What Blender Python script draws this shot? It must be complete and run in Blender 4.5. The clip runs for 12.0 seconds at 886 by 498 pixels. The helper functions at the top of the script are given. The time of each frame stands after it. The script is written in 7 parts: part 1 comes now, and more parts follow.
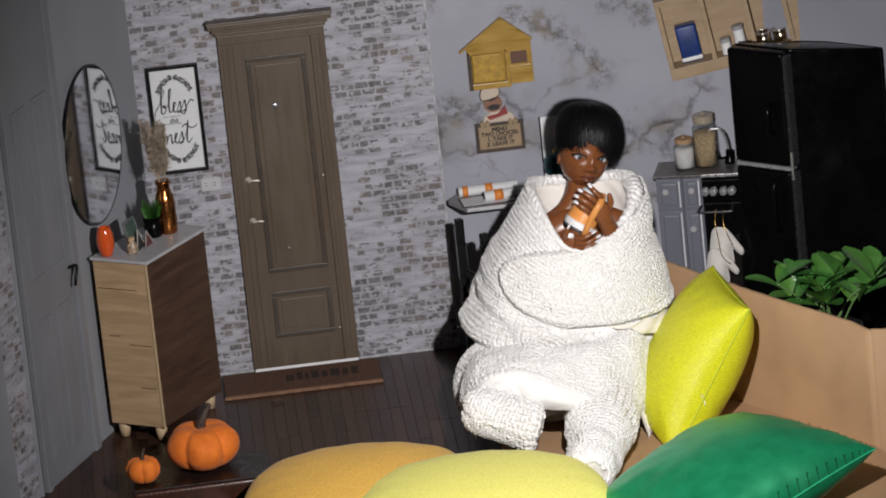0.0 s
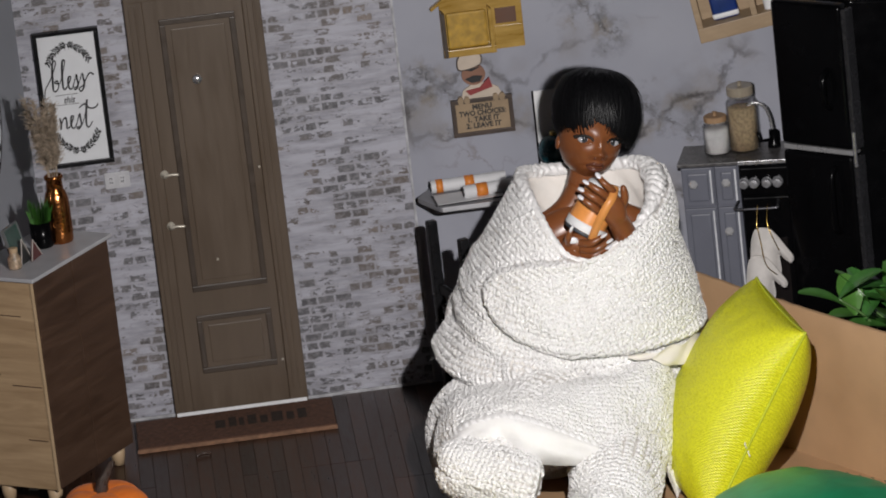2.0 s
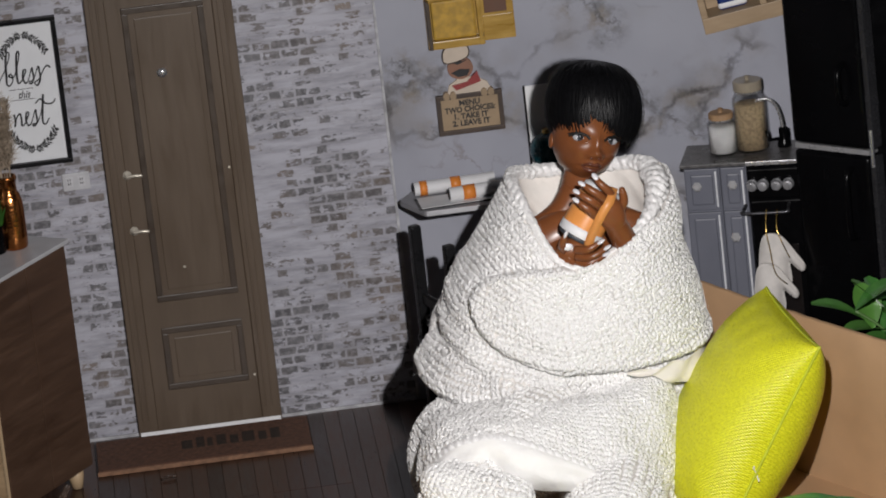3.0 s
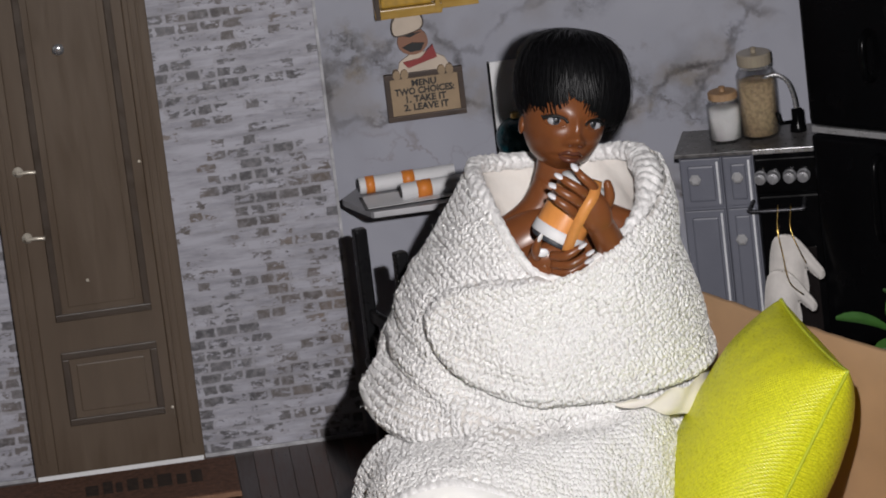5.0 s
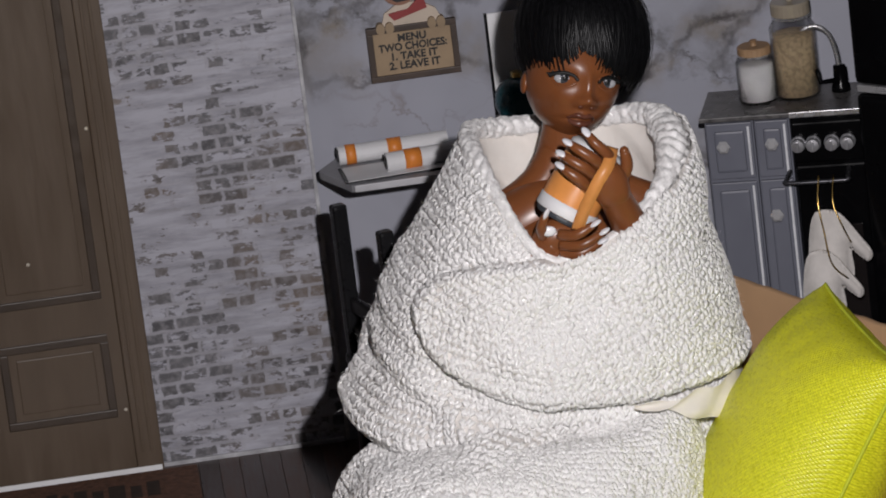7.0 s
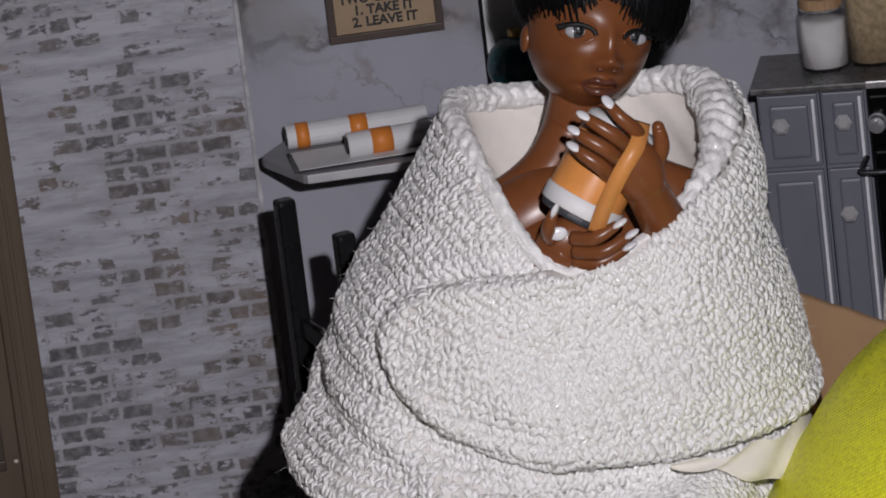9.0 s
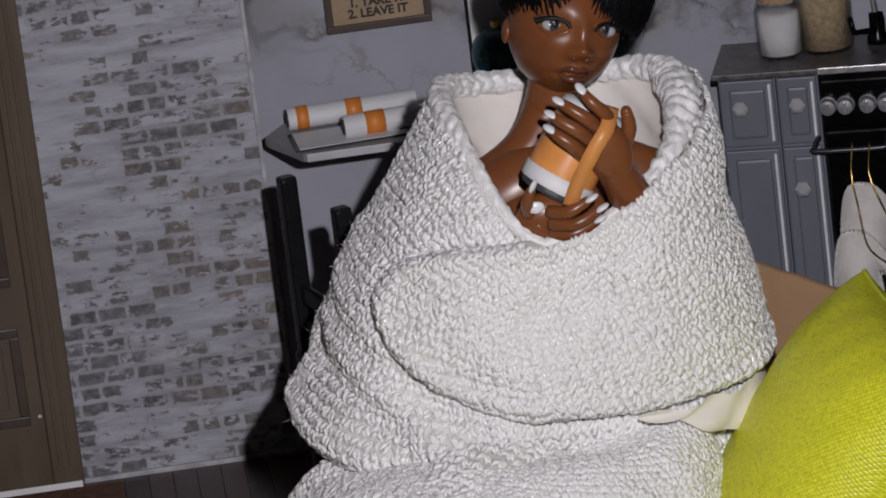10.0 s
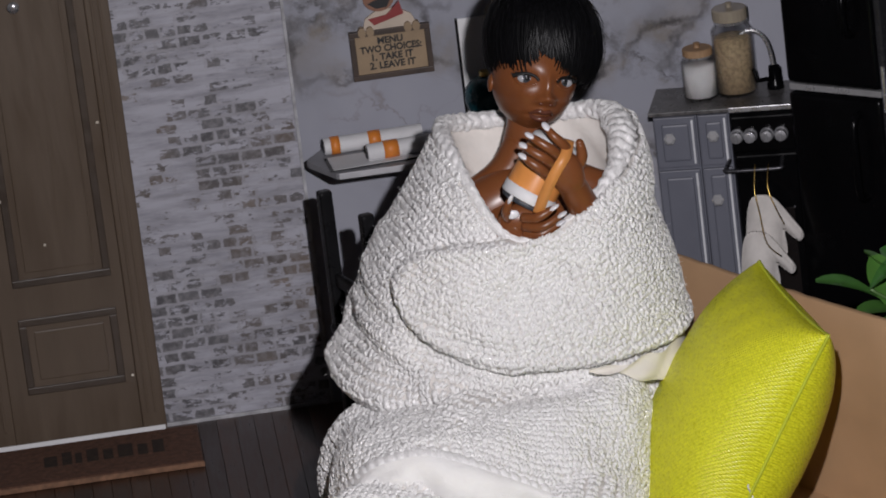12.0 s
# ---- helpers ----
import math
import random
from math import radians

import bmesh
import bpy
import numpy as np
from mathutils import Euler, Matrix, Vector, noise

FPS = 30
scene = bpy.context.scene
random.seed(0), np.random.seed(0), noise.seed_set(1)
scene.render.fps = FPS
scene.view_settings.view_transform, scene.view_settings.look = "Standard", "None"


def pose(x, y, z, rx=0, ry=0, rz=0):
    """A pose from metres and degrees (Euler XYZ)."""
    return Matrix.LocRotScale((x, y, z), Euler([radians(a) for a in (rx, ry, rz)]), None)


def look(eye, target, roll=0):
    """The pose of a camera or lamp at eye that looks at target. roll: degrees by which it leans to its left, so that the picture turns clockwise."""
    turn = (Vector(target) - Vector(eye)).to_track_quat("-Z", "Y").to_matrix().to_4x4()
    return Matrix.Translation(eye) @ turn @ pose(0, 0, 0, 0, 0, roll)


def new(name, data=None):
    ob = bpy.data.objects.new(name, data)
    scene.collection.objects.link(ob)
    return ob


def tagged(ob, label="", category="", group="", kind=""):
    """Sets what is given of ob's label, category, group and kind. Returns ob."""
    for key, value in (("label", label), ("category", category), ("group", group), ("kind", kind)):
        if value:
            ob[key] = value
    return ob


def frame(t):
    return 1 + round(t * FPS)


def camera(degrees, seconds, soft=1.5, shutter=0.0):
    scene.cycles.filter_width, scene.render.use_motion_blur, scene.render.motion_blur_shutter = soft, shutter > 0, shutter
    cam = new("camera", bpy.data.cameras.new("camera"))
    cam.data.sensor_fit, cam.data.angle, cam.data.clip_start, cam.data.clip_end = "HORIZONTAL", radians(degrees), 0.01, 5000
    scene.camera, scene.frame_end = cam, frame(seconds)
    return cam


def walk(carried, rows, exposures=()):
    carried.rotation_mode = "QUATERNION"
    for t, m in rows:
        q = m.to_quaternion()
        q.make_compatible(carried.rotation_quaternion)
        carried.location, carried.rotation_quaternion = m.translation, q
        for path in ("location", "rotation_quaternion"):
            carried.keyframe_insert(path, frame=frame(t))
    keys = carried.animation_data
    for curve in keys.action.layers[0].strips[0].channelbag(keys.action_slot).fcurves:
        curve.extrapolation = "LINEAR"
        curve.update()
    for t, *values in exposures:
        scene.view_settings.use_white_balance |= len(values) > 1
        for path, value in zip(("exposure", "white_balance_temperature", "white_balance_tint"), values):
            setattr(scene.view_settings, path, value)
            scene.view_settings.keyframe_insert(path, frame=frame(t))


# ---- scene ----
cam = camera(9, 12.0, soft=1.9)
PATH = [
    (0, (-0.0797, -5.3946, 1.8602), (0.0198, -3.4951, 1.2422), -5.90),
    (0.5, (-0.0393, -4.8360, 1.6781), (0.0552, -2.9362, 1.0601), -6.00),
    (1, (-0.0278, -4.6769, 1.6262), (0.0656, -2.7768, 1.0090), -6.14),
    (1.5, (-0.0030, -4.3345, 1.5145), (0.0914, -2.4343, 0.8980), -6.32),
    (2, (0.0017, -4.2694, 1.4933), (0.1025, -2.3692, 0.8777), -6.46),
    (2.5, (0.0089, -4.1704, 1.4610), (0.1116, -2.2696, 0.8472), -6.33),
    (3, (0.0239, -3.9633, 1.3935), (0.1277, -2.0626, 0.7799), -6.38),
    (3.2, (0.0342, -3.8210, 1.3471), (0.1393, -1.9203, 0.7335), -6.40),
    (5, (0.0687, -3.3448, 1.1918), (0.1838, -1.4443, 0.5797), -6.76),
    (5.5, (0.0786, -3.2080, 1.1472), (0.1929, -1.3083, 0.5325), -6.79),
    (6, (0.0836, -3.1385, 1.1245), (0.1977, -1.2396, 0.5069), -6.83),
    (6.5, (0.0900, -3.0505, 1.0958), (0.2040, -1.1514, 0.4790), -6.88),
    (7, (0.0990, -2.9261, 1.0553), (0.2128, -1.0276, 0.4366), -7.00),
    (7.2, (0.1025, -2.8779, 1.0396), (0.2162, -0.9801, 0.4189), -6.91),
    (9, (0.1449, -2.2919, 0.8484), (0.2603, -0.3929, 0.2314), -6.94),
    (9.5, (0.1373, -2.3976, 0.8829), (0.2570, -0.5026, 0.2549), -6.93),
    (10, (0.1299, -2.5000, 0.9163), (0.2499, -0.6046, 0.2895), -6.95),
    (10.5, (0.1106, -2.7658, 1.0030), (0.2324, -0.8703, 0.3766), -6.93),
    (11, (0.1034, -2.8654, 1.0355), (0.2259, -0.9700, 0.4091), -6.94),
    (11.5, (0.0926, -3.0150, 1.0842), (0.2150, -1.1193, 0.4585), -6.95),
    (12, (0.0754, -3.2520, 1.1615), (0.1994, -1.3565, 0.5356), -6.94),
]
walk(cam, [(t, look(e, a, r)) for t, e, a, r in PATH], [(0, 0.02, 6550, 11), (1, -0.08, 6550, 11), (3, -0.16, 6500, 11), (5, -0.24, 6480, 12), (7, -0.40, 6450, 14), (9.0, -0.64, 6300, 16), (9.7, -0.70, 6280, 15), (12, -0.56, 6320, 15)])

# the hand torch beside the lens, the only strong light in a dark room
world = bpy.data.worlds.new("night")
scene.world = world
world.use_nodes = True
world.node_tree.nodes["Background"].inputs[0].default_value = (0.75, 0.82, 1.0, 1)
world.node_tree.nodes["Background"].inputs[1].default_value = 0.002
torch = bpy.data.lights.new("torch", "SPOT")
torch.spot_size, torch.spot_blend = math.radians(60), 1.0
torch.energy, torch.shadow_soft_size, torch.color = 72.0, 0.009, (1.0, 0.975, 0.965)
torch_ob = new("torch", torch)
torch_ob.matrix_world = look((0.274, -1.455, 0.660), (0.245, -0.32, 0.15))


# ---- materials ----
class Nodes:
    """A small wrapper to write node materials in few lines."""

    def __init__(self, name, rough=0.6, metal=0.0):
        self.mat = bpy.data.materials.new(name)
        self.mat.use_nodes = True
        self.tree = self.mat.node_tree
        self.shader = self.tree.nodes["Principled BSDF"]
        self.put("Roughness", rough)
        self.put("Metallic", metal)
        self.coord = self.tree.nodes.new("ShaderNodeTexCoord")

    def put(self, socket, value):
        target = self.shader.inputs[socket]
        if isinstance(value, bpy.types.NodeSocket):
            self.tree.links.new(value, target)
        else:
            target.default_value = value

    def feed(self, node, name, value):
        if isinstance(value, bpy.types.NodeSocket):
            self.tree.links.new(value, node.inputs[name])
        elif value is not None:
            node.inputs[name].default_value = value

    def mapped(self, scale=(1, 1, 1), loc=(0, 0, 0), rot=(0, 0, 0), source="Object"):
        n = self.tree.nodes.new("ShaderNodeMapping")
        self.tree.links.new(self.coord.outputs[source], n.inputs["Vector"])
        n.inputs["Scale"].default_value, n.inputs["Location"].default_value, n.inputs["Rotation"].default_value = scale, loc, rot
        return n.outputs["Vector"]

    def noise(self, scale, detail=4.0, vector=None, rough=0.55, distort=0.0):
        n = self.tree.nodes.new("ShaderNodeTexNoise")
        self.feed(n, "Vector", vector if vector is not None else self.coord.outputs["Object"])
        n.inputs["Scale"].default_value, n.inputs["Detail"].default_value = scale, detail
        n.inputs["Roughness"].default_value, n.inputs["Distortion"].default_value = rough, distort
        return n.outputs["Fac"]

    def voronoi(self, scale, vector=None, feature="F1"):
        n = self.tree.nodes.new("ShaderNodeTexVoronoi")
        n.feature = feature
        self.feed(n, "Vector", vector if vector is not None else self.coord.outputs["Object"])
        n.inputs["Scale"].default_value = scale
        return n.outputs["Distance"]

    def wave(self, scale, vector=None, distort=0.0, direction="X", detail=2.0, dscale=1.0):
        n = self.tree.nodes.new("ShaderNodeTexWave")
        n.bands_direction = direction
        self.feed(n, "Vector", vector if vector is not None else self.coord.outputs["Object"])
        n.inputs["Scale"].default_value, n.inputs["Distortion"].default_value = scale, distort
        n.inputs["Detail"].default_value, n.inputs["Detail Scale"].default_value = detail, dscale
        return n.outputs["Fac"]

    def ramp(self, fac, *stops):
        n = self.tree.nodes.new("ShaderNodeValToRGB")
        self.feed(n, "Fac", fac)
        while len(n.color_ramp.elements) < len(stops):
            n.color_ramp.elements.new(0.5)
        for e, (at, c) in zip(n.color_ramp.elements, stops):
            e.position, e.color = at, (*c, 1) if isinstance(c, tuple) else (c, c, c, 1)
        return n.outputs["Color"]

    def mix(self, fac, a, b, how="MIX"):
        n = self.tree.nodes.new("ShaderNodeMixRGB")
        n.blend_type = how
        for k, v in (("Fac", fac), ("Color1", a), ("Color2", b)):
            self.feed(n, k, (*v, 1) if isinstance(v, tuple) else v)
        return n.outputs["Color"]

    def math(self, op, a, b=0.0):
        n = self.tree.nodes.new("ShaderNodeMath")
        n.operation = op
        for k, v in ((0, a), (1, b)):
            self.feed(n, k, v)
        return n.outputs[0]

    def bump(self, height, strength=0.3, dist=0.001):
        n = self.tree.nodes.new("ShaderNodeBump")
        n.inputs["Strength"].default_value, n.inputs["Distance"].default_value = strength, dist
        self.tree.links.new(height, n.inputs["Height"])
        self.put("Normal", n.outputs["Normal"])

    def random(self):
        return self.tree.nodes.new("ShaderNodeObjectInfo").outputs["Random"]


def plain(name, colour, rough=0.5, metal=0.0, vary=0.12, scale=60.0, bump=0.0, coat=0.0):
    """A surface of one colour with faint mottling at two scales."""
    n = Nodes(name, rough, metal)
    dark = tuple(c * (1 - vary) for c in colour)
    light = tuple(min(1, c * (1 + vary * 0.6)) for c in colour)
    a = n.mix(n.ramp(n.noise(scale), (0.35, 0.0), (0.65, 1.0)), dark, light)
    n.put("Base Color", n.mix(n.math("MULTIPLY", n.noise(scale * 7, 2), 0.25), a, dark))
    n.put("Roughness", n.ramp(n.noise(scale * 2), (0.3, max(0.0, rough - 0.08)), (0.7, min(1.0, rough + 0.08))))
    if bump:
        n.bump(n.noise(scale * 8, 3), bump, 0.0006)
    if coat:
        n.put("Coat Weight", coat)
    return n.mat


def brick_paper():
    """Whitewashed brick, printed on paper: pale courses with bare brick patches."""
    n = Nodes("brick_paper", 0.62)
    v = n.mapped(rot=(math.pi / 2, 0, 0))
    warp = n.tree.nodes.new("ShaderNodeVectorMath")
    warp.operation = "MULTIPLY_ADD"
    wob = n.tree.nodes.new("ShaderNodeTexNoise")
    wob.inputs["Scale"].default_value, wob.inputs["Detail"].default_value = 190.0, 3.0
    n.tree.links.new(n.coord.outputs["Object"], wob.inputs["Vector"])
    n.tree.links.new(wob.outputs["Color"], warp.inputs[0])
    warp.inputs[1].default_value = (0.0040, 0.0018, 0.0)
    n.tree.links.new(v, warp.inputs[2])

    def courses(width, height, seam, smooth):
        b = n.tree.nodes.new("ShaderNodeTexBrick")
        n.tree.links.new(warp.outputs[0], b.inputs["Vector"])
        b.offset, b.squash, b.squash_frequency = 0.5, 0.70, 3
        for key, val in (("Scale", 1.0), ("Mortar Size", seam), ("Mortar Smooth", smooth), ("Bias", 0.0), ("Brick Width", width), ("Row Height", height)):
            b.inputs[key].default_value = val
        b.inputs["Color1"].default_value, b.inputs["Color2"].default_value = (0.0, 0.0, 0.0, 1), (1, 1, 1, 1)
        b.inputs["Mortar"].default_value = (0.5, 0.5, 0.5, 1)
        return b.outputs["Fac"], b.outputs["Color"]

    mortar, pick = courses(0.0140, 0.0076, 0.0015, 0.7)
    draw = n.math("FRACT", n.math("MULTIPLY", pick, 7.31))
    streak = n.mapped((0.30, 1, 1.7))
    white = n.ramp(n.noise(75, 7, vector=streak, rough=0.62), (0.28, (0.175, 0.173, 0.196)), (0.42, (0.285, 0.284, 0.322)), (0.58, (0.390, 0.390, 0.442)))
    tan = n.ramp(n.noise(11, 2, vector=n.mapped(loc=(0.4, 0, 0.9))), (0.47, 0.0), (0.62, 1.0))
    grey = n.ramp(draw, (0.0, (0.042, 0.040, 0.044)), (0.45, (0.110, 0.107, 0.115)), (0.9, (0.066, 0.063, 0.067)))
    brown = n.ramp(draw, (0.0, (0.055, 0.042, 0.034)), (0.35, (0.150, 0.110, 0.083)), (0.7, (0.090, 0.069, 0.055)), (0.95, (0.185, 0.145, 0.118)))
    brick = n.mix(tan, grey, brown)
    brick = n.mix(n.ramp(n.noise(260, 4), (0.44, 0.0), (0.72, 0.7)), brick, (0.25, 0.243, 0.257))
    patch = n.ramp(n.noise(17, 4, vector=n.mapped((0.7, 1, 1.5), loc=(0.13, 0, 0.07))), (0.36, 0.0), (0.66, 1.0))
    bare = n.math("ADD", n.math("MULTIPLY", pick, 0.60), n.math("MULTIPLY", patch, 0.42))
    bare = n.math("ADD", bare, n.math("MULTIPLY", n.math("SUBTRACT", n.noise(170, 5, vector=n.mapped((0.6, 1, 1.3)), rough=0.7), 0.5), 2.1))
    bare = n.ramp(bare, (0.50, 0.0), (0.60, 1.0))
    body = n.mix(n.math("MULTIPLY", bare, 0.92), white, brick)
    seam = n.mix(n.math("MULTIPLY", patch, 0.55), white, (0.30, 0.292, 0.305))
    col = n.mix(n.math("MULTIPLY", mortar, 0.85), body, seam)
    smut = n.math("MULTIPLY", n.ramp(n.noise(210, 4, vector=streak), (0.60, 0.0), (0.72, 1.0)), 0.50)
    n.put("Base Color", n.mix(smut, col, (0.105, 0.100, 0.105)))
    n.put("Roughness", n.ramp(n.noise(40), (0.3, 0.5), (0.7, 0.68)))
    n.bump(n.noise(500, 3), 0.05, 0.0005)
    return n.mat


def marble_paper():
    """White marble print: clear pale ground, broken dark cracks with ochre stains."""
    n = Nodes("marble_paper", 0.42)
    base = n.ramp(n.noise(7, 4, distort=0.4), (0.25, (0.262, 0.270, 0.315)), (0.6, (0.322, 0.329, 0.378)))
    warp = n.tree.nodes.new("ShaderNodeVectorMath")
    warp.operation = "MULTIPLY_ADD"
    wob = n.tree.nodes.new("ShaderNodeTexNoise")
    wob.inputs["Scale"].default_value, wob.inputs["Detail"].default_value, wob.inputs["Roughness"].default_value = 17.0, 7.0, 0.62
    n.tree.links.new(n.coord.outputs["Object"], wob.inputs["Vector"])
    n.tree.links.new(wob.outputs["Color"], warp.inputs[0])
    warp.inputs[1].default_value = (0.085, 0.0, 0.085)
    n.tree.links.new(n.mapped((1, 1, 1.15), rot=(0, 0.5, 0), loc=(0.21, 0, 0.05)), warp.inputs[2])
    crack = n.voronoi(9.0, vector=warp.outputs[0], feature="DISTANCE_TO_EDGE")
    gate = n.ramp(n.noise(6.5, 3, vector=n.mapped(loc=(0.61, 0, 0.33))), (0.50, 0.0), (0.60, 1.0))
    thin = n.ramp(n.noise(60, 3), (0.35, 0.15), (0.65, 1.0))
    line = n.math("MULTIPLY", n.math("MULTIPLY", n.ramp(crack, (0.0, 1.0), (0.012, 0.75), (0.034, 0.0)), gate), thin)
    stain = n.math("MULTIPLY", n.ramp(crack, (0.0, 1.0), (0.20, 0.0)), gate)
    blot = n.ramp(n.noise(26, 6), (0.46, 0.0), (0.60, 1.0))
    col = n.mix(n.math("MULTIPLY", n.math("MULTIPLY", stain, blot), 0.80), base, (0.170, 0.168, 0.178))
    ochre = n.ramp(n.noise(33, 4, vector=n.mapped(loc=(1.3, 0, 0.8))), (0.48, 0.0), (0.60, 1.0))
    col = n.mix(n.math("MULTIPLY", n.math("MULTIPLY", stain, ochre), 0.42), col, (0.225, 0.190, 0.148))
    hair = n.voronoi(21.0, vector=warp.outputs[0], feature="DISTANCE_TO_EDGE")
    hair = n.math("MULTIPLY", n.ramp(hair, (0.0, 1.0), (0.022, 0.0)), n.ramp(n.noise(8, 3, vector=n.mapped(loc=(2.1, 0, 1.4))), (0.55, 0.0), (0.63, 1.0)))
    col = n.mix(n.math("MULTIPLY", hair, 0.55), col, (0.16, 0.13, 0.12))
    col = n.mix(line, col, (0.040, 0.035, 0.036))
    # heavier veins with a broken dark core and a stained border
    sep = n.tree.nodes.new("ShaderNodeSeparateXYZ")
    n.tree.links.new(n.coord.outputs["Object"], sep.inputs[0])
    rag = n.math("SUBTRACT", n.noise(38, 8, rough=0.68), 0.5)
    for x0, z0, x1, z1, wide in ((0.285, 0.345, 0.330, 0.322, 0.012), (0.318, 0.340, 0.385, 0.262, 0.019), (0.375, 0.215, 0.445, 0.180, 0.017), (0.212, 0.262, 0.262, 0.226, 0.016), (0.385, 0.345, 0.435, 0.318, 0.013)):
        ln = math.hypot(x1 - x0, z1 - z0)
        ux, uz = (x1 - x0) / ln, (z1 - z0) / ln
        dx, dz = n.math("SUBTRACT", sep.outputs[0], (x0 + x1) / 2), n.math("SUBTRACT", sep.outputs[2], (z0 + z1) / 2)
        along = n.math("ABSOLUTE", n.math("ADD", n.math("MULTIPLY", dx, ux), n.math("MULTIPLY", dz, uz)))
        off = n.math("ADD", n.math("SUBTRACT", n.math("MULTIPLY", dz, ux), n.math("MULTIPLY", dx, uz)), n.math("MULTIPLY", rag, 0.090))
        off = n.math("ABSOLUTE", off)
        end = n.ramp(n.math("DIVIDE", along, ln), (0.38, 1.0), (0.62, 0.0))
        halo = n.math("MULTIPLY", n.ramp(n.math("DIVIDE", off, wide), (0.25, 1.0), (1.0, 0.0)), end)
        halo = n.math("MULTIPLY", halo, n.ramp(n.noise(58, 6, rough=0.65), (0.44, 0.0), (0.56, 1.0)))
        core = n.math("MULTIPLY", n.ramp(n.math("DIVIDE", off, wide), (0.0, 1.0), (0.17, 0.0)), n.math("MULTIPLY", end, thin))
        col = n.mix(n.math("MULTIPLY", halo, 0.72), col, n.mix(ochre, (0.125, 0.124, 0.132), (0.185, 0.155, 0.118)))
        col = n.mix(n.math("MULTIPLY", core, 0.85), col, (0.035, 0.031, 0.032))
    n.put("Base Color", col)
    n.put("Roughness", n.ramp(n.noise(30), (0.3, 0.34), (0.7, 0.5)))
    return n.mat


def wood(name, dark, light, rough=0.45, grain=(1, 14, 1), scale=30.0, knots=0.3, spread=0.0):
    n = Nodes(name, rough)
    v = n.mapped(grain)
    if spread:
        n2 = n.tree.nodes.new("ShaderNodeVectorMath")
        n2.operation = "MULTIPLY_ADD"
        comb = n.tree.nodes.new("ShaderNodeCombineXYZ")
        r = n.random()
        for k in range(3):
            n.tree.links.new(r, comb.inputs[k])
        n.tree.links.new(comb.outputs[0], n2.inputs[0])
        n2.inputs[1].default_value = (37.0, 11.0, 23.0)
        n.tree.links.new(v, n2.inputs[2])
        v = n2.outputs[0]
    g = n.noise(scale, 8, vector=v, rough=0.62, distort=knots)
    col = n.ramp(g, (0.28, dark), (0.72, light))
    streak = n.ramp(n.noise(scale * 5, 3, vector=v), (0.45, 0.0), (0.75, 1.0))
    col = n.mix(n.math("MULTIPLY", streak, 0.35), col, dark)
    if spread:
        col = n.mix(n.math("MULTIPLY", n.random(), spread), col, tuple(c * 0.45 for c in dark))
    n.put("Base Color", col)
    n.put("Roughness", n.ramp(g, (0.3, rough - 0.08), (0.7, rough + 0.1)))
    n.bump(g, 0.12, 0.0004)
    return n.mat


def woven(name, colour, pitch, rough=0.45, strength=0.6):
    """Cloth of crossing threads: small raised checks between darker gaps, a pitch in metres."""
    n = Nodes(name, rough)
    sep = n.tree.nodes.new("ShaderNodeSeparateXYZ")
    wob = n.tree.nodes.new("ShaderNodeTexNoise")
    wob.inputs["Scale"].default_value, wob.inputs["Detail"].default_value = 55.0, 2.0
    n.tree.links.new(n.coord.outputs["Object"], wob.inputs["Vector"])
    warp = n.tree.nodes.new("ShaderNodeVectorMath")
    warp.operation = "MULTIPLY_ADD"
    n.tree.links.new(wob.outputs["Color"], warp.inputs[0])
    warp.inputs[1].default_value = (0.0022, 0.0022, 0.0)
    n.tree.links.new(n.mapped(rot=(0, 0, 0.62), source="UV"), warp.inputs[2])
    n.tree.links.new(warp.outputs[0], sep.inputs[0])
    w = math.pi / pitch
    a = n.math("SINE", n.math("MULTIPLY", sep.outputs[0], w))
    b = n.math("SINE", n.math("MULTIPLY", sep.outputs[1], w * 1.25))
    h = n.math("POWER", n.math("ABSOLUTE", n.math("MULTIPLY", a, b)), 0.45)
    fleck = n.noise(620, 2)
    top = n.mix(n.ramp(fleck, (0.35, 0.0), (0.68, 1.0)), tuple(c * 0.72 for c in colour), colour)
    col = n.mix(n.ramp(h, (0.20, 0.0), (0.55, 1.0)), tuple(c * 0.62 for c in colour), top)
    col = n.mix(n.math("MULTIPLY", n.ramp(n.noise(45, 4), (0.4, 0.0), (0.75, 1.0)), 0.25), col, tuple(c * 0.7 for c in colour))
    n.put("Base Color", col)
    n.put("Roughness", n.ramp(fleck, (0.35, rough - 0.12), (0.65, rough + 0.2)))
    n.bump(h, strength, 0.0006)
    return n.mat


def glass(name, tint=(1, 1, 1)):
    n = Nodes(name, 0.04)
    n.put("Transmission Weight", 1.0)
    n.put("IOR", 1.12)
    n.put("Alpha", 0.35)
    n.put("Base Color", (*tint, 1))
    return n.mat


# ---- building tools ----
def mesh_of(name, verts, faces, smooth=True, uvs=None):
    me = bpy.data.meshes.new(name)
    me.from_pydata([tuple(map(float, v)) for v in verts], [], faces)
    if uvs is not None:
        layer = me.uv_layers.new(name="UVMap")
        for loop in me.loops:
            layer.data[loop.index].uv = uvs[loop.vertex_index]
    me.polygons.foreach_set("use_smooth", [smooth] * len(me.polygons))
    me.update()
    return me


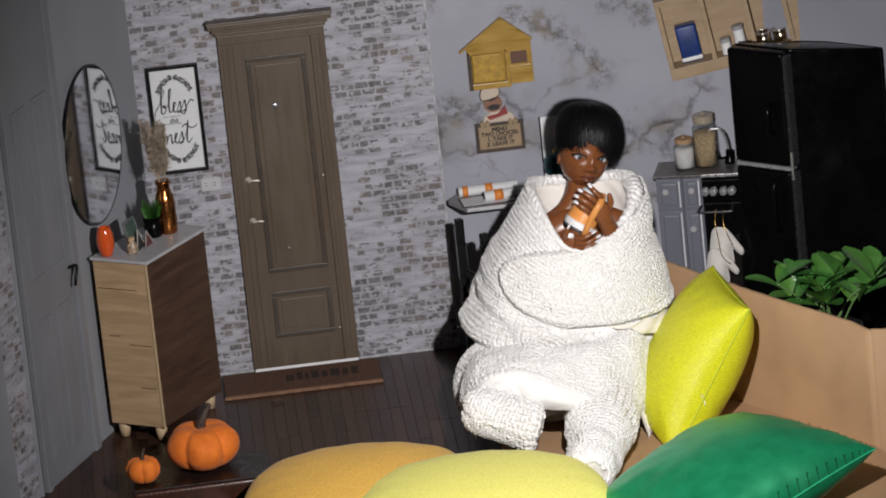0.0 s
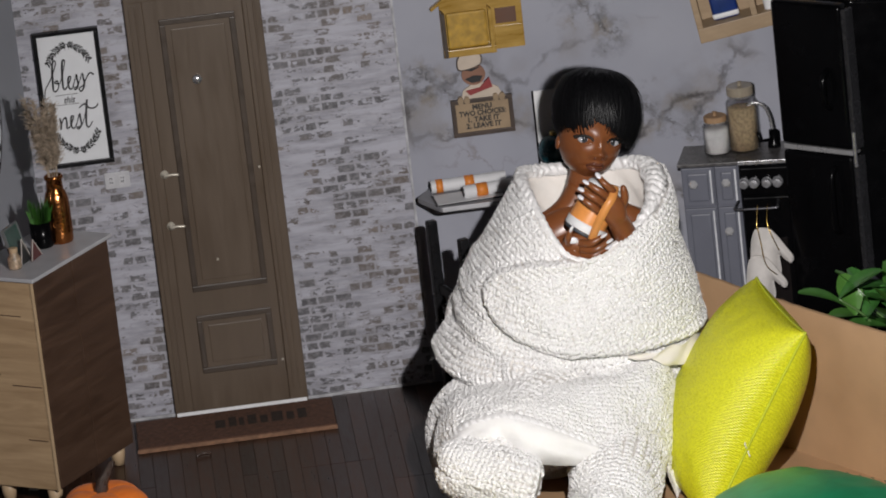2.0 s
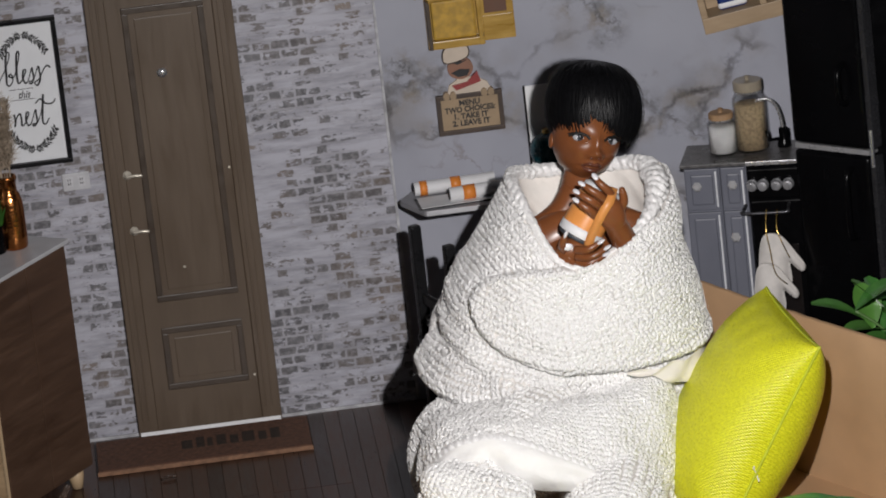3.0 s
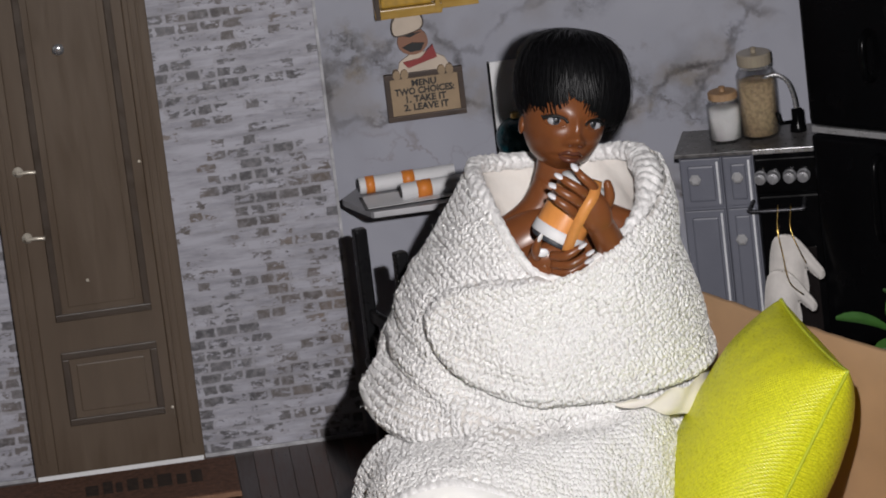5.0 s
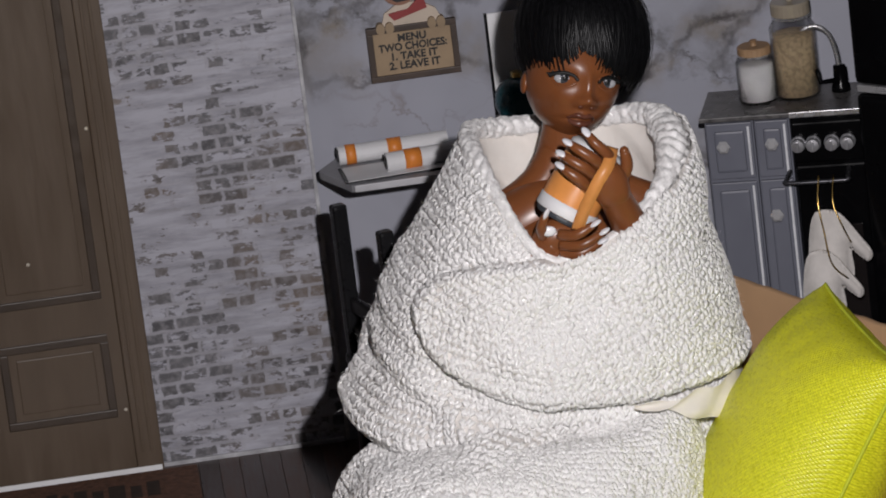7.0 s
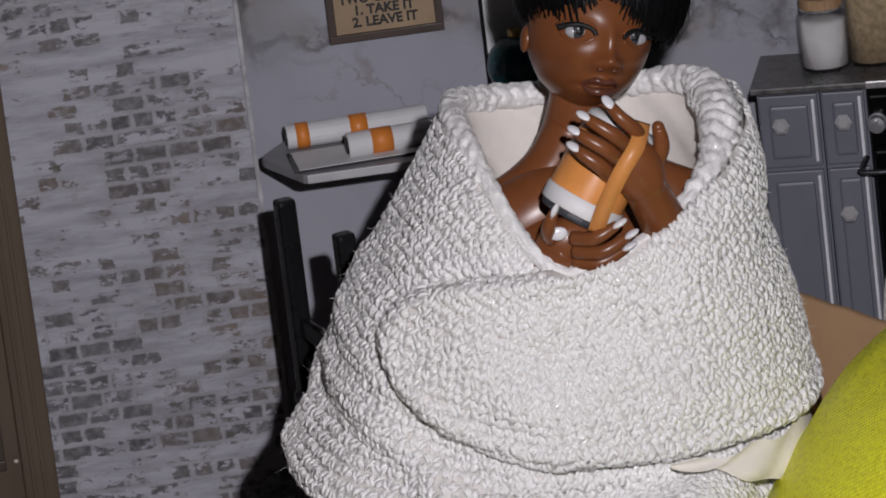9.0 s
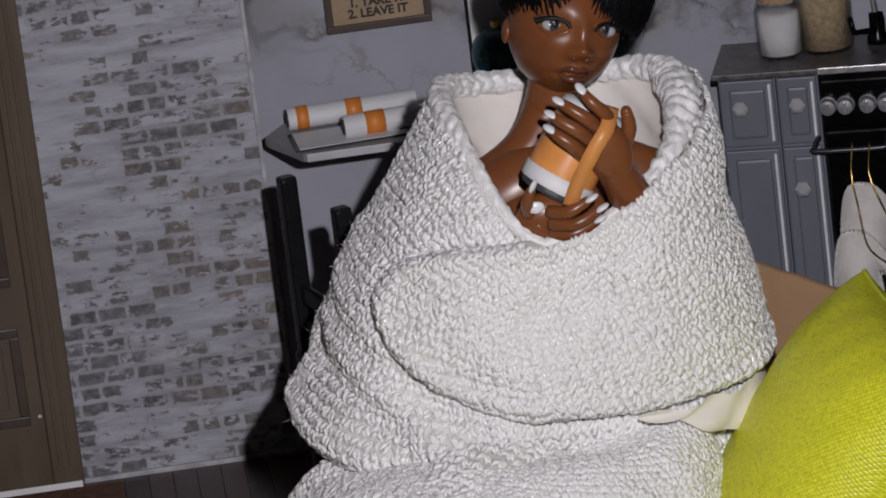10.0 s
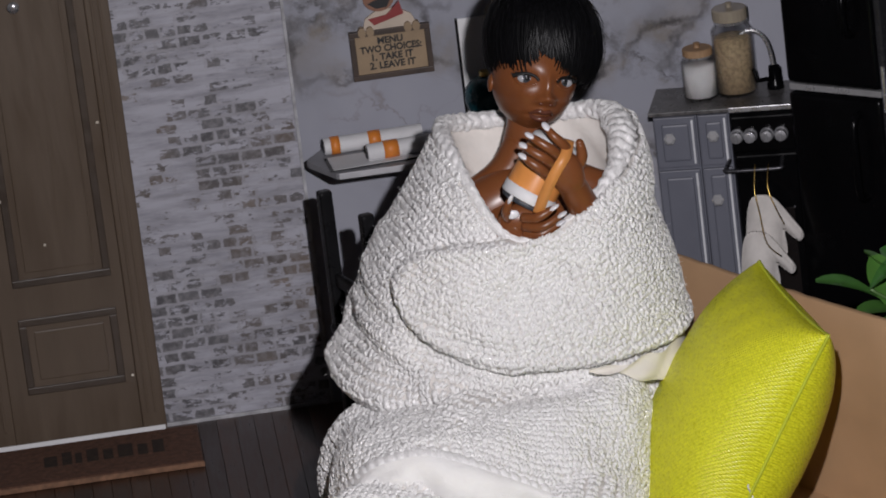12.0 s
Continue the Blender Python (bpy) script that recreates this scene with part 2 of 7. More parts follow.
def part(name, source, material, parent=None, label="", at=None, smooth=False):
    """Link a bmesh or a mesh as ONE mesh object under a thing or a part."""
    if isinstance(source, bmesh.types.BMesh):
        me = bpy.data.meshes.new(name)
        source.normal_update()
        source.to_mesh(me)
        source.free()
        me.polygons.foreach_set("use_smooth", [smooth] * len(me.polygons))
    else:
        me = source
    if material is not None and not me.materials:
        me.materials.append(material)
    ob = new(name, me)
    if parent is not None:
        ob.parent = parent
    if at is not None:
        ob.matrix_basis = at
    if label:
        tagged(ob, label)
    return ob


def thing(name, m, label, category, group="", kind=""):
    ob = new(name)
    ob.empty_display_size = 0.02
    ob.matrix_basis = m
    return tagged(ob, label, category, group, kind)


def box(x0, x1, y0, y1, z0, z1, bevel=0.0, bm=None, seg=2):
    own = bmesh.new()
    bmesh.ops.create_cube(own, size=1.0)
    for v in own.verts:
        v.co = Vector((x0 + (v.co.x + 0.5) * (x1 - x0), y0 + (v.co.y + 0.5) * (y1 - y0), z0 + (v.co.z + 0.5) * (z1 - z0)))
    if bevel:
        bmesh.ops.bevel(own, geom=own.edges[:], offset=bevel, segments=seg, affect="EDGES", profile=0.6)
    return joined(bm, own)


def joined(bm, own):
    if bm is None:
        return own
    me = bpy.data.meshes.new("tmp")
    own.to_mesh(me)
    own.free()
    bm.from_mesh(me)
    bpy.data.meshes.remove(me)
    return bm


def turned(profile, steps=24, bm=None, m=None):
    """A body turned about z from a profile of (radius, height)."""
    own = bmesh.new()
    rings = []
    for r, z in profile:
        rings.append([own.verts.new((r * math.cos(2 * math.pi * k / steps), r * math.sin(2 * math.pi * k / steps), z)) for k in range(steps)] if r > 1e-6 else [own.verts.new((0, 0, z))])
    for a, b in zip(rings, rings[1:]):
        for k in range(steps):
            quad = [a[k % len(a)], a[(k + 1) % len(a)], b[(k + 1) % len(b)], b[k % len(b)]]
            quad = list(dict.fromkeys(quad))
            if len(quad) > 2:
                own.faces.new(quad)
    bmesh.ops.recalc_face_normals(own, faces=own.faces[:])
    if m is not None:
        own.transform(m)
    return joined(bm, own)


def tube(points, radius, sides=8, bm=None, closed=False, taper=None):
    own = bmesh.new()
    pts = [Vector(p) for p in points]
    rings = []
    n = len(pts)
    up = Vector((0, 0, 1))
    side = None
    for k, p in enumerate(pts):
        a, b = pts[(k - 1) % n if closed else max(0, k - 1)], pts[(k + 1) % n if closed else min(n - 1, k + 1)]
        d = (b - a).normalized()
        if side is None:
            side = d.cross(up if abs(d.z) < 0.9 else Vector((1, 0, 0))).normalized()
        side = (side - d * side.dot(d)).normalized()
        other = d.cross(side)
        r = radius * (taper[k] if taper else 1.0)
        rings.append([own.verts.new(p + side * r * math.cos(2 * math.pi * j / sides) + other * r * math.sin(2 * math.pi * j / sides)) for j in range(sides)])
    pairs = list(zip(rings, rings[1:])) + ([(rings[-1], rings[0])] if closed else [])
    for a, b in pairs:
        for j in range(sides):
            own.faces.new((a[j], a[(j + 1) % sides], b[(j + 1) % sides], b[j]))
    if not closed:
        own.faces.new(rings[0][::-1]), own.faces.new(rings[-1])
    bmesh.ops.recalc_face_normals(own, faces=own.faces[:])
    return joined(bm, own)


def plate(outline, thick, axis="y", bm=None, bevel=0.0):
    """A flat piece cut from an outline in (x, z), its back on y = 0 and its face at y = -thick."""
    own = bmesh.new()
    back = [own.verts.new((x, 0, z)) for x, z in outline]
    front = [own.verts.new((x, -thick, z)) for x, z in outline]
    own.faces.new(back), own.faces.new(front[::-1])
    for k in range(len(outline)):
        j = (k + 1) % len(outline)
        own.faces.new((back[k], front[k], front[j], back[j]))
    bmesh.ops.recalc_face_normals(own, faces=own.faces[:])
    if bevel:
        bmesh.ops.bevel(own, geom=[e for e in own.edges], offset=bevel, segments=1, affect="EDGES")
    return joined(bm, own)


def oval(cx, cz, rx, rz, steps=24, start=0.0):
    return [(cx + rx * math.cos(start + 2 * math.pi * k / steps), cz + rz * math.sin(start + 2 * math.pi * k / steps)) for k in range(steps)]


def spline(keys, steps=8, closed=False):
    """Catmull-Rom through the keys."""
    pts = [np.array(k, float) for k in keys]
    n, out = len(pts), []
    for k in range(n if closed else n - 1):
        p = [pts[(k + j) % n] if closed else pts[min(max(k + j, 0), n - 1)] for j in (-1, 0, 1, 2)]
        for s in range(steps):
            t = s / steps
            out.append(0.5 * (2 * p[1] + (p[2] - p[0]) * t + (2 * p[0] - 5 * p[1] + 4 * p[2] - p[3]) * t * t + (3 * p[1] - p[0] - 3 * p[2] + p[3]) * t ** 3))
    return out if closed else out + [pts[-1]]


def writing(text, size, material, parent, at, name="lettering", label="", thick=0.0001, bold=0.0, squeeze=1.0, shear=0.0):
    """Letters in the built-in font, turned into a mesh, standing in the local x-z plane."""
    cu = bpy.data.curves.new(name, "FONT")
    cu.body, cu.size, cu.align_x, cu.align_y, cu.extrude, cu.offset, cu.shear = text, size, "CENTER", "CENTER", thick, bold, shear
    cu.resolution_u = 3
    tmp = bpy.data.objects.new("tmp", cu)
    scene.collection.objects.link(tmp)
    bpy.context.view_layer.update()
    me = bpy.data.meshes.new_from_object(tmp.evaluated_get(bpy.context.evaluated_depsgraph_get()))
    bpy.data.objects.remove(tmp)
    me.transform(Matrix.Rotation(math.pi / 2, 4, "X") @ Matrix.Diagonal((squeeze, 1, 1, 1)))
    me.materials.clear()
    return part(name, me, material, parent, label, at)


M_BRICK, M_MARBLE = brick_paper(), marble_paper()
M_GREY_WALL = plain("grey_painted_board", (0.25, 0.258, 0.285), 0.6, vary=0.08, scale=12, bump=0.06)
M_GREY_DOOR = plain("grey_door_paint", (0.190, 0.196, 0.218), 0.5, vary=0.1, scale=18)
M_FLOOR_GAP = plain("dark_joint", (0.036, 0.023, 0.017), 0.6)
M_PLANK = wood("dark_laminate", (0.020, 0.0095, 0.0062), (0.088, 0.041, 0.024), 0.34, (22, 1.6, 1), 24, 0.4, spread=0.75)
M_DOOR = wood("taupe_door", (0.076, 0.053, 0.036), (0.104, 0.074, 0.050), 0.42, (6, 1, 0.8), 14, 0.4)
# mouldings are the leaf's brown; their shadow lines are put into this darker colour
M_DOOR_SHADE = plain("door_shade_brown", (0.050, 0.035, 0.025), 0.42, vary=0.2, scale=70)
M_WHITE = plain("white_card", (0.75, 0.75, 0.76), 0.55, vary=0.06, scale=30)
M_EDGE = plain("grey_paper_edge", (0.40, 0.40, 0.42), 0.5, vary=0.4, scale=90)
M_BLACK = plain("black_lacquer", (0.010, 0.010, 0.011), 0.30, vary=0.2, scale=40)
M_GLOSS_BLACK = plain("black_enamel", (0.0025, 0.0025, 0.003), 0.22, vary=0.2, scale=30)
M_CHROME = plain("chrome", (0.72, 0.72, 0.74), 0.26, 0.85, vary=0.05)
M_OAK = wood("pale_oak", (0.30, 0.195, 0.105), (0.50, 0.35, 0.205), 0.5, (1, 1, 9), 9, 1.2)
# oak with the front's shade put into its colour; also used for the joints
M_OAK_SHADE_JOINT = wood("oak_shade_and_joint", (0.045, 0.024, 0.015), (0.090, 0.050, 0.031), 0.45, (1, 1, 8), 12, 0.8)
M_OAK_EDGE = plain("oak_edge", (0.46, 0.33, 0.20), 0.5)
M_TOP = plain("grey_laminate", (0.42, 0.42, 0.44), 0.4, vary=0.08, scale=80)
M_CAB = plain("grey_cabinet_paint", (0.135, 0.141, 0.172), 0.40, vary=0.07, scale=20)
M_COUNTER = plain("stone_worktop", (0.095, 0.091, 0.091), 0.32, vary=0.45, scale=140)
M_CARD = plain("brown_cardboard", (0.46, 0.285, 0.155), 0.72, vary=0.12, scale=14, bump=0.12)
for black in (M_GLOSS_BLACK, M_BLACK):
    black.node_tree.nodes["Principled BSDF"].inputs["Specular IOR Level"].default_value = 0.13
M_GLASS = glass("clear_glass")
M_INK = plain("black_ink", (0.012, 0.012, 0.013), 0.6)

# ---- the set: a doll-size room of printed boards ----
CORNER = Vector((-0.0860, 0.0, 0.0))          # where the grey side wall meets the brick wall
SIDE = math.atan2(-0.266, -0.124)            # heading of the grey side wall, out of the corner
TOP = 0.52

floor = tagged(part("floor", box(-0.75, 1.15, -1.05, 0.012, -0.02, -0.0006), M_FLOOR_GAP), "dark brown wood laminate floor of narrow planks", "floor", kind="structure")
wall_brick = tagged(part("wall_brick", box(-0.12, 0.2095, 0.0, 0.006, -0.0006, TOP), M_BRICK), "whitewashed brick printed paper on a board wall", "wall", kind="structure")
wall_marble = tagged(part("wall_marble", box(0.2095, 0.5312, 0.0, 0.006, -0.0006, TOP), M_MARBLE), "white marble printed paper on a board wall", "wall", kind="structure")
tagged(part("trim", box(0.2086, 0.2106, -0.0012, -0.0001, 0.0, TOP, 0.0003), M_EDGE), "thin curled white paper edge between two wall papers", "trim", kind="structure")
tagged(part("baseboard", box(-0.0850, 0.2075, -0.0022, -0.0001, -0.0004, 0.0022, 0.0004), M_EDGE), "thin white strip along the foot of the brick wall", "baseboard", kind="structure")

side_wall_frame = Matrix.Translation(CORNER) @ Matrix.Rotation(SIDE, 4, "Z")   # x runs out along the wall, y points out of the room
wall_left = tagged(part("wall_left", box(0.0, 0.62, -0.006, 0.0, -0.0006, TOP), M_GREY_WALL, at=side_wall_frame), "plain grey painted board side wall", "wall", kind="structure")


def panel_door(width, height, relief, mat, parent, panels, dark, depth=0.003):
    """A door leaf in the x-z plane, its face towards -y, with raised mouldings round sunk panels."""
    leaf = part("leaf", box(0, width, -depth, -0.0002, 0.0, height, 0.0005), mat, parent)
    for x0, x1, z0, z1, m in panels:
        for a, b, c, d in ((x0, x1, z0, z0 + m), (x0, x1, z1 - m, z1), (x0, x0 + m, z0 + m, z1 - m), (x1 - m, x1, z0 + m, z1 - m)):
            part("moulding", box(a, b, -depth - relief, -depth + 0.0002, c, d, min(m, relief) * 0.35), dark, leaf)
        part("panel", box(x0 + m * 1.9, x1 - m * 1.9, -depth - relief * 0.55, -depth + 0.0002, z0 + m * 1.9, z1 - m * 1.9, relief * 0.3), mat, leaf)
    return leaf


# the front door in the brick wall
door = thing("door_1", pose(0.0, -0.0005, 0.0), "closed taupe wooden front door with two moulded panels", "door", kind="structure")
leaf = panel_door(0.078, 0.345, 0.0016, M_DOOR, door, [(0.0115, 0.0715, 0.1025, 0.3285, 0.0046), (0.0115, 0.0715, 0.0335, 0.0820, 0.0046)], M_DOOR_SHADE)
leaf.location.x = 0.0145
for x0, x1 in ((0.0, 0.0145), (0.0925, 0.107)):
    jamb = part("casing", box(x0, x1, -0.0052, -0.0002, 0.0, 0.353, 0.0008), M_DOOR, door)
    for k in (0.3, 0.62):
        part("flute", box(x0 + 0.0145 * k - 0.0009, x0 + 0.0145 * k + 0.0009, -0.0060, -0.0050, 0.012, 0.343, 0.0004), M_DOOR, jamb)
part("lintel", box(0.0, 0.107, -0.0056, -0.0002, 0.345, 0.3545, 0.0008), M_DOOR, door)
for z0, z1, out in ((0.3545, 0.3585, 0.002), (0.3585, 0.3630, 0.0045), (0.3630, 0.3685, 0.0085), (0.3685, 0.3710, 0.0095)):
    part("cornice", box(-out, 0.107 + out, -0.0055 - out, -0.0002, z0, z1, 0.0008), M_DOOR, door, "stepped crown moulding" if z0 < 0.355 else "")
part("threshold", box(0.001, 0.106, -0.0072, -0.0058, -0.0004, 0.0036, 0.0004), M_WHITE, door, "white strip under the door")
part("peephole", turned([(0.0, -0.0012), (0.0022, -0.001), (0.0034, 0.0), (0.0036, 0.0016), (0.0, 0.0016)], 20, m=pose(0.0505, -0.0046, 0.2775, 90)), M_CHROME, door, "round chrome peephole", smooth=True)
M_NICKEL = plain("pale_nickel", (0.62, 0.57, 0.48), 0.30, 0.25)
for z in (0.203, 0.160):
    h = part("handle", turned([(0.0, 0.0), (0.0032, 0.0004), (0.0034, 0.0018), (0.0012, 0.0024), (0.0012, 0.0060), (0.0, 0.0062)], 14, m=pose(0.0155, -0.0036, z, 90)), M_NICKEL, door, "small nickel lever handle", smooth=True)
    part("lever", tube(spline([(0.0155, -0.0090, z), (0.0205, -0.0096, z + 0.0004), (0.0265, -0.0094, z - 0.0002)], 4), 0.0011, 8), M_NICKEL, h, smooth=True)
for x, z in ((0.0905, 0.038), (0.0905, 0.200), (0.049, 0.128)):
    part("screw", turned([(0.0, -0.0004), (0.0008, -0.0002), (0.001, 0.0006), (0.0, 0.0006)], 8, m=pose(x, -0.0058 if x > 0.08 else -0.0052, z, 90)), M_NICKEL, door)

# framed words beside the door
pic = thing("framed_picture", pose(-0.0740, -0.0002, 0.2185), "white printed wall picture in a thin black frame", "picture")
PW, PH, FW = 0.0520, 0.1115, 0.0034
part("print", box(FW * 0.7, PW - FW * 0.7, -0.0022, -0.0003, FW * 0.7, PH - FW * 0.7), plain("picture_paper", (0.62, 0.63, 0.65), 0.6, vary=0.04), pic)
for a, b, c, d in ((0, PW, 0, FW), (0, PW, PH - FW, PH), (0, FW, FW, PH - FW), (PW - FW, PW, FW, PH - FW)):
    part("frame_rail", box(a, b, -0.0052, -0.0002, c, d, 0.0005), M_BLACK, pic)
BLESS = [(-0.9, -0.6), (-0.8, 0.2), (-0.2, 1.0), (0.35, 2.0), (0.45, 2.5), (0.2, 2.6), (0.05, 2.0), (0.1, 0.6), (0.15, 0.05), (0.5, -0.05), (0.8, 0.4), (0.6, 0.85), (0.35, 0.7), (0.9, 0.6), (1.3, 1.4), (1.55, 2.3), (1.45, 2.6), (1.25, 2.3), (1.25, 0.8), (1.4, 0.05), (1.75, 0.2), (2.1, 0.65), (2.25, 1.0), (2.0, 1.05), (1.9, 0.5), (2.15, 0.0), (2.5, 0.2), (2.9, 1.15), (3.0, 0.8), (3.1, 0.3), (2.85, -0.1), (2.6, 0.05), (3.1, 0.25), (3.6, 1.2), (3.75, 0.8), (3.85, 0.2), (3.5, -0.3), (3.2, -0.05), (3.7, 0.2), (4.2, 0.9), (4.6, 1.2), (5.0, 1.0)]
NEST = [(0.0, 1.0), (0.15, 0.5), (0.1, 0.0), (0.3, 0.7), (0.65, 1.0), (0.8, 0.6), (0.85, 0.05), (1.2, 0.2), (1.5, 0.7), (1.6, 1.0), (1.35, 1.0), (1.3, 0.4), (1.55, 0.0), (1.9, 0.25), (2.3, 1.15), (2.4, 0.8), (2.5, 0.25), (2.2, -0.1), (2.0, 0.05), (2.6, 0.25), (3.1, 1.5), (3.2, 2.3), (3.1, 1.2), (3.1, 0.2), (3.4, -0.05), (3.8, 0.4)]
T_BAR = [(2.3, 1.65), (2.9, 1.95), (3.5, 1.55), (4.2, 1.55), (4.5, 1.85)]


def brush_script(keys, unit, x, z):
    """A brush stroke along keys: thick going down, thin going up."""
    pts = [np.array((p[0] + 0.14 * p[1], p[1] * 1.42)) * unit for p in spline(keys, 6)]
    fall = [max(0.0, min(1.0, 0.5 + (a[1] - b[1]) / unit * 1.6)) for a, b in zip(pts, pts[1:])]
    fall = np.convolve(np.array(fall + fall[-1:]), np.ones(5) / 5, "same")
    return tube([(x + p[0], -0.0024, z + p[1]) for p in pts], 0.00052, 6, taper=[0.62 + 1.2 * f for f in fall])


part("lettering", brush_script(BLESS, 0.0066, 0.0105, 0.0632), M_INK, pic, "black brush lettering", smooth=True)
part("lettering", brush_script(NEST, 0.0068, 0.0125, 0.0310), M_INK, pic, smooth=True)
part("lettering", brush_script(T_BAR, 0.0068, 0.0125, 0.0310), M_INK, pic, smooth=True)
writing("this", 0.0078, M_INK, pic, pose(0.0225, -0.0024, 0.0545), squeeze=0.8, shear=0.34, bold=0.0001)
for x0, x1, z in ((0.0125, 0.0300, 0.0588), (0.0125, 0.0300, 0.0508)):
    part("rule", box(x0, x1, -0.0025, -0.0021, z, z + 0.0004), M_INK, pic)


def sprig(sign, top):
    """Half a wreath: a bent stem with pointed leaves, drawn as thin ink plates."""
    bm = bmesh.new()
    rnd = random.Random(5)
    stem = spline([(0.0, 0.0), (0.0065, -0.0030), (0.0125, -0.0085), (0.0165, -0.0150)], 5)
    for a, b in zip(stem, stem[1:]):
        d = b - a
        nrm = np.array((-d[1], d[0])) / np.linalg.norm(d) * 0.00025
        plate([tuple((a - nrm) * (sign, top)), tuple((b - nrm) * (sign, top)), tuple((b + nrm) * (sign, top)), tuple((a + nrm) * (sign, top))], 0.0003, bm=bm)
    for k in range(1, len(stem) - 1):
        for side in (-1, 1):
            d = stem[k + 1] - stem[k - 1]
            ang = math.atan2(d[1], d[0]) + side * rnd.uniform(0.7, 1.1)
            ln, wd = rnd.uniform(0.0028, 0.0046), rnd.uniform(0.0006, 0.0009)
            u, w = np.array((math.cos(ang), math.sin(ang))), np.array((-math.sin(ang), math.cos(ang)))
            pts = [stem[k], stem[k] + u * ln * 0.45 + w * wd, stem[k] + u * ln, stem[k] + u * ln * 0.45 - w * wd]
            plate([tuple(p * (sign, top)) for p in pts], 0.0003, bm=bm)
    return bm


for sign in (-1, 1):
    part("leaf_sprig", sprig(sign, 1), M_INK, pic, at=pose(0.026, -0.0022, 0.1000))
    part("leaf_sprig", sprig(sign, -1), M_INK, pic, at=pose(0.026, -0.0022, 0.0118))

switch = thing("wall_socket", pose(-0.0320, -0.0002, 0.1957), "grey double wall socket plate on the brick wall", "socket")
part("plate", box(0, 0.0200, -0.0016, 0, 0, 0.0130, 0.0005), plain("socket_grey", (0.46, 0.46, 0.48), 0.4), switch)
for x in (0.0042, 0.0132):
    outlet = part("outlet", box(x - 0.0018, x + 0.0032, -0.0021, -0.0014, 0.0028, 0.0102, 0.0003), plain("outlet_white", (0.5, 0.5, 0.52), 0.4), switch)
    for z in (0.0045, 0.0075):
        part("slot", box(x - 0.0004, x + 0.0002, -0.0023, -0.0019, z, z + 0.0016), M_INK, outlet)
        part("slot", box(x + 0.0012, x + 0.0018, -0.0023, -0.0019, z, z + 0.0016), M_INK, outlet)

# oval mirror on the grey wall
mirror = thing("wall_mirror", side_wall_frame @ pose(0.120, 0.0036, 0.290, 0, 0, 2.4), "oval frameless mirror with a thin dark rim", "mirror")
n_mirror = Nodes("mirror_silver", 0.03, 1.0)
n_mirror.put("Base Color", n_mirror.ramp(n_mirror.noise(30), (0.3, (0.58, 0.60, 0.62)), (0.7, (0.66, 0.68, 0.70))))
n_mirror.put("Roughness", n_mirror.ramp(n_mirror.noise(80), (0.4, 0.045), (0.8, 0.085)))
flip = Matrix.Rotation(math.pi, 4, "Z")
part("glass_disc", plate(oval(0, 0, 0.0720, 0.0790, 64), 0.0009), n_mirror.mat, mirror, at=flip)
part("rim", tube([(x, -0.0008, z) for x, z in oval(0, 0, 0.0720, 0.0790, 72)], 0.0006, 6, closed=True), M_BLACK, mirror, "thin dark rim", at=flip, smooth=True)

# panelled inner door in the grey wall
grey_door = thing("door_2", side_wall_frame @ pose(0.305, 0.0004, 0.0) @ flip, "closed grey panelled inner door", "door", kind="structure")
panel_door(0.105, 0.50, 0.0011, M_GREY_DOOR, grey_door, [(0.014, 0.046, 0.022, 0.165, 0.0026), (0.060, 0.093, 0.022, 0.165, 0.0026), (0.014, 0.046, 0.205, 0.375, 0.0026), (0.060, 0.093, 0.205, 0.375, 0.0026)], M_GREY_DOOR)
for x0, x1 in ((-0.009, 0.0), (0.105, 0.117)):
    part("casing", box(x0, x1, -0.0062, -0.0002, 0.0, 0.51, 0.001), M_GREY_DOOR, grey_door)
part("handle", tube(spline([(0.097, -0.003, 0.193), (0.097, -0.012, 0.196), (0.091, -0.013, 0.186), (0.090, -0.012, 0.178)], 4), 0.0016, 8), M_BLACK, grey_door, "dark door lever", smooth=True)

# ---- dresser with its ornaments, by the grey wall ----
DRESS = Matrix.Translation((-0.096, -0.185, 0.0)) @ Matrix.Rotation(math.atan2(0.085, 0.058), 4, "Z")   # x runs along the front, y points to the wall
dresser = thing("dresser", DRESS, "low oak dresser with shade-coloured front doors and grey top", "dresser")
DL, DD, DZ0, DZ1 = 0.106, 0.062, 0.016, 0.186
part("body", box(0.0, DL, 0.0016, DD, DZ0, DZ1, 0.0006), M_OAK, dresser, "pale oak carcass")
part("front_edge", box(-0.0008, 0.0014, -0.0004, 0.0014, DZ0, DZ1, 0.0003), M_OAK_EDGE, dresser)
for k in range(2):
    d = part("door", box(0.0018 + k * 0.0524, 0.0532 + k * 0.0524, -0.0012, 0.0013, DZ0 + 0.001, DZ1 - 0.001, 0.0005), M_OAK_SHADE_JOINT, dresser, "oak door with its shade put into the colour")
part("top", box(-0.003, DL + 0.003, -0.0035, DD + 0.001, DZ1, DZ1 + 0.0032, 0.0007), M_TOP, dresser, "light grey top board")
for z, y0, y1 in ((DZ0 + 0.040, 0.004, 0.022), (DZ0 + 0.084, 0.003, 0.030), (DZ0 + 0.092, 0.040, 0.052), (DZ0 + 0.141, 0.014, DD - 0.003)):
    part("board_joint", box(-0.0006, 0.0001, y0, y1, z, z + 0.0006, 0.0002), M_OAK_SHADE_JOINT, dresser)
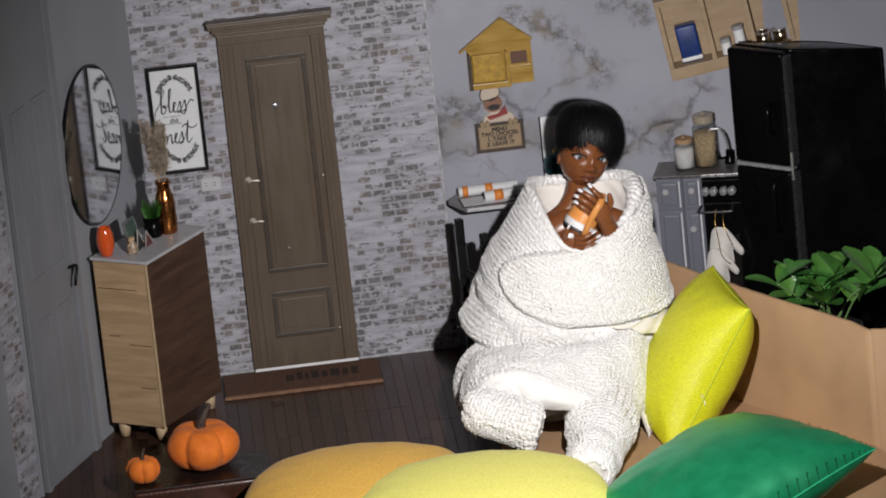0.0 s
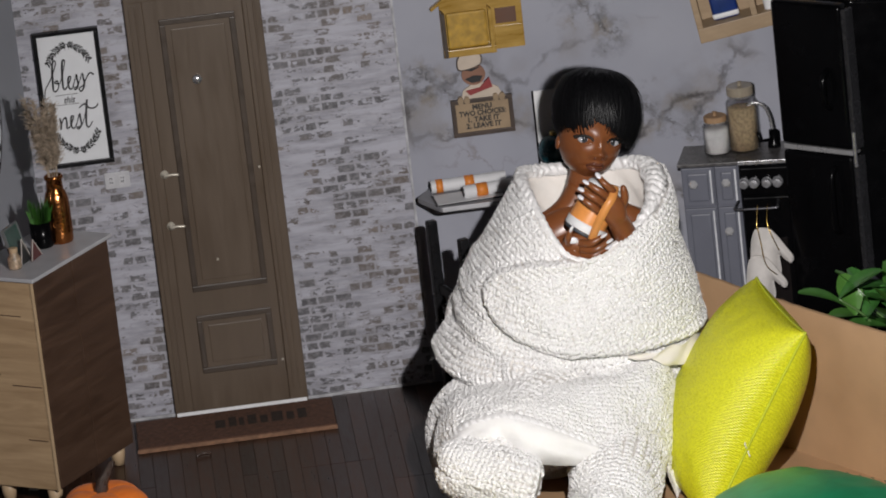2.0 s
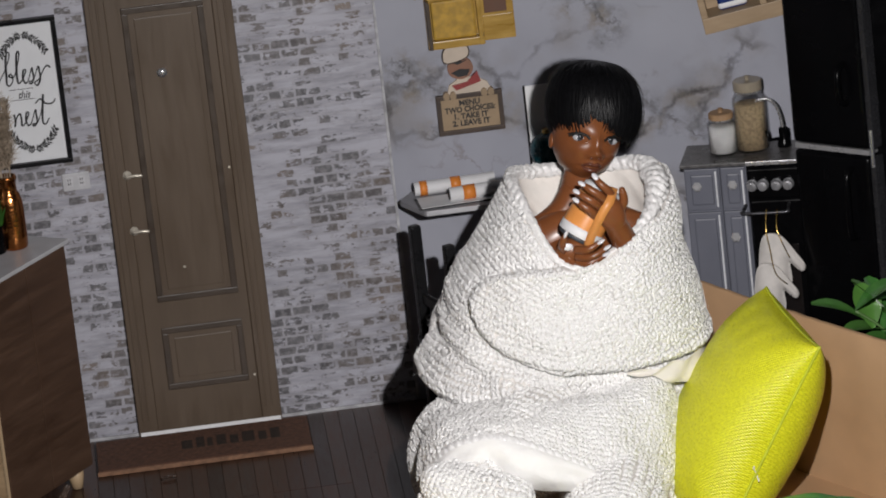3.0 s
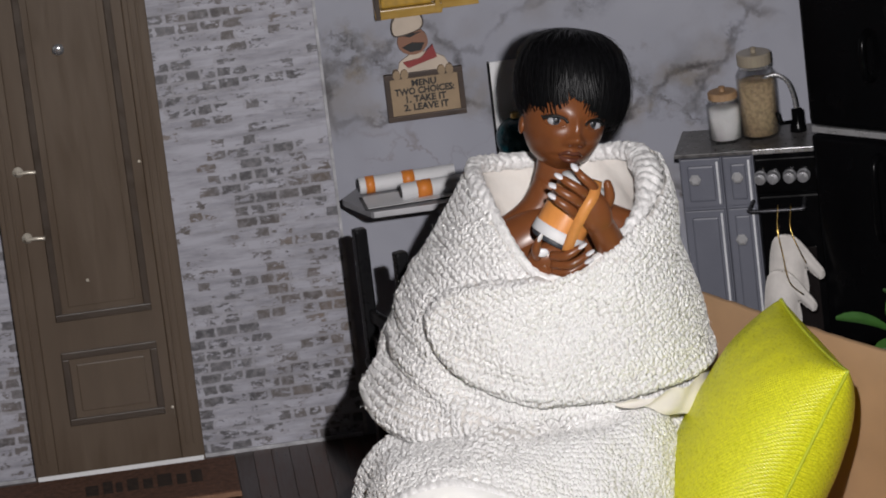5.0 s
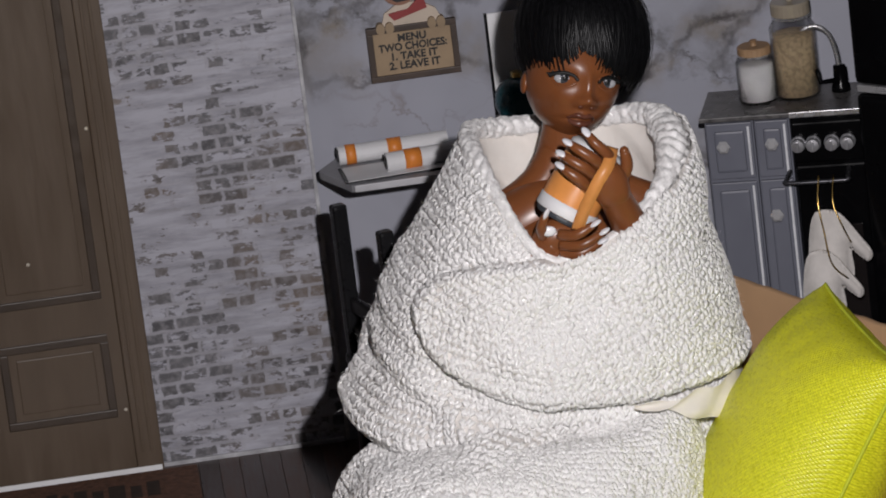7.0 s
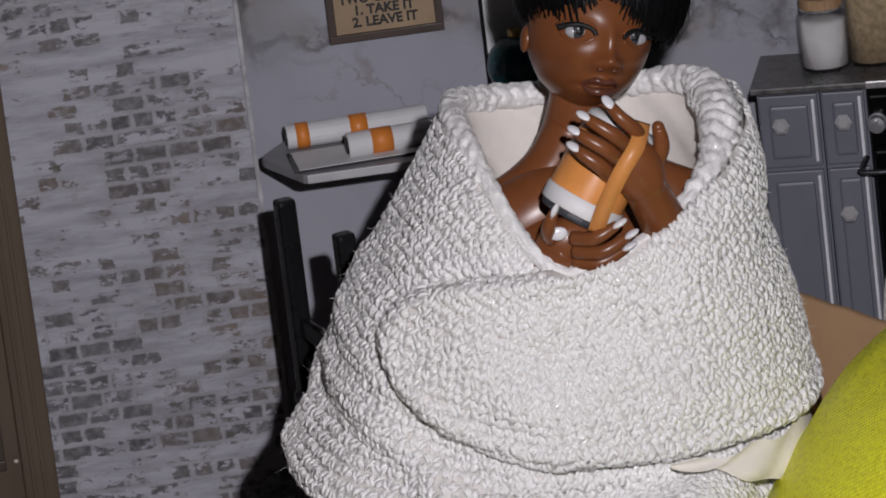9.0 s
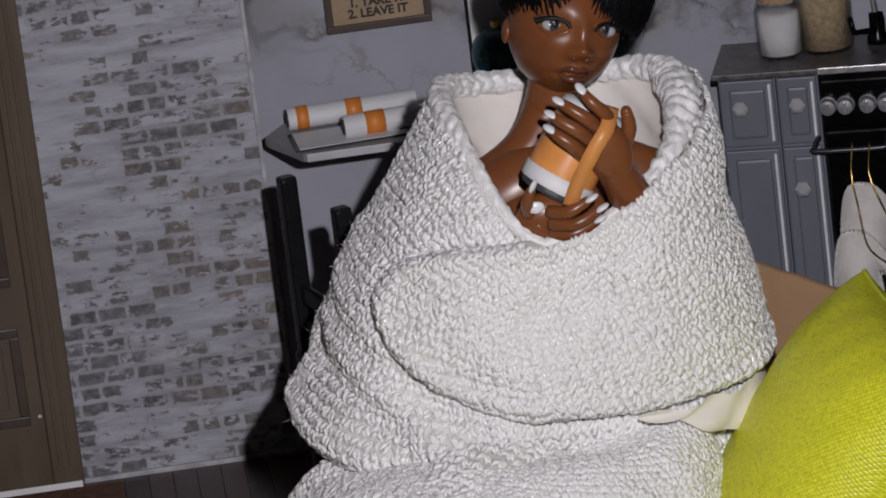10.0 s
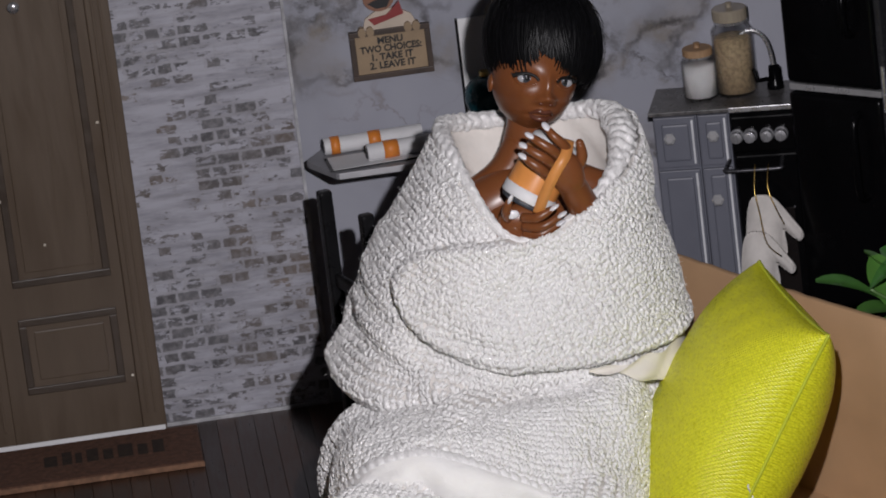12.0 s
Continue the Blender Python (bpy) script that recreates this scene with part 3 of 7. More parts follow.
for x in (0.008, DL - 0.008):
    for y in (0.010, DD - 0.009):
        part("leg", turned([(0.0, 0.0), (0.0042, 0.0006), (0.0056, 0.008), (0.0060, DZ0), (0.0, DZ0)], 14, m=pose(x, y, 0)), M_OAK_EDGE, dresser, "rounded wooden leg", smooth=True)
TOPZ = DZ1 + 0.0032


def on_dresser(x, y, turn=0):
    return DRESS @ pose(x, y, TOPZ, rz=turn)


vase = thing("small_vase", on_dresser(0.006, 0.048), "small glossy orange-red vase on the dresser", "vase")
M_ORANGE_GLAZE = plain("orange_glaze", (0.62, 0.085, 0.015), 0.14, vary=0.1, coat=0.5)
part("body", turned([(0.0, 0.0), (0.0052, 0.0), (0.0066, 0.003), (0.0088, 0.012), (0.0084, 0.021), (0.0064, 0.0275), (0.0056, 0.0292), (0.0046, 0.0286), (0.0046, 0.024), (0.0, 0.023)], 28), M_ORANGE_GLAZE, vase, smooth=True)
jarlet = thing("corked_bottle", on_dresser(0.0185, 0.026), "tiny clear bottle of beige beads with a cork", "bottle")
part("body", turned([(0.0, 0.0), (0.0046, 0.0), (0.0052, 0.002), (0.0052, 0.0085), (0.0030, 0.0112), (0.0030, 0.0132), (0.0, 0.0132)], 18), plain("beige_beads", (0.42, 0.31, 0.21), 0.35, vary=0.5, scale=500), jarlet, smooth=True)
part("cork", turned([(0.0, 0.0132), (0.0032, 0.0132), (0.0034, 0.0164), (0.0, 0.0166)], 12), M_OAK_EDGE, jarlet)
part("glass", turned([(0.0054, 0.0003), (0.0056, 0.0025), (0.0056, 0.0085), (0.0034, 0.0116), (0.0034, 0.0134)], 18), M_GLASS, jarlet, smooth=True)

photo = thing("photo_stand", on_dresser(0.034, 0.030, 8), "small dark photo stand with green glass and zigzag card", "photo frame")
M_GREEN_GLASS = plain("green_sheet", (0.050, 0.090, 0.075), 0.15, vary=0.25, scale=50)
lean = pose(0, 0, 0, -14)
part("board", box(-0.012, 0.011, 0.0, 0.0012, 0.0, 0.0290, 0.0003), M_GREEN_GLASS, photo, at=lean)
for a, b, c, d in ((-0.0128, 0.0118, 0.0284, 0.0298), (-0.0128, -0.0116, 0, 0.0284), (0.0106, 0.0118, 0, 0.0284)):
    part("frame_rail", box(a, b, -0.0010, 0.0016, c, d, 0.0003), plain("pewter", (0.12, 0.13, 0.13), 0.35), photo, at=lean)
for k, x in enumerate((-0.002, 0.008)):
    part("card", plate([(x - 0.009, 0.0), (x, 0.019 - 0.004 * k), (x + 0.009, 0.0)], 0.0008), plain("maroon_card" if k else "dark_card", (0.10, 0.035, 0.035) if k else (0.035, 0.035, 0.035), 0.4), photo, at=pose(0, -0.004 - k * 0.004, 0, -8))
    part("card_edge", tube([(x - 0.009, -0.0012, 0.0005), (x, -0.0012, 0.019 - 0.004 * k), (x + 0.009, -0.0012, 0.0005)], 0.0005, 5), plain("pale_edge", (0.4, 0.36, 0.33), 0.5), photo, at=pose(0, -0.004 - k * 0.004, 0, -8))

grass_pot = thing("grass_pot", on_dresser(0.0700, 0.034), "green artificial grass in a gloss black pot", "potted plant")
part("pot", turned([(0.0, 0.0), (0.0080, 0.0), (0.0086, 0.001), (0.0090, 0.0205), (0.0082, 0.0205), (0.0078, 0.017), (0.0, 0.017)], 24), M_GLOSS_BLACK, grass_pot, smooth=True)
rnd = random.Random(3)
blades = bmesh.new()
for k in range(150):
    a, r = rnd.uniform(0, 6.283), 0.0068 * math.sqrt(rnd.random())
    out, hgt = rnd.uniform(0.0, 0.006), rnd.uniform(0.014, 0.024)
    b = Vector((r * math.cos(a), r * math.sin(a), 0.016))
    tip = b + Vector((math.cos(a) * out, math.sin(a) * out, hgt))
    w = Vector((-math.sin(a + 1.3), math.cos(a + 1.3), 0)) * 0.0006
    m = (b + tip) / 2 + Vector((0, 0, 0.002))
    vs = [blades.verts.new(p) for p in (b - w, b + w, m + w, m - w, tip)]
    blades.faces.new(vs[:4]), blades.faces.new((vs[3], vs[2], vs[4]))
n_g = Nodes("grass_green", 0.5)
n_g.put("Base Color", n_g.ramp(n_g.noise(300, 2), (0.3, (0.015, 0.055, 0.008)), (0.7, (0.045, 0.15, 0.02))))
part("grass", blades, n_g.mat, grass_pot)

bottle = thing("copper_vase", on_dresser(0.0840, 0.026), "tall copper bottle vase holding dried pampas grass", "vase")
n_c = Nodes("hammered_copper", 0.22, 1.0)
n_c.put("Base Color", n_c.ramp(n_c.noise(60), (0.3, (0.36, 0.125, 0.035)), (0.7, (0.52, 0.21, 0.07))))
n_c.bump(n_c.voronoi(420), 0.25, 0.0006)
part("body", turned([(0.0, 0.0), (0.0088, 0.0), (0.0096, 0.0015), (0.0100, 0.010), (0.0096, 0.034), (0.0080, 0.0400), (0.0066, 0.0420), (0.0064, 0.0500), (0.0074, 0.0510), (0.0074, 0.0530), (0.0066, 0.0540), (0.0058, 0.0535), (0.0054, 0.046), (0.0, 0.044)], 28), n_c.mat, bottle, smooth=True)
plumes = thing("pampas_grass", on_dresser(0.0840, 0.026), "bunch of dry beige pampas plumes in the copper vase", "dried flowers")
n_p = Nodes("dry_plume", 0.9)
n_p.put("Base Color", n_p.ramp(n_p.noise(240, 3), (0.3, (0.20, 0.155, 0.11)), (0.7, (0.42, 0.34, 0.26))))
rnd = random.Random(11)
for k in range(13):
    a = rnd.uniform(0, 6.283)
    sp = rnd.uniform(0.002, 0.017)
    tip = Vector((math.cos(a) * sp, math.sin(a) * sp, rnd.uniform(0.085, 0.118)))
    foot = Vector((math.cos(a) * 0.003, math.sin(a) * 0.003, 0.048))
    bm = tube([foot, (foot + tip) / 2 + Vector((0, 0, 0.004)), tip], 0.0004, 5)
    for j in range(330):
        s = rnd.uniform(0.22, 1.0)
        p = foot.lerp(tip, s) + Vector((0, 0, 0.004)) * (1 - abs(2 * s - 1))
        d = Vector((rnd.gauss(0, 1), rnd.gauss(0, 1), rnd.gauss(1.1, 0.6))).normalized()
        ln = rnd.uniform(0.005, 0.012) * (1.15 - 0.5 * s)
        w = d.cross(Vector((rnd.gauss(0, 1), rnd.gauss(0, 1), rnd.gauss(0, 1)))).normalized() * 0.00045
        v = [bm.verts.new(q) for q in (p - w, p + w, p + d * ln)]
        bm.faces.new(v)
    part("plume", bm, n_p.mat, plumes)

# ---- kitchen signs on the marble wall ----
house = thing("wall_rack", pose(0.2395, -0.0002, 0.2700), "golden wooden house-shaped wall rack", "wall rack")
M_GOLD = wood("gilded_wood", (0.27, 0.155, 0.025), (0.46, 0.29, 0.065), 0.32, (1, 1, 7), 24, 0.3)
part("back", plate([(0.0065, 0.0), (0.0715, 0.0), (0.0715, 0.046), (0.043, 0.0680), (0.0065, 0.044)], 0.0030, bevel=0.0003), M_GOLD, house)
for a, b in (((-0.001, 0.0395), (0.0430, 0.0705)), ((0.0430, 0.0705), (0.0735, 0.0455))):
    d = Vector((b[0] - a[0], 0, b[1] - a[1]))
    nrm = Vector((-d.z, 0, d.x)).normalized() * 0.0022
    part("roof_board", plate([(a[0], a[1]), (b[0], b[1]), (b[0] - nrm.x, b[1] - nrm.z), (a[0] - nrm.x, a[1] - nrm.z)], 0.0065, bevel=0.0003), M_GOLD, house)
part("shelf", box(0.0065, 0.0480, -0.0120, -0.003, 0.0, 0.0060, 0.0006), M_GOLD, house)
for x in (0.0068, 0.0440):
    part("side_board", plate([(x, 0.0), (x + 0.0030, 0.0), (x + 0.0030, 0.035), (x, 0.038)], 0.0125, bevel=0.0003), M_DOOR_SHADE if x < 0.02 else M_GOLD, house)
part("cloth", box(0.0110, 0.0425, -0.0085, -0.0045, 0.006, 0.0350, 0.0015), plain("mustard_cloth", (0.42, 0.25, 0.03), 0.55, vary=0.3, scale=160, bump=0.5), house, "mustard cloth in the rack")
part("label_panel", box(0.0500, 0.0665, -0.0042, -0.0028, 0.0210, 0.0335, 0.0003), plain("brown_panel", (0.11, 0.050, 0.028), 0.6), house, "brown panel")
part("lower_panel", box(0.0485, 0.0700, -0.0040, -0.0028, 0.002, 0.0190, 0.0003), M_GOLD, house)

sign = thing("menu_sign", pose(0.2470, -0.0002, 0.2015), "wooden kitchen menu sign with a painted cook figure", "sign")
M_SIGN_DARK = plain("dark_sign_wood", (0.052, 0.034, 0.025), 0.55, vary=0.3, scale=60)
M_SIGN_TAN = plain("tan_sign_wood", (0.30, 0.215, 0.130), 0.6, vary=0.2, scale=50)
SW, SH = 0.0490, 0.0305
part("board", box(0, SW, -0.0022, 0, 0, SH, 0.0004), M_SIGN_TAN, sign)
for a, b, c, d in ((0, SW, 0, 0.0034), (0, SW, SH - 0.0034, SH), (0, 0.0034, 0.0034, SH - 0.0034), (SW - 0.0034, SW, 0.0034, SH - 0.0034)):
    part("frame_rail", box(a, b, -0.0040, -0.0004, c, d, 0.0004), M_SIGN_DARK, sign)
for k, (text, z) in enumerate((("MENU", 0.0232), ("TWO CHOICES:", 0.0182), ("1. TAKE IT", 0.0130), ("2. LEAVE IT", 0.0078))):
    writing(text, 0.0058, M_INK, sign, pose(SW / 2, -0.0024, z), squeeze=0.98 if k != 1 else 0.9, bold=0.00022)
for x in (0.008, 0.013, 0.036, 0.041):
    part("knuckle", plate(oval(x, SH - 0.0006, 0.0024, 0.0032, 12), 0.0048), M_SIGN_TAN, sign)
M_SIGN_PALE = plain("pale_sign_paint", (0.50, 0.42, 0.34), 0.6)
M_SIGN_RED = plain("red_sign_paint", (0.24, 0.030, 0.030), 0.5)
M_SIGN_BROWN = plain("brown_sign_paint", (0.22, 0.105, 0.065), 0.55)
part("cook_body", plate([(0.009, SH), (0.011, SH + 0.007), (0.019, SH + 0.012), (0.030, SH + 0.012), (0.039, SH + 0.007), (0.042, SH)], 0.0022), M_SIGN_PALE, sign, "pale painted cook's jacket")
part("cook_face", plate(oval(0.0205, SH + 0.0195, 0.0095, 0.0085, 22), 0.0028), M_SIGN_BROWN, sign, "plain brown oval")
part("cook_hat", plate(spline([(0.0105, SH + 0.024), (0.0085, SH + 0.031), (0.0120, SH + 0.037), (0.0195, SH + 0.0395), (0.0265, SH + 0.0365), (0.0280, SH + 0.031), (0.0245, SH + 0.0265)], 4, True), 0.0032), M_SIGN_PALE, sign, "puffed cream cook hat")
part("hat_edge", tube([(p[0], -0.0030, p[1]) for p in spline([(0.0105, SH + 0.024), (0.0085, SH + 0.031), (0.0120, SH + 0.037), (0.0195, SH + 0.0395), (0.0265, SH + 0.0365), (0.0280, SH + 0.031), (0.0245, SH + 0.0265)], 4, True)], 0.0006, 5, closed=True), M_SIGN_DARK, sign)
part("scarf", plate([(0.0130, SH + 0.0070), (0.0240, SH + 0.0085), (0.0325, SH + 0.0160), (0.0345, SH + 0.0080), (0.0270, SH + 0.0060), (0.0160, SH + 0.0030)], 0.0036), M_SIGN_RED, sign, "red neckerchief")
part("moustache", plate([(0.0135, SH + 0.0165), (0.0200, SH + 0.0190), (0.0275, SH + 0.0180), (0.0250, SH + 0.0135), (0.0185, SH + 0.0130)], 0.0036), M_INK, sign)
part("brow", plate([(0.0130, SH + 0.0245), (0.0190, SH + 0.0225), (0.0265, SH + 0.0255), (0.0190, SH + 0.0245)], 0.0036), M_INK, sign)

board = thing("white_panel", pose(0.3115, -0.0002, 0.1000), "tall white panel with a black edge leaning on the wall", "panel")
part("sheet", box(0.0016, 0.0620, -0.0016, 0, 0, 0.1310, 0.0003), M_WHITE, board)
part("edge", box(0, 0.0016, -0.0022, 0, 0, 0.1315, 0.0003), M_BLACK, board, "black edge")
ball = thing("bauble", pose(0.3245, -0.0160, 0.1715), "dark teal glass ornament ball with a gold cap", "ornament")
part("ball", turned([(0.0135 * math.sin(a), 0.0135 - 0.0135 * math.cos(a)) for a in np.linspace(0, math.pi, 20)], 28), plain("teal_glass", (0.010, 0.060, 0.074), 0.28, vary=0.1), ball, smooth=True)
part("cap", turned([(0.0, 0.0268), (0.0032, 0.0266), (0.0034, 0.0296), (0.0, 0.0300)], 12), plain("brass", (0.55, 0.40, 0.14), 0.25, 1.0), ball)

# ---- folding wall table with rolled papers, and the black chair ----
table = thing("wall_table", pose(0.2120, -0.0003, 0.1560), "grey fold-down wall table with a white edge", "table")
top_bm = bmesh.new()
slab = [np.array(p) for p in ((0.012, -0.002), (-0.0005, -0.024), (0.0005, -0.0285), (0.0145, -0.0580), (0.0175, -0.0592), (0.060, -0.0592), (0.108, -0.0588), (0.108, -0.002))]
rings = [[top_bm.verts.new((p[0], p[1], z)) for p in slab] for z in (0.0034, 0.0072)]
top_bm.faces.new(rings[0][::-1]), top_bm.faces.new(rings[1])
for k in range(len(slab)):
    j = (k + 1) % len(slab)
    top_bm.faces.new((rings[0][k], rings[0][j], rings[1][j], rings[1][k]))
bmesh.ops.recalc_face_normals(top_bm, faces=top_bm.faces[:])
part("top", top_bm, plain("slate_laminate", (0.22, 0.22, 0.235), 0.5, vary=0.25, scale=60), table, "grey table board with a slanted end")
part("front_edge", box(0.016, 0.108, -0.0604, -0.0592, 0.0036, 0.0074, 0.0004), plain("white_edging", (0.46, 0.46, 0.48), 0.5), table, "white front edge")
for x in (0.020, 0.085):
    part("bracket", plate([(x, 0.0), (x + 0.003, 0.0), (x + 0.003, 0.0035), (x, 0.0035)], 0.045), M_WHITE, table)
M_PAPER = plain("rolled_paper", (0.60, 0.60, 0.61), 0.6, vary=0.06, scale=80)
M_BAND = plain("orange_band", (0.62, 0.20, 0.030), 0.5)


def paper_roll(x, y, z, turn, length, bands, label):
    t = thing("paper_roll", pose(x, y, z, 0, 0, turn), label, "paper roll", "rolled papers on the table")
    prof = [(0.0, 0.0), (0.0016, 0.0), (0.0022, 0.0006), (0.0050, 0.0), (0.0052, 0.0004), (0.0052, length), (0.0046, length), (0.0, length - 0.001)]
    part("roll", turned(prof, 20, m=pose(0, 0, 0.0052, 0, 90)), M_PAPER, t, smooth=False)
    for a, b in bands:
        part("band", turned([(0.0053, a), (0.00555, a), (0.00555, b), (0.0053, b)], 20, m=pose(0, 0, 0.0052, 0, 90)), M_BAND, t, "orange paper band", smooth=True)
    part("dark_end", turned([(0.0, -0.0004), (0.0036, -0.0004), (0.0036, 0.0002), (0.0, 0.0002)], 14, m=pose(0, 0, 0.0052, 0, 90)), M_INK, t)
    return t


TZ = 0.1560 + 0.0073
paper_roll(0.2230, -0.0190, TZ, 3, 0.060, ((0.0040, 0.0095), (0.0270, 0.0345)), "white paper roll with two orange bands")
paper_roll(0.2470, -0.0430, TZ, 6, 0.062, ((0.0100, 0.0190),), "white paper roll with one orange band on the table")
pad = thing("notebook", pose(0.2390, -0.0465, TZ - 0.0001, 0, 0, 4), "thin dark-covered notebook under the paper rolls", "notebook")
part("cover", box(-0.016, 0.040, -0.008, 0.020, 0.0002, 0.0008, 0.0002), M_BLACK, pad)
part("paper_block", box(-0.014, 0.039, -0.0070, 0.019, 0.0008, 0.0011), M_PAPER, pad)


def chair():
    t = thing("chair", pose(0.2482, -0.1201, 0.0, 0, 0, 109.6), "black painted wooden chair standing behind the sofa", "chair")
    for x in (-0.0297, 0.0297):
        part("back_post", box(x - 0.0040, x + 0.0040, 0.0197, 0.0277, 0.0, 0.167, 0.0018), M_BLACK, t)
        part("leg", box(x - 0.0036, x + 0.0036, -0.027, -0.020, 0.0, 0.078, 0.0012), M_BLACK, t)
        part("side_stretcher", box(x - 0.002, x + 0.002, -0.020, 0.020, 0.030, 0.034, 0.0008), M_BLACK, t)
    part("seat", box(-0.034, 0.034, -0.029, 0.029, 0.078, 0.084, 0.0020), M_BLACK, t)
    for z in (0.092, 0.108):
        part("back_slat", box(-0.0256, 0.0256, 0.0218, 0.0255, z, z + 0.0085, 0.0014), M_BLACK, t)
    return t


chair()

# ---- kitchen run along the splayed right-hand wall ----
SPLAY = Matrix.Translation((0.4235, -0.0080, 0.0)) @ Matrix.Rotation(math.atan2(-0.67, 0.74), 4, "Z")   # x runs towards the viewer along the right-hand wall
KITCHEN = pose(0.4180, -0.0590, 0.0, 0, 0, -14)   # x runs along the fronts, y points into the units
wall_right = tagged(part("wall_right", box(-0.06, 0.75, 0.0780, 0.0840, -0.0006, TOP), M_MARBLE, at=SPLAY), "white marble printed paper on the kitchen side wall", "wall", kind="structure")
CZ = 0.1745


# paler than the cabinet paint: the beading's highlights are put into its colour
M_BEAD = plain("beading_highlight", (0.66, 0.67, 0.70), 0.25)
M_CRYSTAL = plain("crystal", (0.72, 0.72, 0.74), 0.12, 0.5)


def raised_front(x0, x1, z0, z1, parent, name):
    f = part(name, box(x0, x1, -0.0030, -0.0002, z0, z1, 0.0006), M_CAB, parent)
    m = 0.0042
    part("raised_field", box(x0 + m, x1 - m, -0.0044, -0.0028, z0 + m, z1 - m, 0.0012), M_CAB, f)
    part("beading", box(x1 - 0.0026, x1 - 0.0012, -0.0042, -0.0029, z0 + 0.002, z1 - 0.002, 0.0005), M_BEAD, f)
    return f


def knob(x, z, parent):
    k = part("knob", turned([(0.0, 0.0), (0.0016, 0.0), (0.0016, 0.0030), (0.0036, 0.0040), (0.0038, 0.0058), (0.0022, 0.0068), (0.0, 0.0068)], 6, m=pose(x, -0.0040, z, 90)), M_CRYSTAL, parent, "clear faceted knob")
    return k


for k, (x0, x1, lab) in enumerate(((0.0, 0.0265, "grey kitchen cabinet with one drawer and a door"), (0.0265, 0.0460, "narrow grey kitchen cabinet beside the black stove"))):
    cab = thing("cabinet", KITCHEN, lab, "cabinet", "kitchen units")
    part("body", box(x0 + 0.0002, x1 - 0.0002, 0.0, 0.042, 0.008, CZ - 0.0027, 0.0004), M_CAB, cab)
    part("plinth", box(x0 + 0.001, x1 - 0.001, 0.004, 0.040, 0.0, 0.008), M_BLACK, cab)
    d = raised_front(x0 + 0.001, x1 - 0.001, 0.139, CZ - 0.0042, cab, "drawer_front")
    knob((x0 + x1) / 2 - 0.003 + 0.003 * k, 0.1590, d)
    if k == 0:
        raised_front(x0 + 0.001, x1 - 0.001, 0.012, 0.137, cab, "door")
    else:
        e = raised_front(x0 + 0.001, x1 - 0.001, 0.012, 0.137, cab, "door")
        knob((x0 + x1) / 2 - 0.001, 0.1190, e)
counter = thing("worktop", KITCHEN, "mottled grey stone worktop along the kitchen wall", "worktop")
part("slab", box(-0.002, 0.0872, -0.0054, 0.0440, CZ - 0.0026, CZ, 0.0006), M_COUNTER, counter)
part("lip", box(0.0465, 0.0872, -0.0064, -0.0055, CZ - 0.0026, CZ + 0.0004, 0.0003), M_CHROME, counter, "bright front edge")

stove = thing("stove", KITCHEN, "black gas stove with silver control knobs", "stove")
part("body", box(0.0464, 0.0868, -0.0010, 0.042, 0.004, CZ - 0.0028, 0.0008), M_GLOSS_BLACK, stove)
part("control_panel", box(0.0468, 0.0864, -0.0050, -0.0011, 0.146, CZ - 0.006, 0.0010), M_GLOSS_BLACK, stove)
M_STEEL = plain("satin_steel", (0.42, 0.42, 0.44), 0.34, 0.7)
for x in (0.0500, 0.0580, 0.0680, 0.0765):
    kn = part("control_knob", turned([(0.0, 0.0), (0.0042, 0.0), (0.0042, 0.0014), (0.0036, 0.0018), (0.0034, 0.0058), (0.0, 0.0062)], 18, m=pose(x, -0.0050, 0.1570, 90)), M_STEEL, stove, "silver control knob", smooth=False)
    part("grip", box(x - 0.0008, x + 0.0008, -0.0124, -0.0110, 0.1540, 0.1600, 0.0004), M_STEEL, kn)
oven = part("oven_door", box(0.0472, 0.0864, -0.0040, -0.0011, 0.020, 0.144, 0.0012), M_GLOSS_BLACK, stove)
part("rail", tube(spline([(0.0440, -0.004, 0.1415), (0.0425, -0.0120, 0.1390), (0.0445, -0.0140, 0.1380), (0.0735, -0.0140, 0.1380), (0.0755, -0.0125, 0.1390), (0.0755, -0.004, 0.1415)], 4), 0.0013, 8), plain("dark_steel", (0.10, 0.10, 0.11), 0.3, 0.8), oven, "dark steel oven rail", smooth=True)
part("window", box(0.0520, 0.0800, -0.0046, -0.0040, 0.034, 0.110, 0.0006), plain("oven_glass", (0.012, 0.010, 0.010), 0.08), oven)

mitt = thing("oven_mitt", KITCHEN @ pose(0.0620, -0.0165, 0.1480), "pair of white cloth oven mitts hanging on a gold chain", "oven mitt")
M_MITT = plain("white_mitt_cloth", (0.62, 0.59, 0.56), 0.85, vary=0.1, scale=120, bump=0.4)


def mitt_shape(bm, thick, sx, sz, dx, dz):
    out = spline([(-0.012, -0.062), (-0.0125, -0.046), (-0.0085, -0.027), (0.000, -0.0245), (0.007, -0.028), (0.016, -0.041), (0.0215, -0.050), (0.0185, -0.0545), (0.0130, -0.050), (0.0100, -0.047), (0.0110, -0.060), (0.0075, -0.067), (-0.002, -0.068)], 4, True)
    b = plate([(p[0] * sx + dx, p[1] * sz + dz) for p in out], thick, bm=bm)
    bmesh.ops.bevel(b, geom=[e for e in b.edges], offset=thick * 0.3, segments=2, affect="EDGES")
    return b


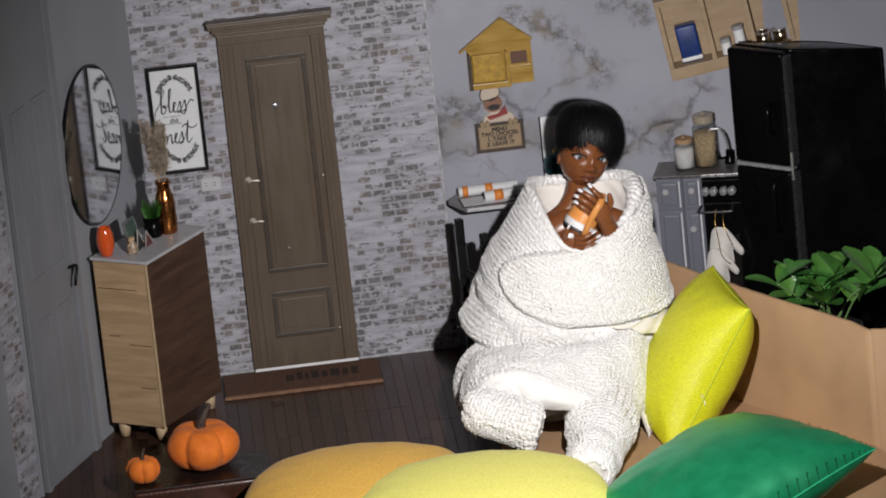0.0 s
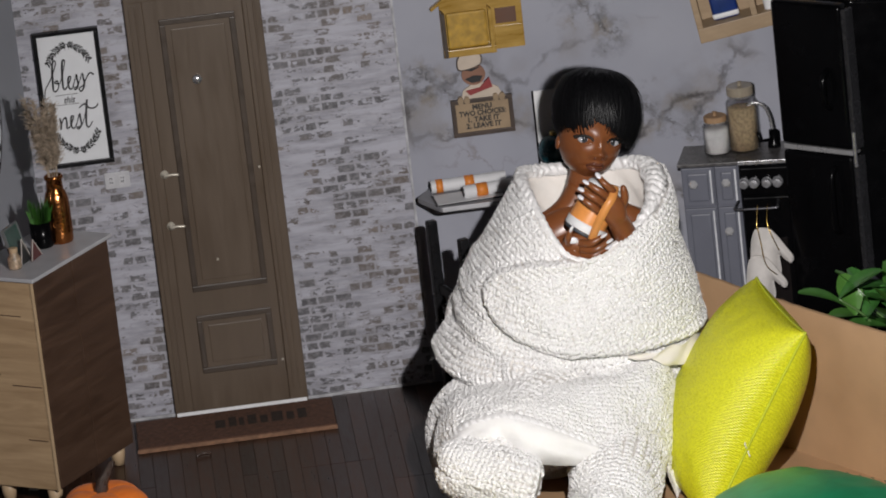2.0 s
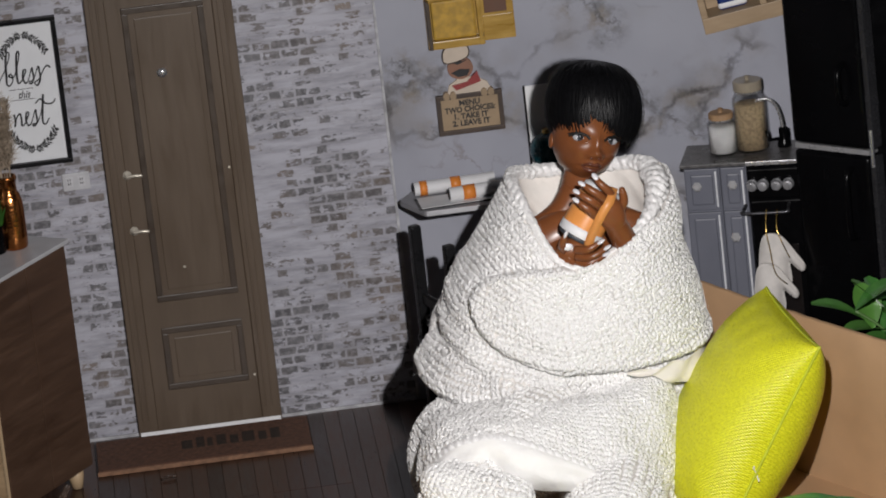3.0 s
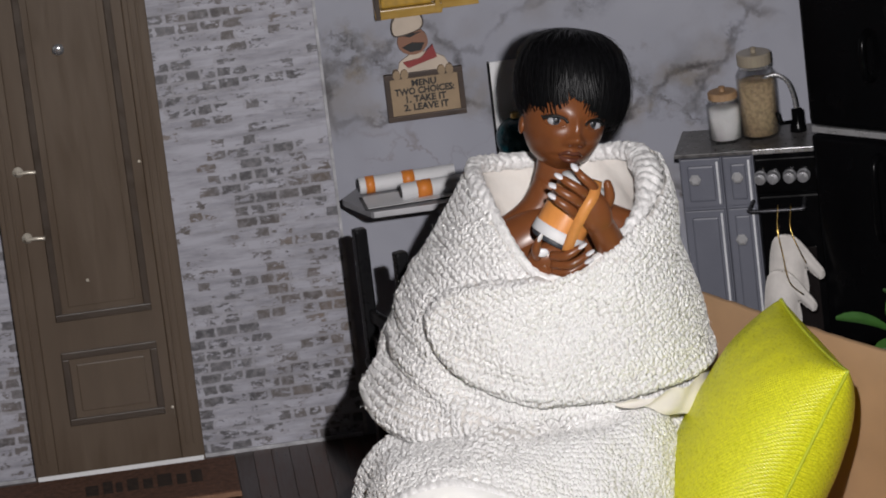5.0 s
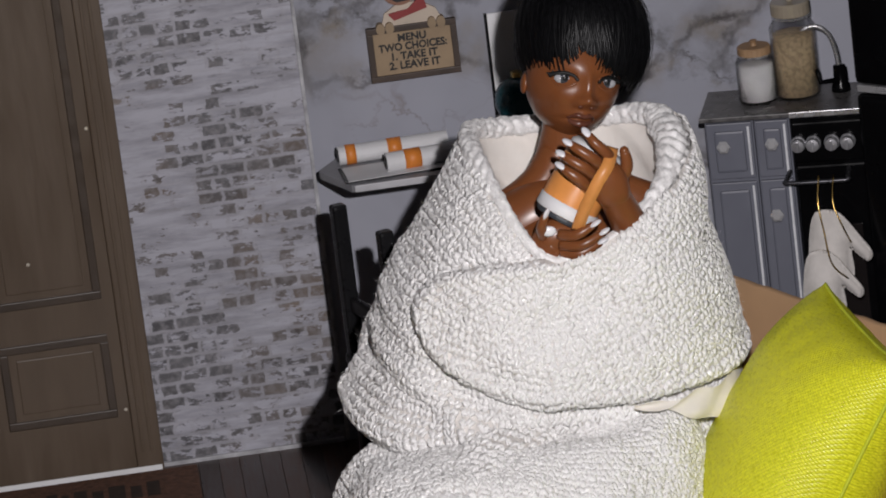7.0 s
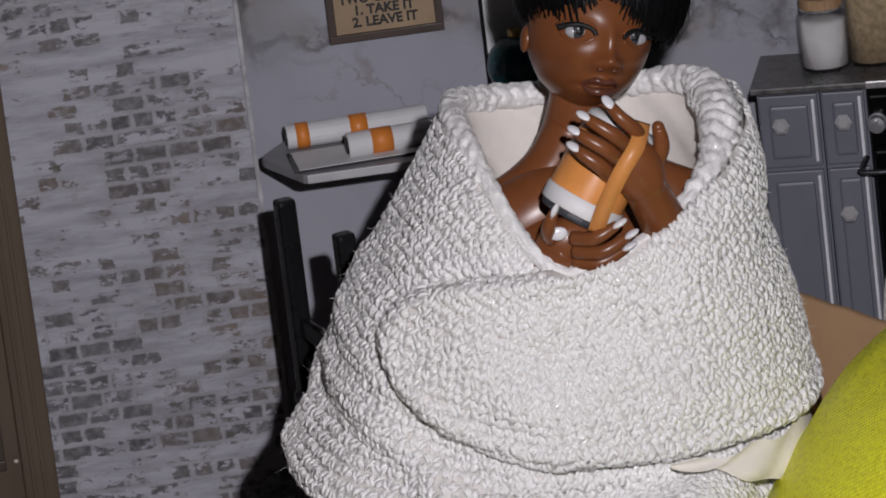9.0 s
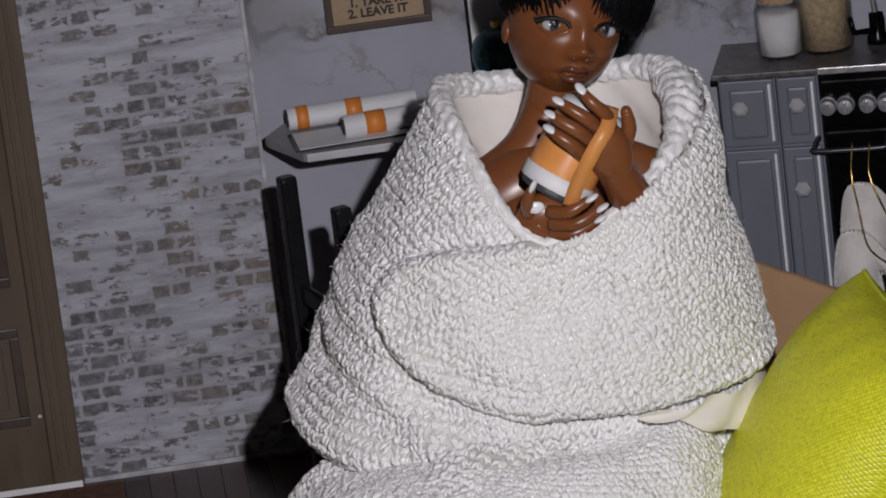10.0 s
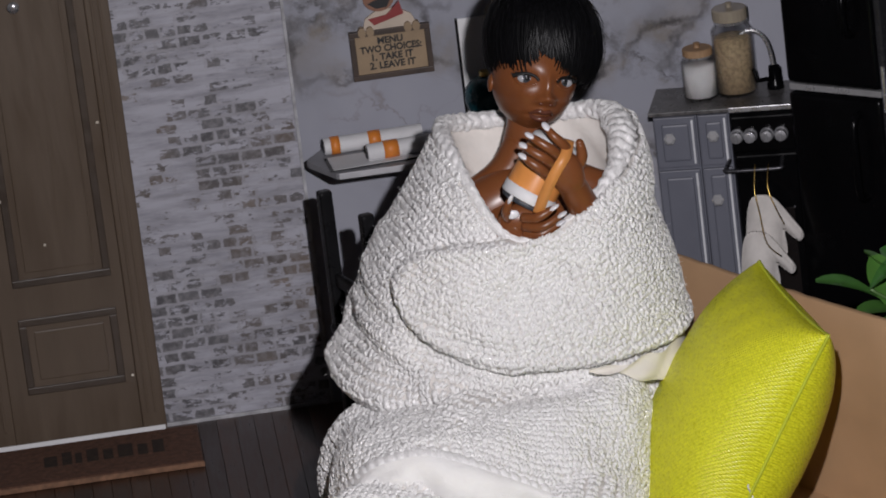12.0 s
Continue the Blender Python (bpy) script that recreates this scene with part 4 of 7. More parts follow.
part("mitt", mitt_shape(None, 0.0042, 1.0, 1.0, 0.002, 0.0), M_MITT, mitt, smooth=True)
part("mitt", mitt_shape(None, 0.0044, 0.95, 0.92, -0.003, -0.023), M_MITT, mitt, at=pose(0, -0.0046, 0), smooth=True)
M_CHAIN = plain("gold_chain", (0.50, 0.34, 0.12), 0.25, 1.0)
for keys in ([(-0.002, 0.003, -0.007), (-0.003, -0.004, -0.020), (-0.001, -0.0075, -0.034), (0.002, -0.0108, -0.052), (0.010, -0.0108, -0.061)], [(0.006, 0.003, -0.007), (0.005, -0.004, -0.020), (0.009, -0.0070, -0.032), (0.013, -0.0072, -0.042)]):
    part("chain", tube(spline(keys, 5), 0.0005, 6), M_CHAIN, mitt, "thin gold chain", smooth=True)

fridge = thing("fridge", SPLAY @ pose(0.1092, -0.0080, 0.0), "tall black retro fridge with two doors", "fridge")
FH = 0.3080
fridge_body = box(0.0, 0.066, 0.008, 0.0700, 0.004, FH, 0.0030, seg=3)
fridge_body.transform(Matrix(((1, 1.104, 0, -0.00883), (0, 1, 0, 0), (0, 0, 1, 0), (0, 0, 0, 1))))
for v in fridge_body.verts:
    if v.co.z > 0.2:
        v.co.z -= 0.16 * max(0.0, v.co.y - 0.009)
part("body", fridge_body, M_GLOSS_BLACK, fridge, smooth=True)
for z0, z1, name in ((0.1900, FH - 0.001, "freezer_door"), (0.010, 0.1850, "fridge_door")):
    d = part(name, box(0.0005, 0.0655, -0.0055, 0.0076, z0, z1, 0.0042, seg=3), M_GLOSS_BLACK, fridge, smooth=True)
    zz = (z0 + 0.034, z0 + 0.064) if z0 > 0.1 else (z1 - 0.062, z1 - 0.010)
    part("handle", tube(spline([(0.050, -0.0055, zz[0]), (0.050, -0.0125, zz[0] + 0.004), (0.0505, -0.0145, (zz[0] + zz[1]) / 2), (0.050, -0.0125, zz[1] - 0.004), (0.050, -0.0055, zz[1])], 5), 0.0024, 8), M_GLOSS_BLACK, d, "curved black handle", smooth=True)
for z0, z1 in ((0.1905, FH - 0.004), (0.014, 0.1845)):
    part("door_edge", box(0.0660, 0.0700, -0.0050, 0.0072, z0, z1, 0.0012), plain("grey_door_gasket", (0.022, 0.022, 0.024), 0.25), fridge, "dull grey door edge")
part("gap_strip", box(0.001, 0.0650, -0.0035, 0.0078, 0.1856, 0.1894, 0.0004), plain("silver_strip", (0.55, 0.55, 0.56), 0.3, 0.6), fridge, "silver strip between the doors")
part("hinge", tube([(0.0690, -0.0052, 0.1780), (0.0690, -0.0052, 0.2060)], 0.0014, 8), M_CHROME, fridge, "chrome hinge")


def on_counter(x, y):
    return KITCHEN @ pose(x, y, CZ)


def jar(m, r, h, fill_mat, fill, label, lid_mat, lid_label):
    j = thing("storage_jar", m, label, "jar", "jars on the worktop")
    part("glass", turned([(0.0, 0.0), (r * 0.92, 0.0), (r, r * 0.1), (r, h * 0.74), (r * 0.72, h * 0.84), (r * 0.70, h * 0.88), (r * 0.66, h * 0.88), (r * 0.66, h * 0.84), (r * 0.93, h * 0.73), (r * 0.93, 0.001), (0.0, 0.001)], 28), M_GLASS, j, smooth=True)
    part("contents", turned([(0.0, 0.0014), (r * 0.88, 0.0014), (r * 0.88, h * fill), (r * 0.5, h * fill + 0.0006), (0.0, h * fill + 0.0012)], 24), fill_mat, j, smooth=True)
    lid = part("lid", turned([(0.0, h * 0.86), (r * 0.84, h * 0.86), (r * 0.86, h * 0.87), (r * 0.86, h * 0.98), (r * 0.80, h), (0.0, h)], 24), lid_mat, j, lid_label, smooth=False)
    part("lid_knob", turned([(0.0, h), (0.0018, h), (0.0014, h + 0.0016), (0.0022, h + 0.0030), (0.0, h + 0.0036)], 10), lid_mat, lid)
    part("wire", tube([(r * 0.80 * math.cos(a), r * 0.80 * math.sin(a), h * 0.84) for a in np.linspace(0, 6.283, 24, endpoint=False)], 0.0006, 5, closed=True), M_CHROME, j)
    return j


jar(on_counter(0.0281, 0.0215), 0.0106, 0.0310, plain("white_powder", (0.66, 0.66, 0.66), 0.8), 0.66, "small glass jar of white powder with wooden lid", wood("cork_lid", (0.24, 0.14, 0.07), (0.38, 0.24, 0.13), 0.6), "round wooden lid")
jar(on_counter(0.0490, 0.0270), 0.0124, 0.0530, plain("beige_grain", (0.34, 0.255, 0.15), 0.8, vary=0.35, scale=420), 0.66, "tall glass clip jar of beige grain", plain("frosted_lid", (0.30, 0.26, 0.20), 0.12), "thick pale glass lid")
tap = thing("tap", on_counter(0.0720, 0.0300), "curved chrome kitchen tap with a black base", "tap")
part("base", turned([(0.0, 0.0), (0.0052, 0.0), (0.0050, 0.003), (0.0036, 0.005), (0.0034, 0.014), (0.0, 0.015)], 18), M_GLOSS_BLACK, tap, smooth=True)
part("spout", tube(spline([(0.0, 0.0, 0.010), (-0.0015, 0.0, 0.024), (-0.0050, -0.001, 0.0335), (-0.0120, -0.002, 0.0375), (-0.0195, -0.003, 0.0335), (-0.0225, -0.003, 0.0210)], 6), 0.0013, 10), M_CHROME, tap, smooth=True)
part("lever", tube([(0.0, -0.003, 0.007), (-0.010, -0.006, 0.007), (-0.0115, -0.007, 0.0145)], 0.0015, 8), M_GLOSS_BLACK, tap, smooth=True)

# open oak wall shelf above the worktop
SHELF = pose(0.447, -0.030, 0.2605, 0, -9, -5)
shelf = thing("wall_shelf", SHELF, "open pale wooden wall shelf with small compartments", "shelf")
M_PINE = wood("pale_pine", (0.27, 0.185, 0.105), (0.40, 0.29, 0.18), 0.5, (1, 1, 7), 14, 0.6)
SL, SD, SHH = 0.150, 0.026, 0.078
part("bottom", box(0, SL, 0, SD, 0, 0.0120, 0.0006), M_PINE, shelf)
part("top", box(0, SL, 0, SD, SHH, SHH + 0.0055, 0.0006), M_PINE, shelf)
part("back", box(0, SL, SD, SD + 0.0018, 0, SHH + 0.0055), M_PINE, shelf)
for x in (0.0, 0.044, 0.086, 0.124, SL - 0.005):
    part("divider", box(x, x + 0.005, 0.0002, SD, 0.0120, SHH, 0.0006), M_PINE, shelf)
part("wide_panel", box(0.1295, SL - 0.0055, 0.0, 0.003, 0.0121, SHH - 0.0002, 0.0004), M_PINE, shelf)


def on_shelf(x, y):
    return SHELF @ pose(x, y, 0.0121)


bag = thing("packet", on_shelf(0.0245, 0.016), "blue and white food packet on the shelf", "packet")
part("body", box(-0.0105, 0.0105, -0.006, 0.010, 0, 0.038, 0.0022), plain("blue_packet", (0.008, 0.032, 0.17), 0.4, vary=0.3), bag, smooth=True)
part("band", box(-0.0108, 0.0108, -0.0064, 0.0104, 0.001, 0.006, 0.0020), M_WHITE, bag, "white band", smooth=True)
for x, r, h in ((0.060, 0.0050, 0.012), (0.075, 0.0055, 0.022)):
    c = thing("canister", on_shelf(x, 0.010), "small white lidded canister on the shelf", "canister", "canisters")
    part("body", turned([(0, 0), (r, 0), (r, h), (0, h)], 18), M_WHITE, c)
    part("lid", turned([(0, h), (r * 1.06, h), (r * 1.06, h + 0.004), (0, h + 0.0046)], 18), plain("grey_lid", (0.35, 0.35, 0.36), 0.4), c)
for x in (0.098, 0.115):
    c = thing("metal_pot", on_shelf(x, 0.012), "small brass coloured metal pot on the shelf", "pot", "metal pots")
    part("body", turned([(0, 0), (0.0066, 0), (0.0074, 0.002), (0.0074, 0.012), (0.0068, 0.012), (0.0066, 0.003), (0, 0.003)], 20), plain("warm_steel", (0.52, 0.42, 0.30), 0.2, 1.0), c, smooth=True)
    part("rim", turned([(0.0074, 0.0112), (0.0082, 0.0116), (0.0082, 0.0126), (0.0070, 0.0126)], 20), M_CHROME, c, smooth=True)


# ---- sofa of brown cardboard ----
sofa = thing("sofa", pose(0, 0, 0), "low sofa made of plain brown cardboard", "sofa")
back_frame = Matrix.Translation((0.398, -0.185, 0.0)) @ Matrix.Rotation(math.atan2(-0.27, 0.163), 4, "Z")
BL = 0.328


def bent_panel(length, height, thick, sag, seed):
    """A cardboard panel, slightly bowed, with a ragged top edge."""
    bm = bmesh.new()
    rows, n = [], 34
    for i in range(n + 1):
        s = i / n
        bow = sag * math.sin(math.pi * s) + 0.0006 * noise.noise((s * 7, seed, 0))
        top = height + 0.0007 * noise.noise((s * 30, seed, 3)) - 0.004 * max(0.0, s - 0.9) * 10
        rows.append([bm.verts.new((s * length, bow + off, z)) for off, z in ((0.0, 0.0), (0.0, height * 0.5), (0.0, top - 0.0006), (thick * 0.3, top), (thick * 0.8, top), (thick, top - 0.0006), (thick, 0.0))])
    for a, b in zip(rows, rows[1:]):
        for j in range(6):
            bm.faces.new((a[j], b[j], b[j + 1], a[j + 1]))
    bm.faces.new(rows[0]), bm.faces.new(rows[-1][::-1])
    bmesh.ops.recalc_face_normals(bm, faces=bm.faces[:])
    return bm


part("backrest", bent_panel(BL, 0.130, 0.0045, -0.004, 1.0), M_CARD, sofa, at=back_frame, smooth=True)
part("arm", bent_panel(0.16, 0.128, 0.0045, 0.003, 2.0), M_CARD, sofa, at=back_frame @ pose(BL - 0.001, 0.0, 0.0, 0, 0, 38), smooth=True)
seat_bm = bmesh.new()
seat_pts = [(0.232, -0.175), (0.394, -0.175), (0.566, -0.462), (0.60, -0.60), (0.20, -0.62), (0.222, -0.34)]
lo = [seat_bm.verts.new((x, y, 0.0)) for x, y in seat_pts]
hi = [seat_bm.verts.new((x, y, 0.0115)) for x, y in seat_pts]
seat_bm.faces.new(lo[::-1]), seat_bm.faces.new(hi)
for k in range(len(lo)):
    j = (k + 1) % len(lo)
    seat_bm.faces.new((lo[k], lo[j], hi[j], hi[k]))
bmesh.ops.bevel(seat_bm, geom=[e for e in seat_bm.edges], offset=0.0012, segments=2, affect="EDGES")
part("seat", seat_bm, M_CARD, sofa)


# ---- knitted blanket and socks ----
def value_noise(x, y, seed=0):
    """Smooth noise on arrays, 0 to 1."""
    g = np.random.RandomState(seed).rand(256, 256)
    xi, yi = np.floor(x).astype(int), np.floor(y).astype(int)
    fx, fy = x - xi, y - yi
    fx, fy = fx * fx * (3 - 2 * fx), fy * fy * (3 - 2 * fy)
    pick = lambda a, b: g[a % 256, b % 256]
    return (pick(xi, yi) * (1 - fx) + pick(xi + 1, yi) * fx) * (1 - fy) + (pick(xi, yi + 1) * (1 - fx) + pick(xi + 1, yi + 1) * fx) * fy


def knit(s, t, seed=0, wide=0.0060, high=0.0046):
    """Height of a loose stocking stitch, 0 to 1: pairs of slanted loops in columns, uneven from stitch to stitch."""
    s = s + 0.0046 * (value_noise(s * 85, t * 85, seed) - 0.5) + 0.0014 * (value_noise(s * 240, t * 240, seed + 7) - 0.5)
    t = t + 0.0050 * (value_noise(s * 80, t * 80, seed + 1) - 0.5) + 0.0012 * (value_noise(s * 260, t * 260, seed + 8) - 0.5)
    col = np.floor(s / wide)
    f = s / wide - col - 0.5
    row = t / high + 0.9 * np.abs(f) * 1.6 + 0.35 * (value_noise(col * 3.7, t * 40, seed + 2) - 0.5)
    k = np.floor(row)
    g = row - k - 0.5
    side = np.where(f < 0, 1.0, 2.0)
    jit = value_noise(col * 5.3 + side * 17.1, k * 7.7, seed + 3)
    loop = np.exp(-((np.abs(f) - 0.25) / 0.20) ** 2) * np.exp(-(g / 0.40) ** 2)
    pit = np.exp(-(f / 0.15) ** 2) * np.exp(-((np.abs(g) - 0.5) / 0.24) ** 2) + np.exp(-((np.abs(f) - 0.5) / 0.10) ** 2) * np.exp(-(g / 0.25) ** 2) * 0.6
    return loop * (0.40 + 0.45 * jit) - 1.15 * pit * np.clip(1.7 * value_noise(col * 2.1 + 0.37, k * 3.3 + 0.61, seed + 5) - 0.25, 0.05, 1.1) + 0.22 * value_noise(s * 700, t * 700, seed + 4)


def grid_faces(nu, nv, closed_u=False):
    out = []
    for i in range(nu if closed_u else nu - 1):
        a, b = i * nv, ((i + 1) % nu) * nv
        out += [(a + j, b + j, b + j + 1, a + j + 1) for j in range(nv - 1)]
    return out


def normals_of(P, closed_u=False):
    if closed_u:
        du = np.roll(P, -1, 0) - np.roll(P, 1, 0)
    else:
        du = np.gradient(P, axis=0)
    dv = np.gradient(P, axis=1)
    n = np.cross(du, dv)
    return n / np.maximum(np.linalg.norm(n, axis=2, keepdims=True), 1e-9)


def surface(name, P, closed_u=False, uv=None):
    nu, nv = P.shape[:2]
    return mesh_of(name, P.reshape(-1, 3), grid_faces(nu, nv, closed_u), True, None if uv is None else uv.reshape(-1, 2).tolist())


def lengths(P, axis):
    d = np.linalg.norm(np.diff(P, axis=axis), axis=2)
    z = np.zeros_like(np.take(d, [0], axis=axis))
    return np.concatenate([z, np.cumsum(d, axis=axis)], axis=axis)


def quads(name, verts, faces):
    """A mesh of many quads from arrays, smooth."""
    me = bpy.data.meshes.new(name)
    me.vertices.add(len(verts))
    me.vertices.foreach_set("co", np.ascontiguousarray(verts, dtype=np.float32).ravel())
    me.loops.add(faces.size)
    me.loops.foreach_set("vertex_index", faces.astype(np.int32).ravel())
    me.polygons.add(len(faces))
    me.polygons.foreach_set("loop_start", np.arange(len(faces), dtype=np.int32) * 4)
    me.polygons.foreach_set("use_smooth", np.ones(len(faces), dtype=bool))
    me.update(calc_edges=True)
    return me


def stitches(P, N, closed, seed, wide=0.0058, high=0.0042, thick=0.00134, skew=0.0, keep=None, proud=0.0002):
    """Loops of yarn lying on a surface in columns of Vs: arched strands, uneven in length, lie and thickness."""
    nu, nv = P.shape[:2]
    rs = np.random.RandomState(seed)
    run_u = np.linalg.norm(np.diff(P, axis=0), axis=2).mean(1).sum()
    run_v = lengths(P, 1)[:, -1].mean()
    nc, nr = int(run_u / wide), int(run_v / high)
    c, r, s = (a.ravel().astype(float) for a in np.meshgrid(np.arange(nc), np.arange(nr), (-1, 1), indexing="ij"))
    wob = value_noise(c * 0.13 + 5, r * 0.11, seed) - 0.5
    wob2 = value_noise(c * 0.12, r * 0.13 + 9, seed + 1) - 0.5
    cc = c + 0.5 + s * 0.235 + 2.2 * wob + skew * r + rs.normal(0, 0.022, c.size)
    rr = r + 0.5 + 2.0 * wob2 - skew * 0.8 * c + rs.normal(0, 0.050, c.size)
    iu, jv = cc / nc * (nu if closed else nu - 1), rr / nr * (nv - 1)
    ok = (jv > 1.0) & (jv < nv - 2.0)
    if closed:
        iu = iu % nu
    else:
        ok &= (iu > 1.0) & (iu < nu - 2.0)
    iu, jv, s = (np.concatenate([a[ok], a[ok]]) for a in (iu, jv, s))
    ply = np.repeat((-1.0, 1.0), len(s) // 2)
    i0, j0 = np.floor(iu).astype(int) % nu, np.floor(jv).astype(int)
    i1 = (i0 + 1) % nu
    fu, fv = (iu - np.floor(iu))[:, None], (jv - j0)[:, None]
    at = lambda A: (A[i0, j0] * (1 - fu) + A[i1, j0] * fu) * (1 - fv) + (A[i0, j0 + 1] * (1 - fu) + A[i1, j0 + 1] * fu) * fv
    unit = lambda a: a / np.maximum(np.linalg.norm(a, axis=1, keepdims=True), 1e-9)
    du = (np.roll(P, -3, 0) - np.roll(P, 3, 0)) if closed else np.gradient(P, axis=0)
    p, q, eu, ev = at(P), unit(at(N)), unit(at(du)), unit(at(np.gradient(P, axis=1)))
    if keep is not None:
        k = keep(p)
        p, q, eu, ev, s, ply = p[k], q[k], eu[k], ev[k], s[k], ply[k]
    m = len(p)
    ang = np.radians(32) * s + rs.normal(0, 0.09, m)
    way = ev * np.cos(ang)[:, None] + eu * np.sin(ang)[:, None] + q * rs.normal(0.0, 0.07, m)[:, None]
    way = unit(way)
    side = unit(np.cross(q, way))
    up = np.cross(way, side)
    half = high * 0.66 * rs.uniform(0.86, 1.16, m)
    rad = thick * rs.uniform(0.78, 1.20, m)
    lift = proud + rs.normal(0, 0.00018, m)
    bend = rs.normal(0, 0.00022, m) - s * 0.0003
    p = p + side * (ply * 0.00070 + rs.normal(0, 0.00018, m))[:, None] + way * rs.normal(0, 0.0003, m)[:, None]
    a = np.linspace(0, 2 * math.pi, 4, endpoint=False) + 0.785
    rings = []
    for w in np.linspace(-1, 1, 6):
        r_w = rad * (max(0.0, 1 - abs(w) ** 2.6) ** 0.5 * 0.92 + 0.08)
        mid = p + way * (half * w)[:, None] + up * (lift - 0.0011 * w * w)[:, None] + side * (bend * (1 - w * w) + 0.0003 * np.sin(w * 3 + rs.uniform(0, 6, m)))[:, None]
        rings.append(mid[:, None] + (side[:, None] * np.cos(a)[None, :, None] * 1.0 + up[:, None] * np.sin(a)[None, :, None] * 0.85) * r_w[:, None, None])
    V = np.stack(rings, 1).reshape(-1, 3)
    one = np.array([(i * 4 + j, i * 4 + (j + 1) % 4, (i + 1) * 4 + (j + 1) % 4, (i + 1) * 4 + j) for i in range(5) for j in range(4)])
    F = (np.arange(m) * 24)[:, None, None] + one[None]
    return quads("stitches", V, F.reshape(-1, 4))


def yarn(mesh, parent):
    return tagged(part("stitches", mesh, M_KNIT, parent), "loose loops of cream boucle yarn", kind="stuff")


n_k = Nodes("cream_boucle_wool", 0.62)
fleck = n_k.ramp(n_k.noise(900, 3), (0.35, 0.0), (0.7, 1.0))
tone = n_k.ramp(n_k.noise(14, 3), (0.3, (0.83, 0.818, 0.802)), (0.7, (0.89, 0.882, 0.872)))
n_k.put("Base Color", n_k.mix(n_k.math("MULTIPLY", fleck, 0.35), tone, (0.90, 0.895, 0.89)))
n_k.put("Specular IOR Level", 1.0)
n_k.put("Sheen Weight", 0.1)
n_k.put("Roughness", n_k.ramp(n_k.noise(700, 2), (0.42, 0.16), (0.62, 0.55)))
n_k.bump(n_k.noise(1400, 3), 0.55, 0.0008)
M_KNIT = n_k.mat
n_l = Nodes("cream_lining", 0.75)
n_l.put("Base Color", n_l.ramp(n_l.noise(40, 4), (0.3, (0.75, 0.705, 0.65)), (0.7, (0.84, 0.80, 0.75))))
n_l.put("Sheen Weight", 0.2)
n_l.bump(n_l.math("ADD", n_l.noise(70, 3), n_l.math("MULTIPLY", n_l.noise(1200, 2), 0.15)), 0.35, 0.002)
M_LINING = n_l.mat

n_c = Nodes("white_cotton", 0.7)
n_c.put("Base Color", n_c.ramp(n_c.noise(50, 4), (0.3, (0.80, 0.785, 0.765)), (0.7, (0.88, 0.87, 0.855))))
n_c.bump(n_c.math("ADD", n_c.noise(90, 3), n_c.math("MULTIPLY", n_c.noise(1300, 2), 0.3)), 0.5, 0.002)
M_HEM = n_c.mat
# darker layer below the yarn: shade of the stitch holes put in as colour
M_KNIT_SHADE = plain("knit_hole_shade", (0.69, 0.66, 0.625), 0.9, vary=0.2, scale=200)

blanket = thing("blanket", pose(0, 0, 0), "chunky cream knitted blanket wrapped round the doll on the sofa", "blanket")
RINGS = np.array([  # height, edge and edge in x, front and rear in y
    (0.012, 0.246, 0.372, -0.296, -0.170), (0.040, 0.232, 0.384, -0.314, -0.160), (0.072, 0.220, 0.392, -0.328, -0.155),
    (0.088, 0.2120, 0.397, -0.338, -0.152), (0.105, 0.2065, 0.400, -0.348, -0.152), (0.130, 0.2105, 0.3995, -0.3495, -0.155), (0.155, 0.2210, 0.3945, -0.346, -0.165),
    (0.180, 0.2345, 0.3880, -0.341, -0.180), (0.200, 0.2490, 0.3830, -0.334, -0.195), (0.220, 0.2640, 0.3805, -0.322, -0.206),
    (0.235, 0.2740, 0.3790, -0.307, -0.214), (0.252, 0.2820, 0.3760, -0.290, -0.222)])


def wrap(th, z):
    """The blanket's round at an angle (0 in front, growing to +x) and a height."""
    xl, xr, yf, yb = (np.interp(z, RINGS[:, 0], RINGS[:, k]) for k in (1, 2, 3, 4))
    cx, cy, a = (xl + xr) / 2, yf * 0.52 + yb * 0.48, (xr - xl) / 2
    sx, cz = np.sin(th), np.cos(th)
    e = 0.74
    x = cx + a * np.sign(sx) * np.abs(sx) ** e
    y = np.where(cz > 0, cy - (cy - yf) * np.abs(cz) ** e, cy + (yb - cy) * np.abs(cz) ** e)
    return x, y


def rim_height(th):
    d = (th + 0.04 + math.pi) % (2 * math.pi) - math.pi
    z = 0.1955 + 0.049 * np.where(d < 0, 1 - np.exp(-np.abs(d / 0.66) ** 1.2), 1 - np.exp(-np.abs(d / 1.15) ** 1.25))
    return z - 0.014 * np.exp(-((np.abs(th) - math.pi) / 1.1) ** 2)


FLAP = [(0.312, 0.2000), (0.296, 0.1985), (0.277, 0.1975), (0.258, 0.1940), (0.2455, 0.1850), (0.2395, 0.1720), (0.2430, 0.1570), (0.2580, 0.1420), (0.2880, 0.1290), (0.3300, 0.1235), (0.3700, 0.1220), (0.4200, 0.1180)]
FLAP_EDGE = np.array(spline(FLAP, 6))
FLAP_AREA = np.vstack([FLAP_EDGE, [(0.43, 0.27), (0.34, 0.27), (0.324, 0.206)]])


def inside(poly, x, z):
    hit = np.zeros(x.shape, bool)
    for (ax, az), (bx, bz) in zip(poly, np.roll(poly, -1, 0)):
        cross = ((az > z) != (bz > z)) & (x < (bx - ax) * (z - az) / (bz - az + 1e-12) + ax)
        hit ^= cross
    return hit


